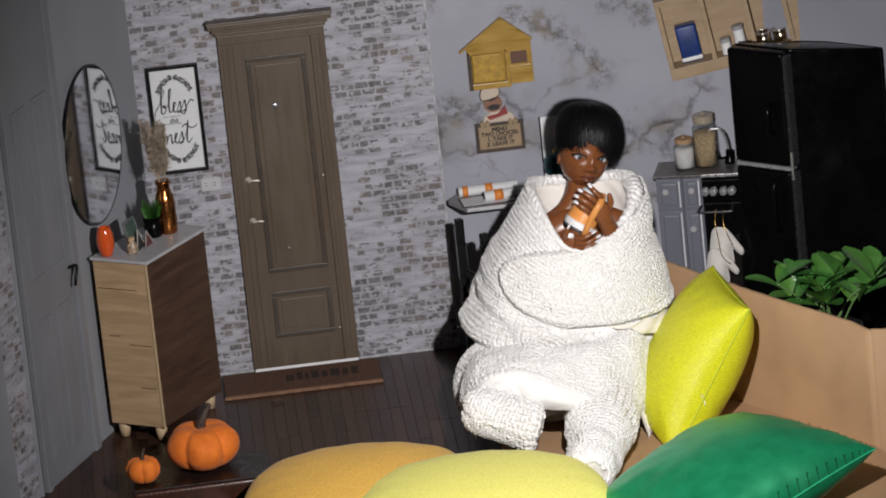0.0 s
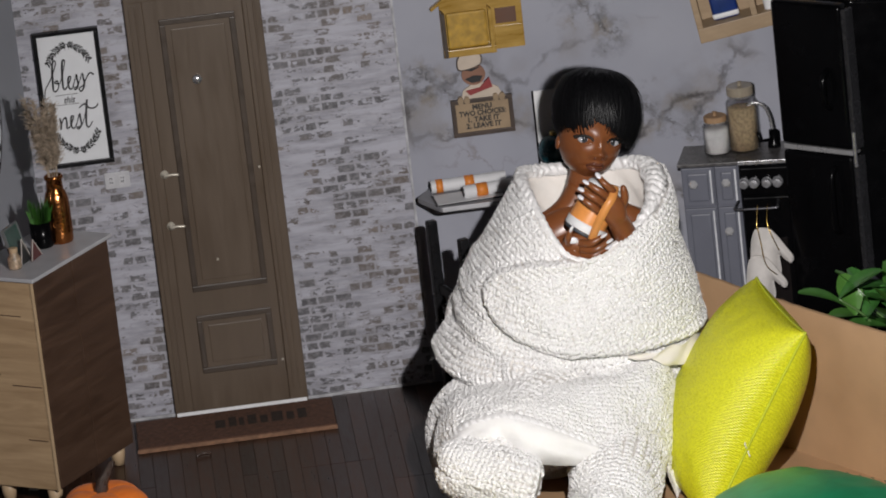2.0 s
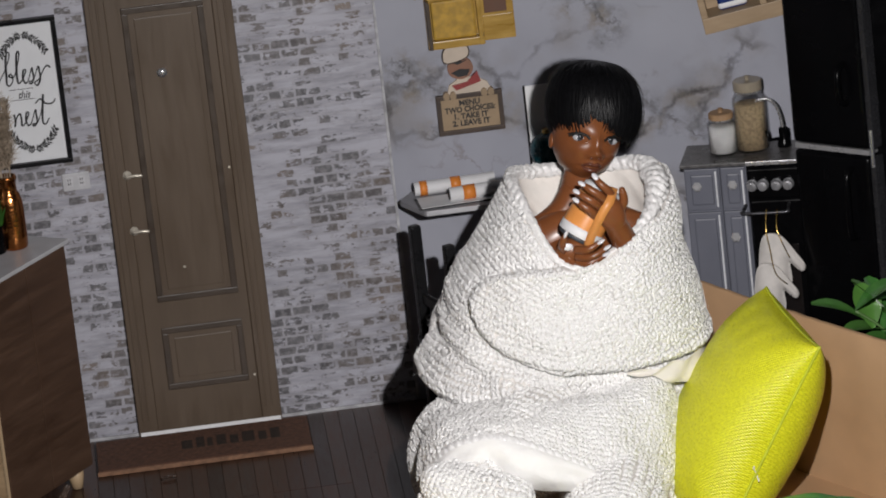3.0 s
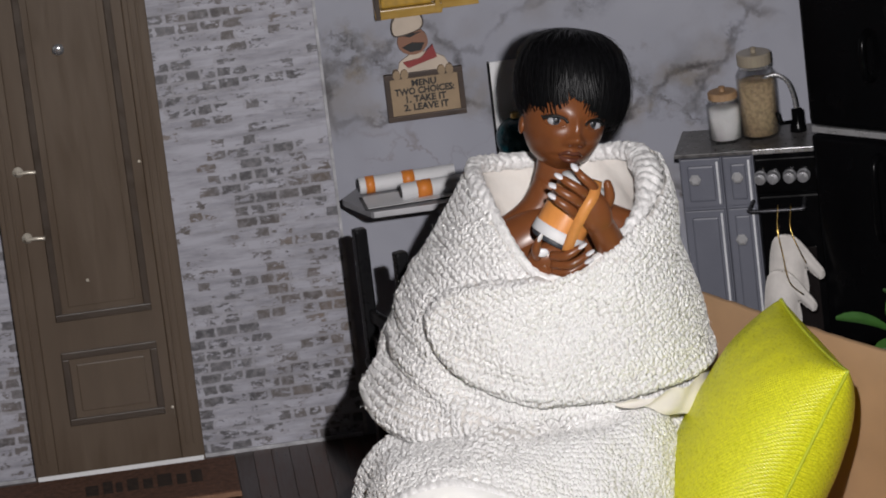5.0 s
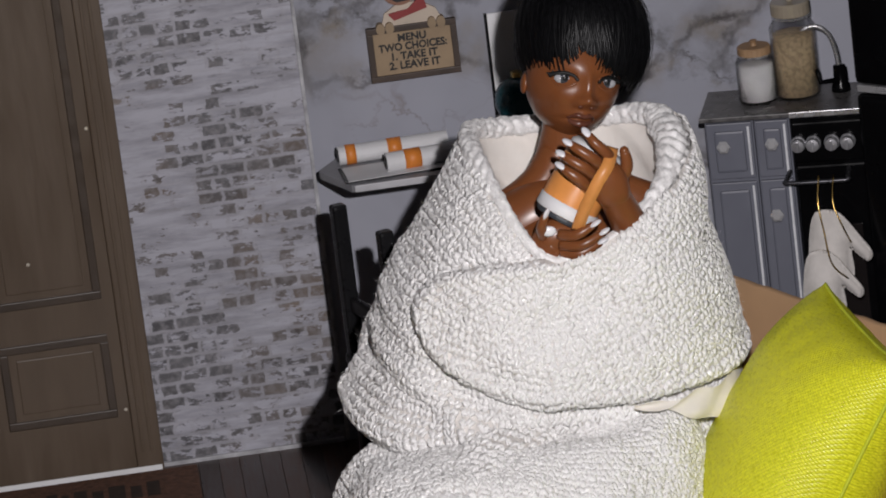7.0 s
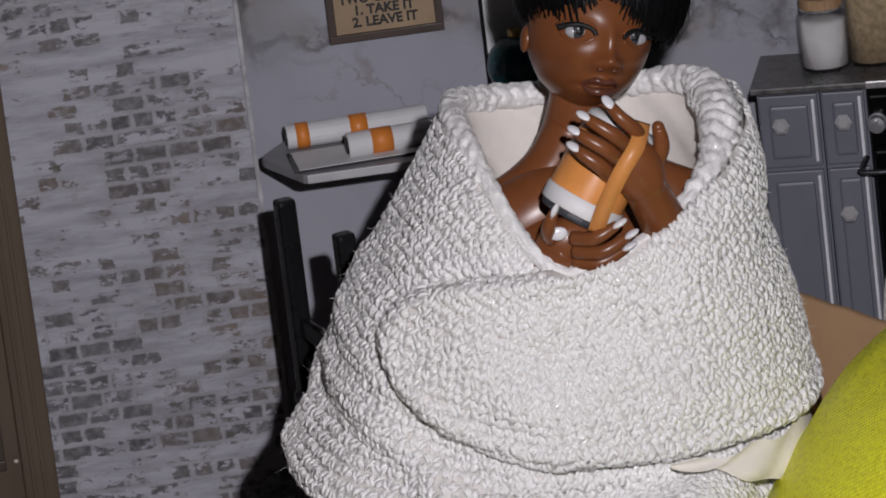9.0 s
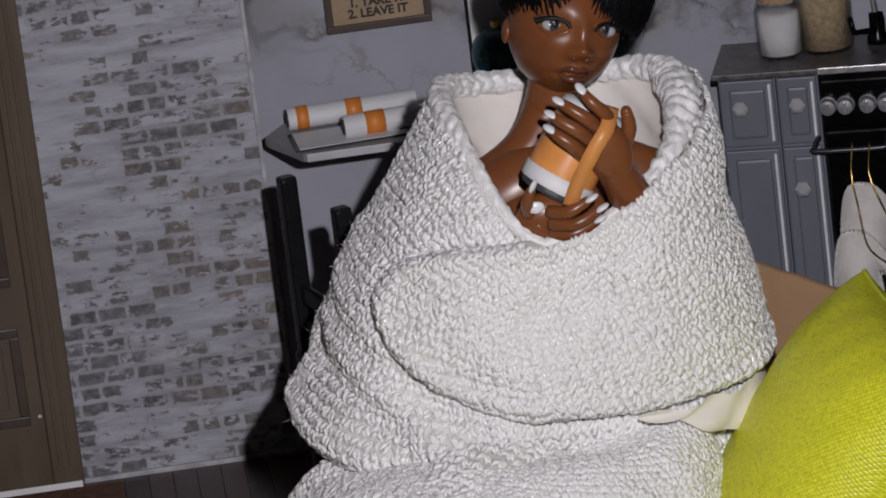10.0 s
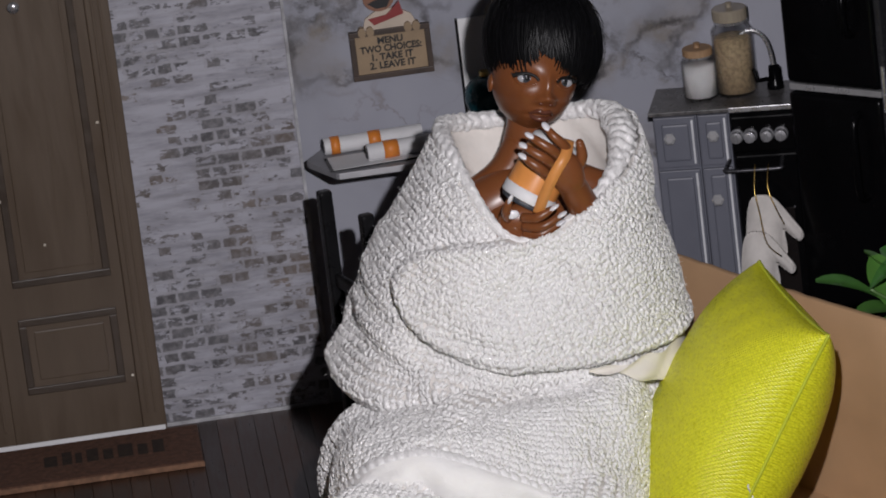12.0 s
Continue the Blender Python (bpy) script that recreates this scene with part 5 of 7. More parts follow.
def edge_gap(poly, x, z):
    best = np.full(x.shape, 9.0)
    for (ax, az), (bx, bz) in zip(poly[:-1], poly[1:]):
        dx, dz = bx - ax, bz - az
        k = np.clip(((x - ax) * dx + (z - az) * dz) / (dx * dx + dz * dz + 1e-12), 0, 1)
        best = np.minimum(best, np.hypot(x - ax - k * dx, z - az - k * dz))
    return best


NU, NV = 560, 220
fine = np.linspace(-math.pi, math.pi, 6001)
fx, fy = wrap(fine, np.full_like(fine, 0.14))
run = np.concatenate([[0], np.cumsum(np.hypot(np.diff(fx), np.diff(fy)))])
TH = np.interp(np.linspace(0, run[-1], NU, endpoint=False), run, fine)[:, None]
V = np.linspace(0, 1, NV)[None, :]
Z = 0.012 + (rim_height(TH) - 0.012) * V
X, Y = wrap(TH, Z)
P = np.stack([X, Y, np.broadcast_to(Z, X.shape)], 2)
N = normals_of(P, True)
front = Y < -0.24
gap = edge_gap(FLAP_EDGE, X, Z)
isin = inside(FLAP_AREA, X, Z) & front
lift = np.where(isin, 0.0064 * np.clip(gap / 0.006, 0, 1) ** 0.5 + 0.0022 * np.exp(-((gap - 0.0045) / 0.0030) ** 2), -0.0030 * np.exp(-(gap / 0.0045) ** 2) * front)
# soft folds: long waves across the front, a sag above the lap
folds = 0.0075 * (value_noise(X * 26 + Z * 9, Z * 34 - X * 6, 7) - 0.5) + 0.0030 * (value_noise(X * 60 - Z * 20, Z * 75 + X * 12, 8) - 0.5)
folds += 0.0078 * np.exp(-((Z - 0.118 - 0.05 * (X - 0.3)) / 0.010) ** 2) * front * np.clip((0.315 - X) / 0.05, 0, 1) - 0.0130 * np.exp(-((Z - 0.100 - 0.05 * (X - 0.3)) / 0.007) ** 2) * front
folds += 0.0035 * np.sin(Z * 260 + X * 55 + 9 * value_noise(X * 14, Z * 14, 3)) * np.clip((0.30 - X) / 0.05, 0, 1) * np.clip((0.165 - Z) / 0.03, 0, 1) * front
S, T = lengths(P, 0), lengths(P, 1)
S = S - S[NU // 2][None, :]
tilt = np.where(isin, 0.25, -0.15)
h = knit(S + tilt * T, T - tilt * 0.6 * S, 21)
D = lift + folds
P2 = P + N * (D - 0.0004)[:, :, None]
part("wrap", surface("wrap", P2 + N * (0.0005 * h[:, :, None] - 0.0011), True), M_KNIT_SHADE, blanket)
yarn(stitches(P2, normals_of(P2, True), True, 61, skew=-0.10, keep=lambda p: p[:, 1] < -0.185), blanket)

# stray fibres of the loose yarn
frnd = np.random.RandomState(5)
fib_v, fib_f = [], []
for src, nrm in ((P2, N),):
    for _ in range(3600):
        i, j = frnd.randint(0, src.shape[0]), frnd.randint(4, src.shape[1] - 1)
        p, q = src[i, j], nrm[i, j]
        d = q * frnd.uniform(0.25, 1.0) + frnd.normal(0, 0.7, 3)
        d /= np.linalg.norm(d)
        ln = frnd.uniform(0.0014, 0.0042)
        side = np.cross(d, frnd.normal(0, 1, 3))
        side *= 0.00013 / max(np.linalg.norm(side), 1e-9)
        bend = frnd.normal(0, 0.35, 3) * ln
        b = len(fib_v)
        fib_v += [p - side, p + side, p + d * ln * 0.55 + bend * 0.3 + side * 0.7, p + d * ln * 0.55 + bend * 0.3 - side * 0.7, p + d * ln + bend]
        fib_f += [(b, b + 1, b + 2, b + 3), (b + 3, b + 2, b + 4)]
tagged(part("loose_fibre", mesh_of("loose_fibre", fib_v, fib_f), M_KNIT, blanket), "fine stray wool fibres", kind="stuff")

# rolled rim round the neck opening, and the plain lining inside
rim_t = np.linspace(-math.pi, math.pi, 420, endpoint=False)
rz = rim_height(rim_t)
rx, ry = wrap(rim_t, rz)
C0 = np.stack([rx, ry, rz], 1)
tang = np.roll(C0, -1, 0) - np.roll(C0, 1, 0)
tang /= np.linalg.norm(tang, axis=1, keepdims=True)
centre = np.array([0.325, -0.255, 0.0])
inw = centre - C0
inw[:, 2] = 0
inw /= np.linalg.norm(inw, axis=1, keepdims=True)
upv = np.cross(tang, inw)
upv *= np.sign(upv[:, 2:3])
upv /= np.linalg.norm(upv, axis=1, keepdims=True)
d_v = np.abs((rim_t + 0.04 + math.pi) % (2 * math.pi) - math.pi)
fat = 0.0026 + 0.0016 * np.clip((d_v - 0.35) / 0.7, 0, 1) + 0.0024 * np.exp(-((rim_t - 1.45) / 0.55) ** 2)
ph = np.linspace(0, 2 * math.pi, 40, endpoint=False)
arc = np.concatenate([[0], np.cumsum(np.linalg.norm(np.diff(C0, axis=0), axis=1))])
swirl = (arc[:, None] + 0.004 * value_noise(arc[:, None] * 110, ph[None, :] * 2, 6)) / 0.0072 + ph[None, :] / (2 * math.pi) * 1.0
cable = np.abs(np.sin(math.pi * swirl)) ** 0.7
rad = fat[:, None] * (0.74 + 0.34 * cable * np.clip(fat[:, None] / 0.006, 0, 1) + 0.34 * value_noise(arc[:, None] * 420, ph[None, :] * 2.6, 4) + 0.16 * value_noise(arc[:, None] * 1100, ph[None, :] * 7, 5))
R = C0[:, None, :] + inw[:, None, :] * (0.001 + fat[:, None, None] * 0.25) + (inw[:, None, :] * -np.cos(ph)[None, :, None] + upv[:, None, :] * np.sin(ph)[None, :, None]) * rad[:, :, None]
R = np.concatenate([R, R[:, :1]], 1)
part("rolled_collar", surface("rolled_collar", R, True), M_KNIT, blanket, "thick rolled knitted collar")
LN = 24
lin = np.stack([C0 + inw * (0.004 + 0.008 * k / LN + 0.0045 * (value_noise(arc * 75 + 0.3 * k, np.full_like(arc, k * 0.16), 9) - 0.5)[:, None]) + np.array([0, 0, -0.085 * k / LN]) for k in range(LN)], 1)
part("lining", surface("lining", lin, True), M_LINING, blanket, "smooth cream cotton lining")
# the cream edge that peeps out below the overlapping flap
tongue_u, tongue_v = np.linspace(0, 1, 60)[:, None], np.linspace(0, 1, 12)[None, :]
tx = 0.322 + 0.078 * tongue_u + 0 * tongue_v
tz = 0.1235 - 0.004 * tongue_u - tongue_v * (0.0004 + 0.031 * tongue_u ** 1.1) + 0.0012 * np.sin(tongue_u * 17 + tongue_v * 4)
th_t = np.arcsin(np.clip((tx - 0.300) / 0.1, -1, 1)) * 1.05
wx, wy = wrap(th_t, tz)
ty = wy - 0.0072 + 0.0030 * np.sin(tongue_v * 5.2 + tongue_u * 2.2) * tongue_u - 0.0012 * np.sin(tongue_u * 23 + tongue_v * 6)
part("flap_lining", surface("flap_lining", np.stack([wx, ty, tz + 0 * wx], 2)), M_LINING, blanket, "folded strip of cream lining")

# the lower part drawn over the lap, with a turned hem
LAP = np.array([
    [(0.215, -0.220, 0.013), (0.190, -0.300, 0.013), (0.196, -0.362, 0.030)],
    [(0.200, -0.250, 0.060), (0.181, -0.322, 0.070), (0.188, -0.374, 0.068)],
    [(0.214, -0.280, 0.086), (0.200, -0.347, 0.120), (0.203, -0.396, 0.100)],
    [(0.250, -0.300, 0.094), (0.243, -0.368, 0.136), (0.236, -0.408, 0.112)],
    [(0.290, -0.326, 0.107), (0.290, -0.378, 0.130), (0.277, -0.416, 0.096)],
    [(0.330, -0.334, 0.115), (0.332, -0.376, 0.116), (0.312, -0.414, 0.077)],
    [(0.368, -0.322, 0.110), (0.364, -0.356, 0.102), (0.347, -0.392, 0.062)],
    [(0.386, -0.250, 0.050), (0.380, -0.312, 0.050), (0.357, -0.376, 0.036)],
    [(0.386, -0.200, 0.013), (0.382, -0.292, 0.013), (0.360, -0.366, 0.014)]])
B, M, H = (np.array(spline(LAP[:, k], 40)) for k in range(3))
w = np.linspace(0, 1, 160)[None, :, None]
LP = B[:, None] * (1 - w) ** 2 + 2 * M[:, None] * w * (1 - w) + H[:, None] * w ** 2
LNm = -normals_of(LP)
LNm *= np.sign(np.mean(LNm[:, :, 2]))
ls, lt = lengths(LP, 0), lengths(LP, 1)
lf = 0.0125 * (value_noise(LP[:, :, 0] * 16 + LP[:, :, 1] * 14 + 3, LP[:, :, 1] * 46 - LP[:, :, 0] * 9, 12) - 0.5) + 0.0040 * (value_noise(LP[:, :, 0] * 50, LP[:, :, 1] * 70, 14) - 0.5)
hl = knit(ls + 0.12 * lt, lt, 33)
LP2 = LP + LNm * lf[:, :, None]
part("lap_fold", surface("lap_fold", LP2 + LNm * (0.0005 * hl[:, :, None] - 0.0011)), M_KNIT_SHADE, blanket)
LN2 = normals_of(LP2)
LN2 *= np.sign(np.sum(LN2 * LNm, 2, keepdims=True))
yarn(stitches(LP2, LN2, False, 73), blanket)
hem = LP2[:, -1]
hs = np.concatenate([[0], np.cumsum(np.linalg.norm(np.diff(hem, axis=0), axis=1))])
hp = np.linspace(0, 2 * math.pi, 22)
hr = 0.0046 * (0.85 + 0.25 * np.abs(np.sin(math.pi * (hs[:, None] / 0.006 + hp[None, :] / 6.283))) + 0.2 * value_noise(hs[:, None] * 500, hp[None, :] * 7, 5))
HM = hem[:, None] + np.array([0, 0.002, -0.002]) + np.stack([0 * hr, -np.cos(hp)[None] * hr, np.sin(hp)[None] * hr], 2)
part("hem", surface("hem", HM), M_KNIT, blanket, "thick knitted hem")
cut = slice(64, 300)
hb = hem[cut]
lw = np.linspace(0, 1, 16)[None, :, None]
wid = (0.029 * np.exp(-((np.linspace(0, 1, len(hb)) - 0.26) / 0.24) ** 2) + 0.0075 * np.sin(math.pi * np.linspace(0.02, 1, len(hb))) + 0.002)[:, None, None]
LB = hb[:, None] + np.array([0.0, -0.0058, 0.0015]) + lw * wid * np.array([0.05, 0.10, -0.95]) + np.sin(lw * math.pi) ** 0.8 * wid * np.array([0.0, -0.26, 0.06]) + (0.0016 * np.sin(np.arange(len(hb)) * 0.21) + 0.0022 * np.sin(np.arange(len(hb)) * 0.083 + 1))[:, None, None] * lw * np.array([0, -1, 0.5])
LB = LB + (0.0045 * (value_noise(np.arange(len(hb))[:, None] * 0.055, lw[:, :, 0] * 2.5 + 3, 18) - 0.5) * np.sin(lw[:, :, 0] * math.pi))[:, :, None] * np.array([0, -1, 0.6])
part("hem_lining", surface("hem_lining", LB), M_HEM, blanket, "puffed strip of white cotton lining under the hem")


def knit_tube(keys, radii, seed, nu=170, nv=200, both=False):
    """A knitted leg or foot: a round that follows keys, closed over its end."""
    path = np.array(spline(keys, 12))
    rr = np.array(spline([(r, 0, 0) for r in radii], 12))[:, 0]
    k = np.linspace(0, len(path) - 1, nv)
    c = np.stack([np.interp(k, np.arange(len(path)), path[:, j]) for j in range(3)], 1)
    r = np.interp(k, np.arange(len(path)), rr)
    end = np.clip((k - (len(path) - 1) * 0.86) / ((len(path) - 1) * 0.14), 0, 1)
    r = r * np.sqrt(np.maximum(1 - end ** 2.4, 0.0)) + 1e-5
    if both:
        first = np.clip(1 - k / ((len(path) - 1) * 0.30), 0, 1)
        r = r * np.sqrt(np.maximum(1 - first ** 2.4, 0.0)) + 1e-5
    t = np.gradient(c, axis=0)
    t /= np.linalg.norm(t, axis=1, keepdims=True)
    side = np.cross(t, (0, 0, 1.0))
    side /= np.linalg.norm(side, axis=1, keepdims=True)
    up = np.cross(side, t)
    a = np.linspace(0, 2 * math.pi, nu, endpoint=False)
    G = c[None] + (np.cos(a)[:, None, None] * side[None] + np.sin(a)[:, None, None] * up[None]) * r[None, :, None]
    ss, tt = a[:, None] * np.maximum(r, 0.012)[None, :], np.broadcast_to(lengths(c[None], 1), (nu, nv))
    hh = knit(ss, tt, seed) * np.clip(r / 0.012, 0, 1)[None]
    nn = normals_of(G, True)
    nn *= np.sign(np.sum(nn * (G - c[None]), 2).mean())
    soft = 0.004 * (value_noise(ss * 55 + seed, tt * 55, seed + 9) - 0.5)
    G = G + nn * soft[:, :, None]
    return surface("knit", G + nn * (0.0005 * hh[:, :, None] - 0.0011), True), stitches(G[:, :-3], nn[:, :-3], True, seed + 3)


for keys, radii, seed, lab in (
        (((0.326, -0.330, 0.050), (0.318, -0.380, 0.050), (0.309, -0.430, 0.044), (0.299, -0.470, 0.037), (0.2930, -0.508, 0.0340)), (0.038, 0.036, 0.031, 0.0250, 0.0220), 41, "cream knitted leg warmer and sock, foot on the sofa seat"),
        (((0.282, -0.335, 0.090), (0.262, -0.368, 0.090), (0.240, -0.390, 0.083), (0.218, -0.404, 0.072), (0.208, -0.410, 0.066)), (0.030, 0.029, 0.0265, 0.0235, 0.0200), 52, "cream knitted leg warmer and sock, foot turned aside")):
    sock = thing("knitted_sock", pose(0, 0, 0), lab, "sock", "knitted socks")
    base_me, yarn_me = knit_tube(keys, radii, seed)
    part("knit_tube", base_me, M_KNIT_SHADE, sock)
    yarn(yarn_me, sock)
    if seed == 52:
        base_me, yarn_me = knit_tube(((0.1870, -0.404, 0.0800), (0.2050, -0.412, 0.0745), (0.2220, -0.420, 0.0690), (0.2400, -0.429, 0.0630), (0.2550, -0.434, 0.0585)), (0.0215, 0.0225, 0.0230, 0.0230, 0.0215), 57, both=True)
        part("foot", base_me, M_KNIT_SHADE, sock)
        yarn(yarn_me, sock)



# ---- cushions ----
def cushion_mesh(hw, hh, ht, sag=0.10, seed=0, wrinkle=0.0016, soft=0.0):
    """A stuffed square cushion in its x-z plane: pinched edges, drawn-out corners; UV in metres."""
    n = 72
    g = np.sin(np.linspace(-math.pi / 2, math.pi / 2, n))
    U, W = np.meshgrid(g, g, indexing="ij")
    x = U * hw * (1 - sag * (1 - np.abs(W) ** 2.2) * np.abs(U) ** 2)
    z = W * hh * (1 - sag * (1 - np.abs(U) ** 2.2) * np.abs(W) ** 2)
    shrink = 1 - soft * np.abs(U * W) ** 1.5
    x, z = x * shrink, z * shrink
    body = np.maximum(1 - U ** 2, 0) ** 0.44 * np.maximum(1 - W ** 2, 0) ** 0.44
    ang = np.arctan2(W, U)
    rad = np.hypot(U, W)
    wr = wrinkle * (np.sin(ang * 16 + seed) * np.clip(rad - 0.45, 0, 1) * 1.5 + 2.0 * (value_noise(U * 3 + 9, W * 3 + 9, seed + 60) - 0.5)) * np.clip(body * 2.5, 0, 1)
    sides = []
    for sgn in (-1, 1):
        y = sgn * (ht * body) + wr * (1 if sgn < 0 else 0.6)
        sides.append(np.stack([x, y, z], 2))
    verts = np.concatenate([s.reshape(-1, 3) for s in sides])
    f1 = grid_faces(n, n)
    faces = f1 + [tuple(v + n * n for v in f[::-1]) for f in f1]
    uv = np.stack([x + 0.3, z + 0.3], 2).reshape(-1, 2)
    me = mesh_of("cover", verts, faces, True, np.concatenate([uv, uv]).tolist())
    bm = bmesh.new()
    bm.from_mesh(me)
    bmesh.ops.remove_doubles(bm, verts=bm.verts[:], dist=0.00008)
    bmesh.ops.recalc_face_normals(bm, faces=bm.faces[:])
    bm.to_mesh(me)
    bm.free()
    me.polygons.foreach_set("use_smooth", [True] * len(me.polygons))
    edge = [(x[i, 0], 0, z[i, 0]) for i in range(n)] + [(x[-1, j], 0, z[-1, j]) for j in range(1, n)] + [(x[i, -1], 0, z[i, -1]) for i in range(n - 2, -1, -1)] + [(x[0, j], 0, z[0, j]) for j in range(n - 2, 0, -1)]
    return me, edge


def frame_of(centre, xv, zv):
    """A pose with local x along xv and z near zv."""
    xa = Vector(xv).normalized()
    ya = Vector(zv).cross(xa).normalized()
    za = xa.cross(ya)
    return Matrix.Translation(centre) @ Matrix((xa, ya, za)).transposed().to_4x4()


def cushion(m, hw, hh, ht, mat, seam_mat, label, seed, sag=0.10, stitches=False, wrinkle=0.0016, soft=0.0):
    c = thing("cushion", m, label, "cushion", "loose cushions")
    me, edge = cushion_mesh(hw, hh, ht, sag, seed, wrinkle, soft)
    part("cover", me, mat, c)
    part("seam", tube(edge[::2], 0.0011, 6, closed=True), seam_mat, c, smooth=True)
    if stitches:
        bm = bmesh.new()
        for k in range(0, len(edge), 3):
            a, b = Vector(edge[k]), Vector(edge[(k + 1) % len(edge)])
            if (b - a).length > 1e-6:
                q = Vector((a.x, 0, a.z)) * 0.9985
                full = (max(1 - (q.x / hw) ** 2, 0.0) * max(1 - (q.z / hh) ** 2, 0.0)) ** 0.44
                q.y = -ht * full - 0.0003
                tube([a + Vector((0, -0.0006, 0)), q, q + (b - a) * 0.4], 0.0004, 5, bm=bm)
        part("stitching", bm, plain("dark_thread", (0.004, 0.06, 0.028), 0.5), c, "dark stitches along the seam")
    return c


M_LIME = woven("lime_weave", (0.86, 0.86, 0.022), 0.0016, 0.36, 0.55)
M_LIME_SEAM = plain("lime_thread", (0.50, 0.55, 0.03), 0.45)
n_s = Nodes("green_satin", 0.42, 0.45)
n_s.put("Base Color", n_s.ramp(n_s.noise(60, 4), (0.3, (0.010, 0.300, 0.125)), (0.7, (0.020, 0.400, 0.175))))
n_s.put("Anisotropic", 0.5)
n_s.put("Specular IOR Level", 1.0)
n_s.bump(n_s.noise(900, 2), 0.06, 0.0004)
M_SATIN = n_s.mat
n_o = Nodes("orange_felt", 0.8)
n_o.put("Base Color", n_o.ramp(n_o.noise(420, 4), (0.3, (0.66, 0.37, 0.055)), (0.7, (0.84, 0.50, 0.10))))
n_o.put("Sheen Weight", 0.08)
n_o.bump(n_o.noise(1100, 3), 0.3, 0.0006)
n_y = Nodes("yellow_plush", 0.75)
n_y.put("Base Color", n_y.ramp(n_y.noise(420, 4), (0.3, (0.80, 0.75, 0.14)), (0.7, (0.92, 0.88, 0.24))))
n_y.put("Sheen Weight", 0.08)
n_y.bump(n_y.noise(1100, 3), 0.3, 0.0006)

lime = cushion(frame_of((0.4120, -0.350, 0.0770), (0.017, -0.110, -0.006), (0.078, 0.0, 0.127)), 0.062, 0.082, 0.042, M_LIME, M_LIME_SEAM, "lime green woven cushion standing against the cardboard backrest", 3, 0.055, wrinkle=0.0005, soft=0.02)
part("loose_thread", tube(spline([(0.054, -0.002, -0.012), (0.060, -0.004, -0.014), (0.058, 0.001, -0.018), (0.062, 0.003, -0.021)], 5), 0.0005, 5), M_WHITE, lime, "white thread end")
green = cushion(frame_of((0.412, -0.586, 0.043), (0.804, 0.584, 0.165), (-0.589, 0.808, -0.055)), 0.096, 0.097, 0.042, M_SATIN, plain("green_thread", (0.030, 0.42, 0.20), 0.35), "shiny dark green satin cushion lying on the sofa", 8, 0.05, True, wrinkle=0.0008)
cushion(frame_of((0.078, -0.470, 0.028), (0.99, -0.08, 0.0), (0.08, 0.99, 0.1)), 0.108, 0.088, 0.030, n_o.mat, plain("orange_thread", (0.45, 0.22, 0.03), 0.6), "soft mustard orange cushion lying on the floor", 5, -0.02, wrinkle=0.0004, soft=0.24)
cushion(frame_of((0.183, -0.552, 0.030), (0.99, -0.10, 0.0), (0.10, 0.99, 0.1)), 0.120, 0.100, 0.032, n_y.mat, M_LIME_SEAM, "pale yellow plush cushion lying by the sofa", 6, -0.02, wrinkle=0.0004, soft=0.27)

# ---- pumpkins on a leather bench ----
bench = thing("leather_bench", pose(-0.066, -0.335, 0.0, 0, 0, 1), "low dark brown leather bench with stitched edge", "bench")
n_b = Nodes("oxblood_leather", 0.3)
n_b.put("Base Color", n_b.ramp(n_b.noise(70, 5), (0.3, (0.018, 0.008, 0.006)), (0.7, (0.060, 0.018, 0.010))))
n_b.bump(n_b.voronoi(900), 0.2, 0.0004)
part("body", box(-0.068, 0.068, -0.034, 0.040, 0.0, 0.0195, 0.0040, seg=3), n_b.mat, bench, smooth=True)
part("top_pad", box(-0.067, 0.067, -0.033, 0.039, 0.0196, 0.0215, 0.0008), plain("black_leather", (0.012, 0.009, 0.008), 0.32), bench)
for k in range(26):
    x = -0.062 + k * 0.005
    part("stitch", box(x, x + 0.0028, -0.0345, -0.0336, 0.0168, 0.0176), plain("pale_thread", (0.16, 0.10, 0.07), 0.6), bench)


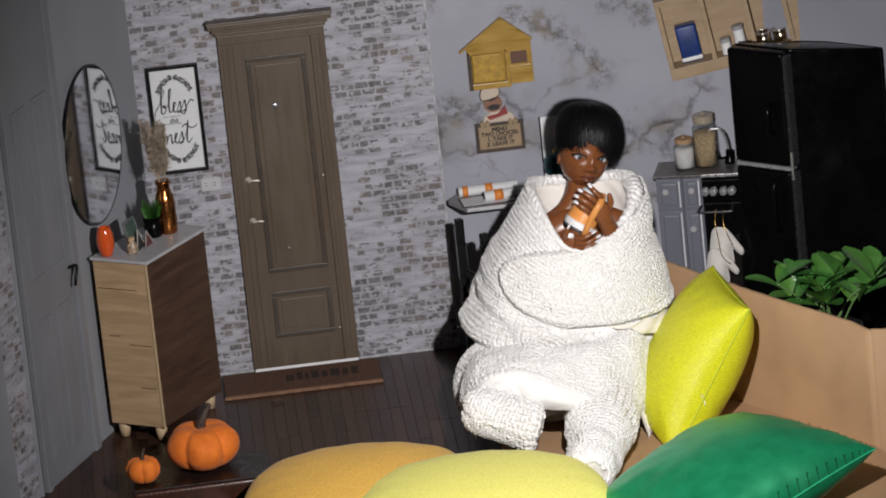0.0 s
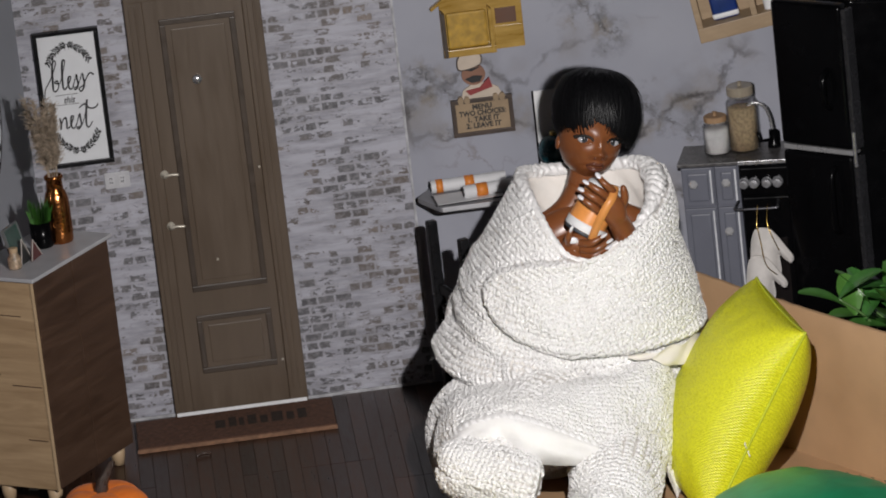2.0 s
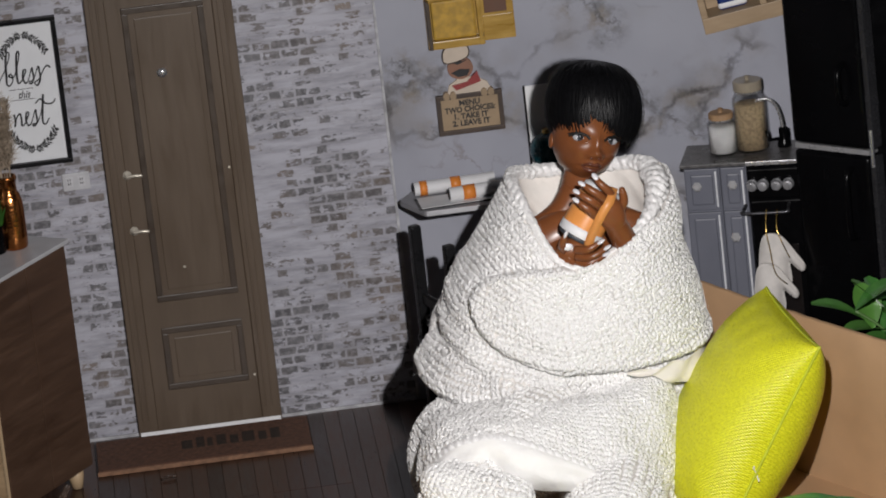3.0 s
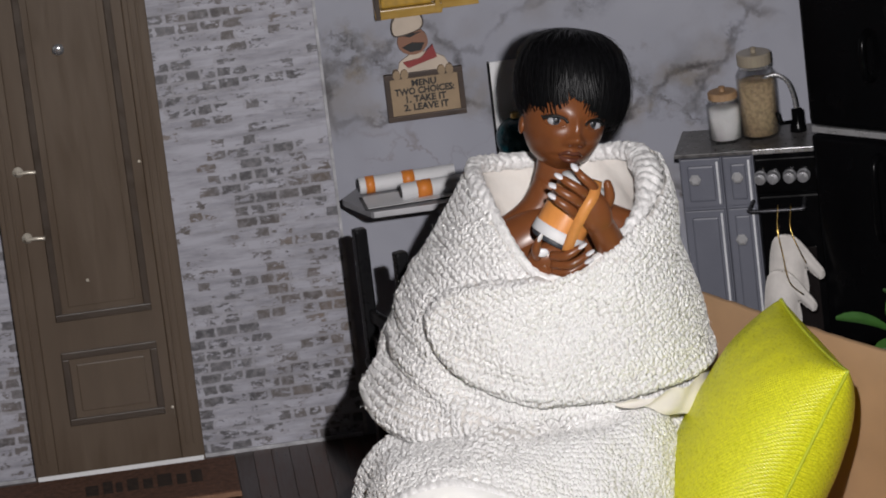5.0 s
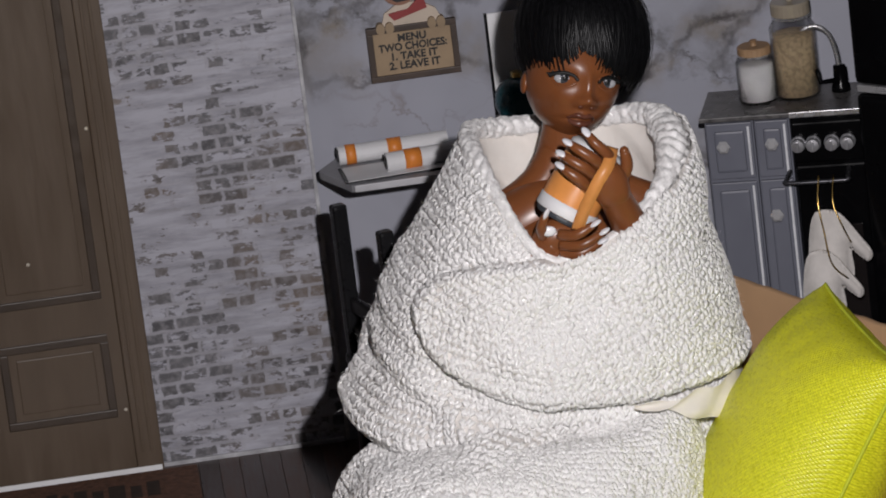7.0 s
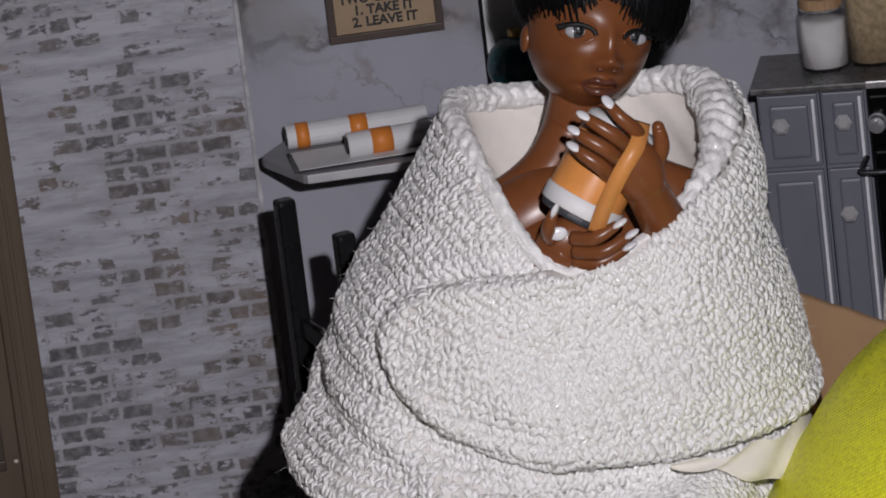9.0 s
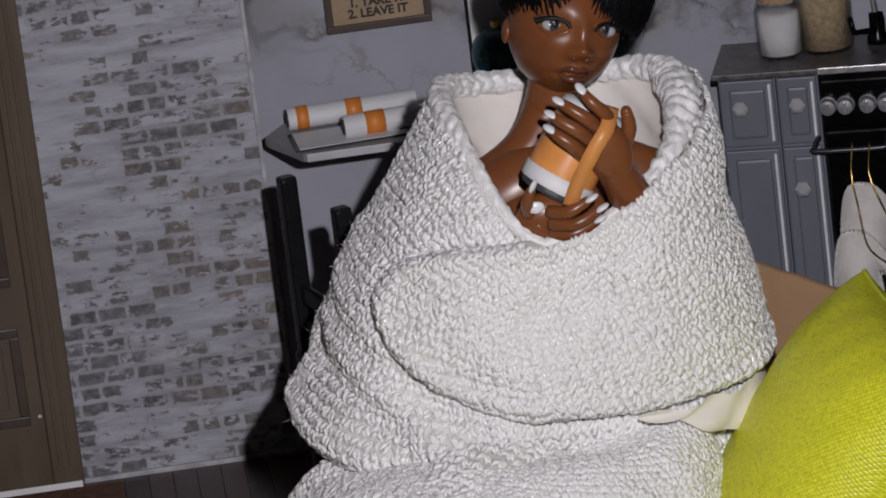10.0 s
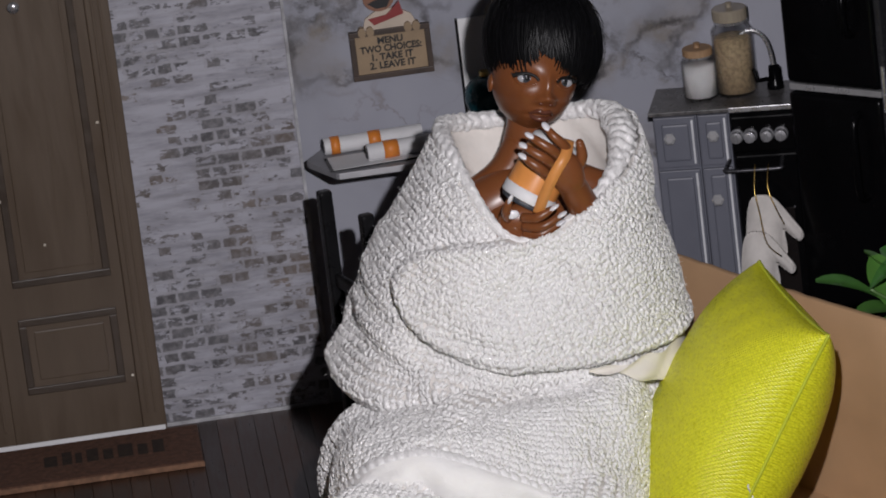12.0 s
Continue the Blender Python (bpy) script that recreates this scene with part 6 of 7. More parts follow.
def pumpkin(m, r, squash, label):
    p = thing("pumpkin", m, label, "pumpkin", "felt pumpkins")
    nu, nv, ribs = 96, 40, 5
    a = np.linspace(0, 2 * math.pi, nu, endpoint=False)[:, None]
    b = np.linspace(0, math.pi, nv)[None, :]
    groove = np.abs(np.sin(a * ribs / 2)) ** 0.45
    rad = r * (0.80 + 0.20 * groove) * (1 + 0.03 * np.sin(3 * a + 1) + 0.03 * (value_noise(a * 2.2 + 7, b * 2.6 + 0 * a, 31) - 0.5))
    dip = 1 - 0.20 * np.exp(-(b / 0.45) ** 2) - 0.06 * np.exp(-((b - math.pi) / 0.5) ** 2)
    G = np.stack([rad * np.sin(b) ** 0.85 * np.cos(a), rad * np.sin(b) ** 0.85 * np.sin(a), (np.cos(b) * dip + 0.94) * r * squash * (0.97 + 0.03 * groove)], 2)
    part("body", surface("body", G, True), M_PUMPKIN, p)
    for k in range(ribs):
        t = 2 * math.pi * k / ribs
        pts = []
        for bb in np.linspace(0.25, 2.6, 16):
            d = 1 - 0.20 * math.exp(-(bb / 0.45) ** 2) - 0.06 * math.exp(-((bb - math.pi) / 0.5) ** 2)
            rr = r * 0.805 * (1 + 0.03 * math.sin(3 * t + 1)) * math.sin(bb) ** 0.85
            pts.append((rr * math.cos(t), rr * math.sin(t), (math.cos(bb) * d + 0.94) * r * squash * 0.97))
        part("rib_cord", tube(pts, r * 0.012, 5), M_RIB, p)
    z = r * squash * 1.62
    part("stem", tube(spline([(0, 0, z), (0.03 * r, 0, z + 0.20 * r), (0.16 * r, 0.0, z + 0.42 * r), (0.34 * r, 0.03 * r, z + 0.64 * r)], 5), r * 0.125, 9, taper=list(np.linspace(1.35, 0.45, 16))), M_STEM, p, "dark brown bark stem", smooth=False)
    return p


n_pk = Nodes("orange_felt_pumpkin", 0.78)
n_pk.put("Base Color", n_pk.ramp(n_pk.noise(90, 5), (0.3, (0.60, 0.125, 0.008)), (0.7, (0.80, 0.20, 0.016))))
n_pk.put("Sheen Weight", 0.06)
n_pk.bump(n_pk.noise(1300, 3), 0.3, 0.0006)
M_PUMPKIN, M_RIB = n_pk.mat, plain("pumpkin_cord", (0.27, 0.065, 0.008), 0.7)
M_STEM = plain("bark_stem", (0.040, 0.022, 0.014), 0.3, vary=0.5, scale=300, bump=0.8)
pumpkin(pose(-0.062, -0.322, 0.0216, 0, 0, 20), 0.0360, 0.64, "orange felt pumpkin with a dark stem on the bench")
pumpkin(pose(-0.121, -0.346, 0.0216, 0, 0, 50), 0.0168, 0.80, "small orange felt pumpkin on the bench")

# ---- doormat, plant, scraps ----
mat_t = thing("doormat", pose(0.0, 0.0, 0.0), "brown coir doormat with dark worn lettering", "doormat")
n_m = Nodes("coir", 0.9)
n_m.put("Base Color", n_m.ramp(n_m.noise(260, 5), (0.3, (0.055, 0.024, 0.014)), (0.7, (0.135, 0.062, 0.036))))
n_m.bump(n_m.noise(800, 3), 0.8, 0.001)
part("coir_slab", box(-0.033, 0.125, -0.081, -0.016, 0.0002, 0.0042, 0.0012), n_m.mat, mat_t)
part("border", box(-0.0335, 0.1255, -0.0822, -0.0811, 0.0003, 0.0036, 0.0004), plain("mat_edge", (0.20, 0.105, 0.060), 0.8, vary=0.4, scale=200), mat_t, "paler front edge")
M_MAT_INK = plain("worn_dark_print", (0.030, 0.017, 0.011), 0.9, vary=0.5, scale=220)
for k, (x, wdt) in enumerate(((0.030, 0.008), (0.041, 0.006), (0.049, 0.004), (0.056, 0.007), (0.066, 0.006), (0.075, 0.009), (0.087, 0.006), (0.096, 0.007))):
    part("letter_bar", box(x, x + wdt, -0.056, -0.038 + 0.004 * (k % 2), 0.0042, 0.0045), M_MAT_INK, mat_t)

plant = thing("potted_plant", pose(0.548, -0.300, 0.0), "glossy green leafy plant in a dark pot behind the sofa", "plant")
part("pot", turned([(0, 0), (0.026, 0), (0.033, 0.075), (0.035, 0.078), (0.031, 0.079), (0.029, 0.066), (0, 0.066)], 26), M_BLACK, plant, smooth=True)
n_leaf = Nodes("glossy_leaf", 0.28)
n_leaf.put("Base Color", n_leaf.mix(n_leaf.math("MULTIPLY", n_leaf.random(), 0.75), n_leaf.ramp(n_leaf.noise(120, 3), (0.3, (0.026, 0.105, 0.022)), (0.7, (0.060, 0.19, 0.04))), (0.085, 0.20, 0.035)))
n_leaf.put("Coat Weight", 0.2)


def leaf_mesh(length, width):
    n, pts, faces = 9, [], []
    for i in range(n):
        s = i / (n - 1)
        wd = width * (math.sin(math.pi * min(1.0, s * 0.92 + 0.03)) ** 0.75) * (0.55 + 0.45 * s)
        y = -0.22 * length * s * s
        for sx in (-1, -0.5, 0, 0.5, 1):
            pts.append((sx * wd, y + abs(sx) * wd * 0.28, s * length))
    for i in range(n - 1):
        for j in range(4):
            a = i * 5 + j
            faces.append((a, a + 1, a + 6, a + 5))
    return mesh_of("leaf", pts, faces)


LEAVES = [leaf_mesh(0.038, 0.0145), leaf_mesh(0.044, 0.0165), leaf_mesh(0.032, 0.0130)]
for me in LEAVES:
    me.materials.append(n_leaf.mat)
rnd = random.Random(17)
M_STALK = plain("green_stalk", (0.10, 0.19, 0.06), 0.5)
for k in range(10):
    base = Vector((rnd.uniform(-0.010, 0.010), rnd.uniform(-0.010, 0.010), 0.066))
    tip = Vector((rnd.uniform(-0.075, 0.055), rnd.uniform(-0.035, 0.030), rnd.uniform(0.100, 0.136)))
    stalk = part("stalk", tube(spline([base, (base + tip) / 2 + Vector((0, 0, 0.012)), tip], 5), 0.0010, 6), M_STALK, plant, smooth=True)
    for j in range(4):
        s = 1.0 - 0.13 * j
        at = base.lerp(tip, s) + Vector((0, 0, 0.010 * (1 - s)))
        lf = part("leaf", LEAVES[rnd.randrange(3)], None, stalk)
        lf.matrix_basis = Matrix.Translation(at) @ Matrix.Rotation(rnd.uniform(0, 6.283), 4, "Z") @ Matrix.Rotation(rnd.uniform(0.2, 1.1), 4, "X")

scrap = thing("paper_scrap", pose(-0.121, -0.132, 0.0004, 0, 0, -25), "tiny white paper scrap on the floor", "scrap")
part("paper", box(0, 0.008, 0, 0.0025, 0.0002, 0.0010, 0.0002), M_WHITE, scrap)
twig = thing("twig", pose(0.012, -0.108, 0.0004, 0, 0, 18), "short dark twig lying on the floor", "twig")
part("stick", tube([(0, 0, 0.0014), (0.006, 0.001, 0.0018), (0.012, 0.0, 0.0014)], 0.0011, 6), M_STEM, twig)

tagged(part("wall_left_brick", box(0.325, 0.365, -0.008, 0.0012, 0.0, TOP), M_BRICK, at=side_wall_frame), "strip of brick printed paper beside the grey door", "wall", kind="structure")
tagged(part("trim", box(0.3205, 0.3248, -0.004, 0.0040, 0.0, TOP, 0.0006), M_GREY_WALL, at=side_wall_frame), "pale grey corner trim beside the grey door", "trim", kind="structure")

# ---- the table that carries the set ----
M_DARK = plain("dark_table_paint", (0.05, 0.045, 0.042), 0.7)
tagged(part("ground", box(-0.82, 1.22, -1.12, 0.08, -0.06, -0.0202, 0.004), M_DARK), "dark table top that carries the doll room", "table", kind="structure")

# ---- floor planks ----
plank_meshes = []
for k, ln in enumerate((0.16, 0.21, 0.26)):
    me = bpy.data.meshes.new("plank")
    b = box(-0.00569, 0.00569, -ln / 2, ln / 2, -0.0006, 0.0, 0.0003, seg=1)
    b.to_mesh(me)
    b.free()
    me.materials.append(M_PLANK)
    plank_meshes.append((ln, me))
rnd = random.Random(29)
for c in range(46):
    x = -0.245 + c * 0.0114
    y = -0.002 - rnd.uniform(0, 0.05)
    first = True
    while y > -0.62:
        ln, me = plank_meshes[rnd.randrange(3)]
        if first:
            y = -0.001
            first = False
        p = part("plank", me, None, floor)
        p.location = (x, y - ln / 2, 0.0)
        y -= ln + 0.0004


# ---- the doll: one plain mesh ----
n_sk = Nodes("brown_vinyl", 0.31)
n_sk.put("Base Color", n_sk.ramp(n_sk.noise(60, 3), (0.3, (0.168, 0.056, 0.0195)), (0.7, (0.208, 0.071, 0.0250))))
n_sk.put("Specular IOR Level", 0.42)
n_sk.put("Subsurface Weight", 0.08)
n_sk.put("Subsurface Radius", (0.004, 0.002, 0.001))
n_h = Nodes("black_hair", 0.42)
n_h.put("Base Color", n_h.ramp(n_h.noise(500, 3), (0.3, (0.0018, 0.0018, 0.002)), (0.7, (0.005, 0.005, 0.006))))
n_h.put("Specular IOR Level", 0.17)
DOLL_MATS = [n_sk.mat, n_h.mat, plain("eye_white", (0.42, 0.42, 0.44), 0.25), plain("eye_grey", (0.045, 0.050, 0.062), 0.30), plain("lip_brown", (0.115, 0.040, 0.024), 0.25), plain("white_nail", (0.78, 0.77, 0.80), 0.22), plain("lash_black", (0.006, 0.006, 0.006), 0.5)]
SKIN, HAIR, EYE, IRIS, LIP, NAIL, LASH = range(7)
doll_bm = bmesh.new()


def add(own, slot, m=None, smooth=True):
    if m is not None:
        own.transform(m)
    for f in own.faces:
        f.material_index, f.smooth = slot, smooth
    joined(doll_bm, own)


def ball_bm(rx, ry, rz, nu=32, nv=20, at=(0, 0, 0), shape=None):
    own = bmesh.new()
    rows = []
    for j in range(nv + 1):
        p = math.pi * j / nv
        row = []
        for i in range(nu if 0 < j < nv else 1):
            a = 2 * math.pi * i / nu
            v = Vector((math.sin(p) * math.sin(a), -math.sin(p) * math.cos(a), math.cos(p)))
            v = Vector((v.x * rx, v.y * ry, v.z * rz))
            row.append(own.verts.new((shape(v) if shape else v) + Vector(at)))
        rows.append(row)
    for a, b in zip(rows, rows[1:]):
        for i in range(nu):
            q = list(dict.fromkeys((a[i % len(a)], b[i % len(b)], b[(i + 1) % len(b)], a[(i + 1) % len(a)])))
            if len(q) > 2:
                own.faces.new(q)
    bmesh.ops.recalc_face_normals(own, faces=own.faces[:])
    return own


def bell(x, s):
    return math.exp(-(x / s) ** 2)


def face_shape(v):
    lowness = max(0.0, -v.z / 0.036)
    x = v.x * (1 - 0.30 * lowness ** 1.6)
    y = v.y * (1 - 0.14 * lowness ** 2)
    z = v.z if v.z > -0.022 else -0.022 + (v.z + 0.022) * 0.66
    if y < 0:
        f = 0.0
        f += 0.0030 * bell(x, 0.0026) * bell(z + 0.004, 0.0075)                      # bridge of the nose
        f += 0.0066 * bell(x, 0.0042) * bell(z + 0.0128, 0.0040)                     # tip
        f += 0.0030 * (bell(x - 0.0046, 0.0022) + bell(x + 0.0046, 0.0022)) * bell(z + 0.0138, 0.0026)
        f += 0.0032 * bell(x, 0.0082) * bell(z + 0.0205, 0.0021) + 0.0036 * bell(x, 0.0072) * bell(z + 0.0256, 0.0024)
        f -= 0.0016 * bell(x, 0.0090) * bell(z + 0.0230, 0.0010)
        f -= 0.0024 * (bell(x - 0.0115, 0.0062) + bell(x + 0.0115, 0.0062)) * bell(z - 0.0005, 0.0046)
        f += 0.0016 * (bell(x - 0.0145, 0.006) + bell(x + 0.0145, 0.006)) * bell(z + 0.0115, 0.006)
        f += 0.0022 * bell(x, 0.007) * bell(z + 0.0325, 0.0045)
        y -= f
    return Vector((x, y, z))


HEAD = Matrix.Translation((0.3323, -0.2640, 0.2658)) @ Matrix.Rotation(radians(13), 4, "Z") @ Matrix.Rotation(radians(-13), 4, "X") @ Matrix.Rotation(radians(17), 4, "Y") @ Matrix.Diagonal((0.945, 1.00, 0.86, 1))
skull = ball_bm(0.0248, 0.0275, 0.0372, 96, 72, shape=face_shape)
for f in skull.faces:
    c = f.calc_center_median()
    f.material_index = SKIN
    f.smooth = True
skull.transform(HEAD)
joined(doll_bm, skull)


def on_face(x, z, out=0.0):
    """A point on the face's front at x, z."""
    k = 1 - (x / 0.0248) ** 2 - (z / 0.0372) ** 2
    p = face_shape(Vector((x, -0.0275 * math.sqrt(max(k, 0.02)), z)))
    return Vector((x, p.y - out, z))


for sx in (-1, 1):
    cx, cz = 0.0115 * sx, -0.0005
    c = on_face(cx, cz, -0.0012)
    add(ball_bm(0.0054, 0.0027, 0.0034, 28, 18, at=c), EYE, HEAD)
    ic = c + Vector((-0.0003, -0.0011, 0.0003))
    add(ball_bm(0.0031, 0.0019, 0.0035, 22, 14, at=ic), IRIS, HEAD)
    add(ball_bm(0.0017, 0.0013, 0.0019, 16, 10, at=ic + Vector((0, -0.0011, 0))), LASH, HEAD)
    # the eye's glint, put in as a tiny white ball
    add(ball_bm(0.0005, 0.0004, 0.0006, 8, 6, at=ic + Vector((-0.0008, -0.0020, 0.0010))), EYE, HEAD)
    lid = [on_face(cx + sx * d, cz + h, 0.0007) for d, h in ((-0.0058, -0.0008), (-0.0040, 0.0018), (0.0, 0.0032), (0.0040, 0.0026), (0.0074, 0.0012))]
    add(tube([p + Vector((0, 0.0006, 0.0014)) for p in spline(lid, 5)], 0.0011, 8), SKIN, HEAD)
    add(tube([p + Vector((0, -0.0004, 0)) for p in spline(lid, 5)], 0.0015, 6, taper=list(np.linspace(0.6, 1.2, 21))), LASH, HEAD)
    low = [on_face(cx + sx * d, cz + h, 0.0004) for d, h in ((-0.0054, -0.0016), (-0.002, -0.0036), (0.003, -0.0033), (0.0062, -0.0002))]
    add(tube([p + Vector((0, 0.0007, -0.0006)) for p in spline(low, 5)], 0.0008, 6), SKIN, HEAD)
    for d, h, dx, dz in ((0.001, 0.0030, 0.0005, 0.0020), (0.003, 0.0027, 0.0011, 0.0021), (0.005, 0.0020, 0.0019, 0.0018), (0.0066, 0.0012, 0.0028, 0.0012)):
        q = on_face(cx + sx * d, cz + h, 0.0009)
        add(tube([q, q + Vector((sx * dx, -0.0014, dz))], 0.0004, 4), LASH, HEAD)
    add(ball_bm(0.0018, 0.0036, 0.0060, 14, 10, at=(0.0243 * sx, 0.005, -0.005)), SKIN, HEAD)
    add(ball_bm(0.0014, 0.0010, 0.0010, 10, 8, at=on_face(0.0030 * sx, -0.0158, 0.0)), LIP, HEAD)

for pts, rr in ((((-0.0072, -0.0224), (-0.0036, -0.0206), (0.0, -0.0211), (0.0036, -0.0206), (0.0072, -0.0224)), 0.0017), (((-0.0064, -0.0232), (-0.0034, -0.0250), (0.0, -0.0254), (0.0034, -0.0250), (0.0064, -0.0232)), 0.0022)):
    line = spline([on_face(x, z, -0.0006) for x, z in pts], 5)
    add(tube(line, rr, 10, taper=[0.35 + 0.65 * math.sin(math.pi * k / (len(line) - 1)) for k in range(len(line))]), LIP, HEAD)

# short black bob with a heavy fringe
HC = Vector((0.0054, 0.0040, 0.0252))
HR = Vector((0.0306, 0.0350, 0.0355))
REACH_AT = [-3.142, -1.60, -1.05, -0.80, -0.62, -0.45, -0.15, 0.15, 0.50, 0.90, 1.40, 3.142]
REACH = [2.46, 2.46, 2.46, 2.08, 1.78, 1.74, 1.90, 2.10, 2.24, 2.32, 2.38, 2.42]


def hair_limit(az):
    """Polar reach of the hair by azimuth: 0 at the face, pi at the nape."""
    return float(np.interp((az + math.pi) % (2 * math.pi) - math.pi, REACH_AT, REACH))


def hair_point(az, pol, out=0.0):
    s = math.sin(pol) ** (0.92 if pol < math.pi / 2 else 0.72 - 0.16 * math.sin(az))
    puff = 1 + 0.035 * math.sin(az * 3 + 0.8) * s
    out += 0.0030 * max(0.0, -math.sin(az)) ** 2 * bell(pol - 0.95, 0.50) + 0.0020 * max(0.0, math.sin(az)) ** 2 * bell(pol - 1.75, 0.55)
    return HC + Vector((math.sin(az) * s * (HR.x + out) * puff, -math.cos(az) * s * (HR.y + out), math.cos(pol) * (HR.z + out)))


cap = bmesh.new()
rows = []
for i in range(80):
    az = 2 * math.pi * i / 80
    rows.append([cap.verts.new(hair_point(az, hair_limit(az) * 0.97 * j / 22, -0.0016)) for j in range(23)])
for i in range(80):
    for j in range(22):
        cap.faces.new((rows[i][j], rows[i][j + 1], rows[(i + 1) % 80][j + 1], rows[(i + 1) % 80][j]))
bmesh.ops.remove_doubles(cap, verts=cap.verts[:], dist=0.00001)
bmesh.ops.recalc_face_normals(cap, faces=cap.faces[:])
add(cap, HAIR, HEAD)
rnd = random.Random(77)
locks = bmesh.new()
for k in range(2300):
    az = rnd.uniform(0, 2 * math.pi)
    lim = hair_limit(az) * (rnd.uniform(0.95, 1.02) if math.cos(az) > 0.4 else rnd.uniform(0.89, 1.02)) * (1 + 0.03 * math.sin(az * 13))
    start = rnd.uniform(0.0, 0.75)
    out = rnd.uniform(-0.0010, 0.0020)
    stray = rnd.uniform(0.001, 0.0050) if rnd.random() < 0.12 + 0.20 * abs(math.sin(az)) else 0.0
    if k < 320:
        lim, start, stray = rnd.uniform(0.7, 1.5), rnd.uniform(0.0, 0.4), rnd.uniform(0.0010, 0.0042)
    sweep = rnd.uniform(-0.12, 0.34)
    wd = rnd.uniform(0.0004, 0.0010)
    prev = None
    for j in range(8):
        s = j / 7
        pol = start + (lim - start) * s
        aa = az + sweep * s * s
        c = hair_point(aa, pol, out + 0.0010 * math.sin(s * 3.0) + stray * s * s)
        w2 = wd * (1 - 0.6 * s ** 4)
        t = Vector((math.cos(aa), math.sin(aa), 0)) * w2
        nrm = (c - HC).normalized() * w2 * 0.35
        row = [locks.verts.new(c - t), locks.verts.new(c + nrm), locks.verts.new(c + t)]
        if prev:
            locks.faces.new((prev[0], prev[1], row[1], row[0])), locks.faces.new((prev[1], prev[2], row[2], row[1]))
        prev = row
add(locks, HAIR, HEAD)

# neck, shoulders, arms
add(tube(spline([(0.331, -0.262, 0.262), (0.326, -0.264, 0.240), (0.319, -0.264, 0.220), (0.315, -0.262, 0.200)], 5), 0.0125, 22, taper=[0.95] * 5 + [0.92] * 5 + [1.0] * 5 + [1.35]), SKIN)
add(tube(spline([(0.322, -0.266, 0.231), (0.312, -0.268, 0.217), (0.297, -0.270, 0.207), (0.278, -0.268, 0.199)], 5), 0.0105, 18, taper=[1.0] * 16), SKIN)
add(tube(spline([(0.330, -0.264, 0.226), (0.342, -0.268, 0.211), (0.358, -0.270, 0.201), (0.372, -0.266, 0.194)], 5), 0.0105, 18, taper=[1.0] * 16), SKIN)
add(ball_bm(0.050, 0.032, 0.030, 40, 24, at=(0.322, -0.262, 0.186)), SKIN)
add(ball_bm(0.034, 0.016, 0.019, 32, 18), SKIN, Matrix.Translation((0.300, -0.276, 0.198)) @ Matrix.Rotation(radians(-26), 4, "Y"))
add(ball_bm(0.036, 0.026, 0.022, 32, 18, at=(0.318, -0.281, 0.186)), SKIN)
add(tube(spline([(0.362, -0.270, 0.190), (0.366, -0.295, 0.188), (0.352, -0.318, 0.194), (0.345, -0.327, 0.212), (0.339, -0.333, 0.228)], 5), 0.0088, 16, taper=list(np.linspace(1.35, 0.86, 21))), SKIN)


def finger(points, r, nail=True):
    pts = spline(points, 5)
    n = len(pts)
    add(tube(pts, r, 12, taper=[1.05 - 0.35 * (k / (n - 1)) ** 2 for k in range(n)]), SKIN)
    tip, before = Vector(pts[-1]), Vector(pts[-3])
    d = (tip - before).normalized()
    add(ball_bm(r * 0.72, r * 0.72, r * 0.72, 12, 8, at=tip), SKIN)
    if nail:
        q = d.to_track_quat("Z", "Y").to_matrix().to_4x4()
        add(ball_bm(r * 0.76, r * 0.42, r * 1.12, 14, 10), NAIL, Matrix.Translation(tip + d * r * 0.75 + Vector((0, -r * 0.55, r * 0.2))) @ q)


# upper palm, laid over the cup from one side
add(ball_bm(0.0098, 0.0072, 0.0150, 24, 16), SKIN, Matrix.Translation((0.3375, -0.3345, 0.2328)) @ Matrix.Rotation(radians(-22), 4, "Y"))
for pts in (((0.3400, -0.338, 0.2438), (0.3380, -0.343, 0.2498), (0.3330, -0.3435, 0.2558), (0.3305, -0.341, 0.2593)),
            ((0.3350, -0.339, 0.2428), (0.3310, -0.345, 0.2488), (0.3250, -0.3445, 0.2538), (0.3215, -0.342, 0.2563)),
            ((0.3310, -0.340, 0.2388), (0.3265, -0.3455, 0.2448), (0.3205, -0.3445, 0.2493), (0.3175, -0.342, 0.2513)),
            ((0.3285, -0.338, 0.2318), (0.3240, -0.3435, 0.2383), (0.3190, -0.343, 0.2428), (0.3165, -0.341, 0.2448))):
    finger(pts, 0.0029)
finger(((0.3440, -0.329, 0.2298), (0.3480, -0.332, 0.2388), (0.3475, -0.333, 0.2468)), 0.0033, False)
# lower palm, under the cup
add(ball_bm(0.0130, 0.0075, 0.0095, 24, 16), SKIN, Matrix.Translation((0.3100, -0.3270, 0.2060)) @ Matrix.Rotation(radians(-20), 4, "Y"))
for pts in (((0.3040, -0.331, 0.2090), (0.3030, -0.336, 0.2150), (0.3050, -0.338, 0.2205)),
            ((0.3120, -0.333, 0.2090), (0.3190, -0.340, 0.2100), (0.3270, -0.340, 0.2135)),
            ((0.3120, -0.333, 0.2040), (0.3210, -0.340, 0.2045), (0.3310, -0.339, 0.2085)),
            ((0.3120, -0.332, 0.1995), (0.3200, -0.337, 0.1995), (0.3300, -0.336, 0.2030))):
    finger(pts, 0.0028)
add(ball_bm(0.0036, 0.0012, 0.0026, 12, 8, at=(0.3065, -0.3360, 0.2125)), NAIL)
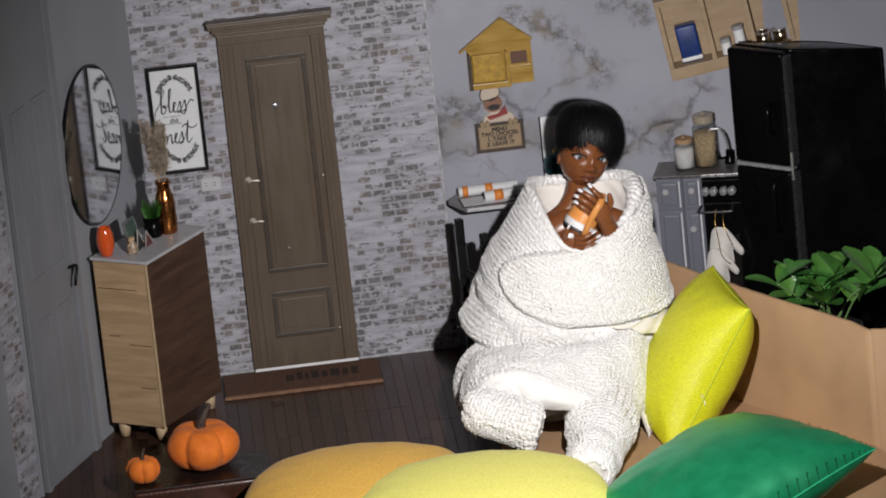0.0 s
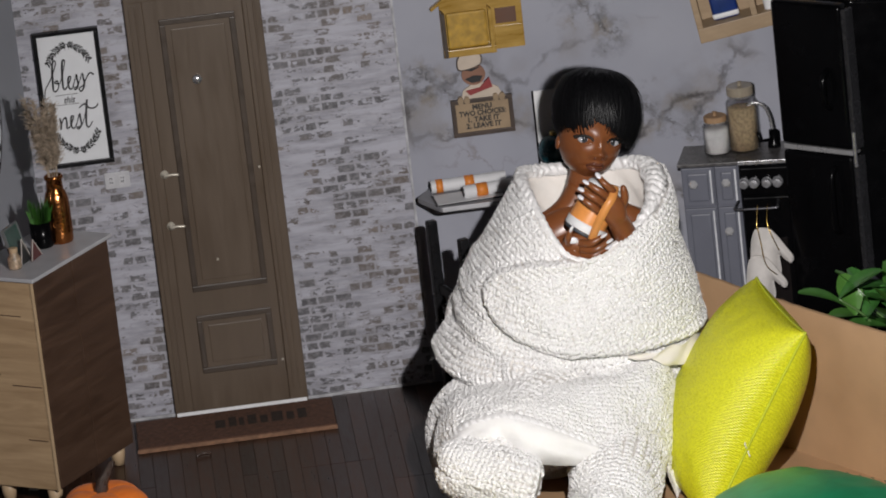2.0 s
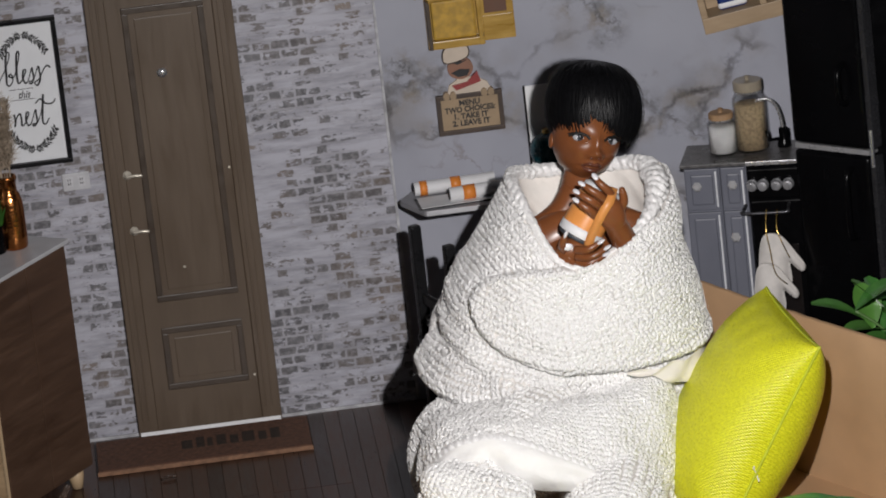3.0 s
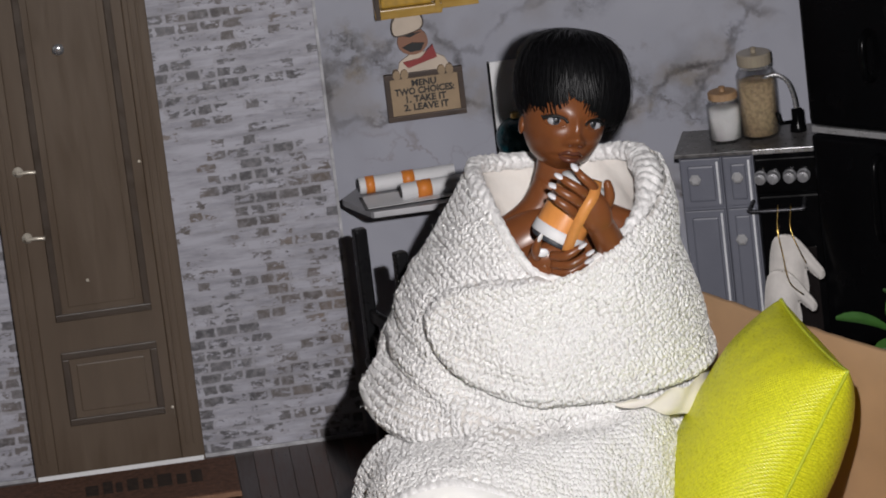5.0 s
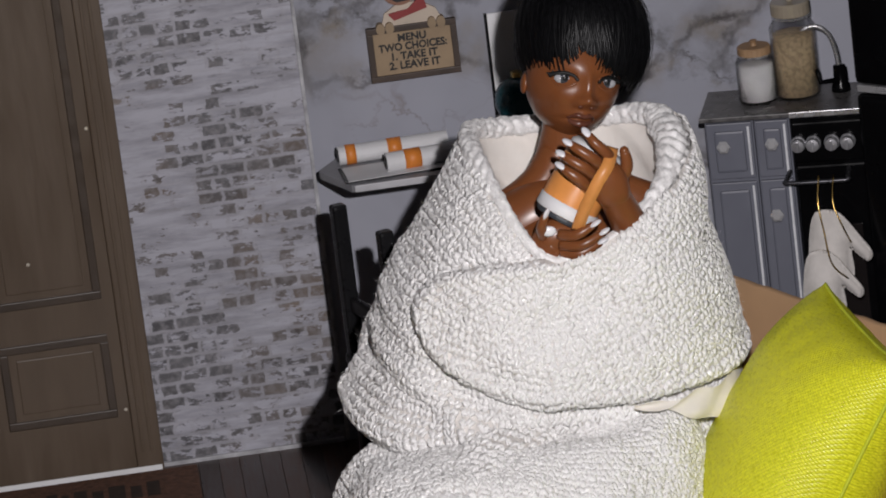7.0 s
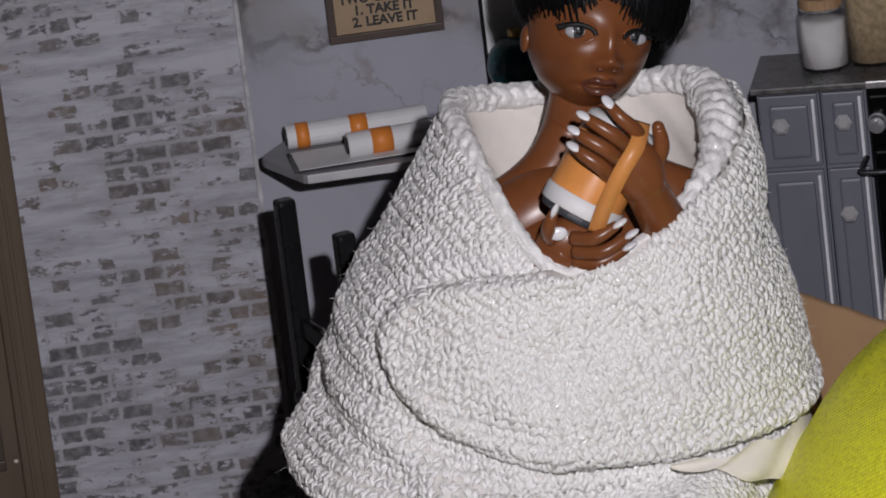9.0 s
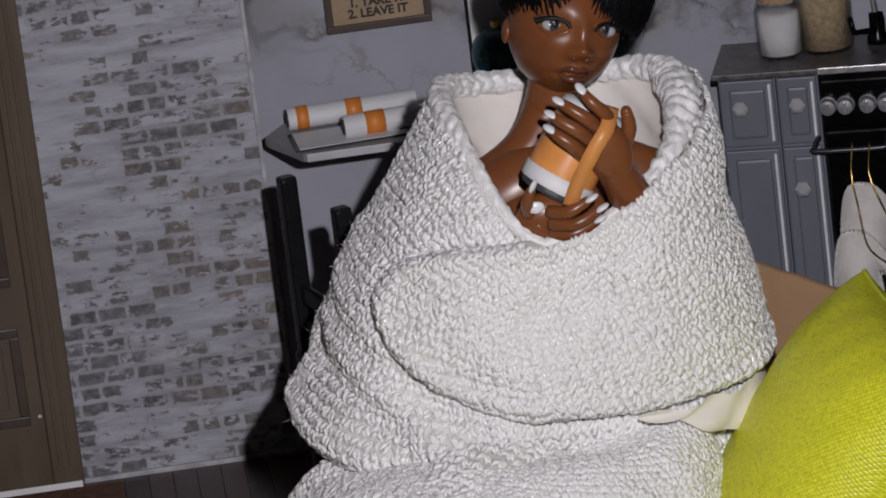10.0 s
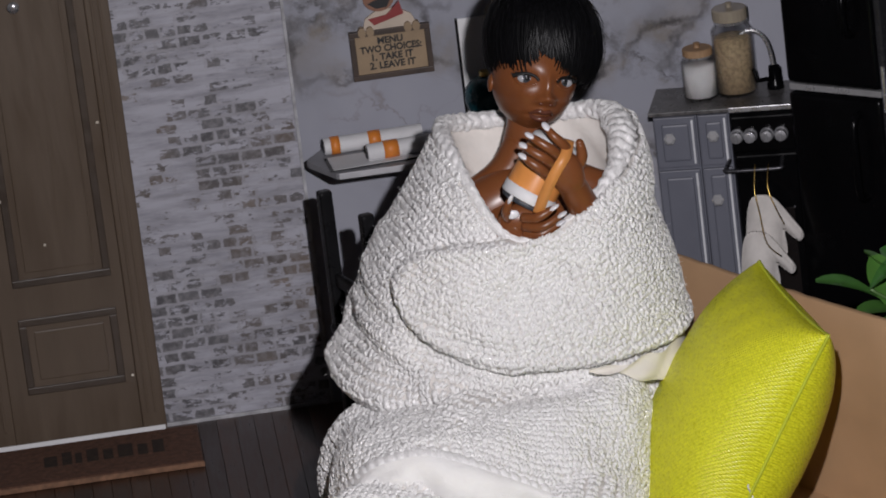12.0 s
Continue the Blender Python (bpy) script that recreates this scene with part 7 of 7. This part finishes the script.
add(tube(spline([(0.310, -0.327, 0.204), (0.300, -0.322, 0.196), (0.288, -0.300, 0.186)], 5), 0.0080, 14), SKIN)
bmesh.ops.recalc_face_normals(doll_bm, faces=doll_bm.faces[:])
me = bpy.data.meshes.new("doll")
doll_bm.to_mesh(me)
doll_bm.free()
for m in DOLL_MATS:
    me.materials.append(m)
tagged(new("doll", me), "brown vinyl fashion doll with short black hair, sitting wrapped up", "doll")

# ---- the cup held at the mouth ----
cup_lo, cup_hi = Vector((0.3150, -0.3220, 0.2140)), Vector((0.3370, -0.3180, 0.2455))
axis_q = (cup_hi - cup_lo).to_track_quat("Z", "Y").to_matrix().to_4x4()
CL = (cup_hi - cup_lo).length
cup = thing("cup", Matrix.Translation(cup_lo) @ axis_q, "orange travel cup with white bands and an orange strap", "cup")
M_CUP = plain("orange_cup", (0.78, 0.31, 0.080), 0.35, vary=0.12, scale=60)
part("base", turned([(0.0, -0.0012), (0.0135, -0.0012), (0.0142, 0.0), (0.0142, 0.0018), (0.0, 0.0018)], 32), plain("dark_base", (0.05, 0.055, 0.065), 0.4), cup, "dark grey base")
part("lower_band", turned([(0.0150, 0.0016), (0.0153, 0.0020), (0.0153, 0.0078), (0.0149, 0.0080)], 36), M_WHITE, cup, "white band", smooth=True)
part("body", turned([(0.0, 0.0015), (0.0146, 0.0015), (0.0148, 0.006), (0.0142, CL - 0.006), (0.0134, CL - 0.002), (0.0, CL - 0.002)], 36), M_CUP, cup, smooth=True)
part("upper_band", turned([(0.0140, CL - 0.0062), (0.0144, CL - 0.0056), (0.0138, CL - 0.0010), (0.0118, CL + 0.0004), (0.0, CL + 0.0004)], 36), M_WHITE, cup, "white lid", smooth=True)
strap_pts = [Vector(p) for p in spline([(0.3200, -0.3385, 0.2120), (0.3240, -0.3455, 0.2240), (0.3310, -0.3500, 0.2375), (0.3375, -0.3480, 0.2455), (0.3415, -0.3370, 0.2505)], 6)]
strap_bm = bmesh.new()
prev = None
for k, p in enumerate(strap_pts):
    d = (strap_pts[min(k + 1, len(strap_pts) - 1)] - strap_pts[max(k - 1, 0)]).normalized()
    side = d.cross(Vector((0, -1, 0.3))).normalized() * 0.0030
    nrm = side.cross(d).normalized() * 0.0005
    row = [strap_bm.verts.new(p + a * side + b * nrm) for a, b in ((-1, -1), (1, -1), (1, 1), (-1, 1))]
    if prev:
        for j in range(4):
            strap_bm.faces.new((prev[j], prev[(j + 1) % 4], row[(j + 1) % 4], row[j]))
    else:
        strap_bm.faces.new(row[::-1])
    prev = row
strap_bm.faces.new(prev)
bmesh.ops.recalc_face_normals(strap_bm, faces=strap_bm.faces[:])
strap_bm.transform(cup.matrix_basis.inverted())
part("strap", strap_bm, plain("orange_strap", (0.68, 0.28, 0.075), 0.45), cup, "flat orange strap", smooth=True)
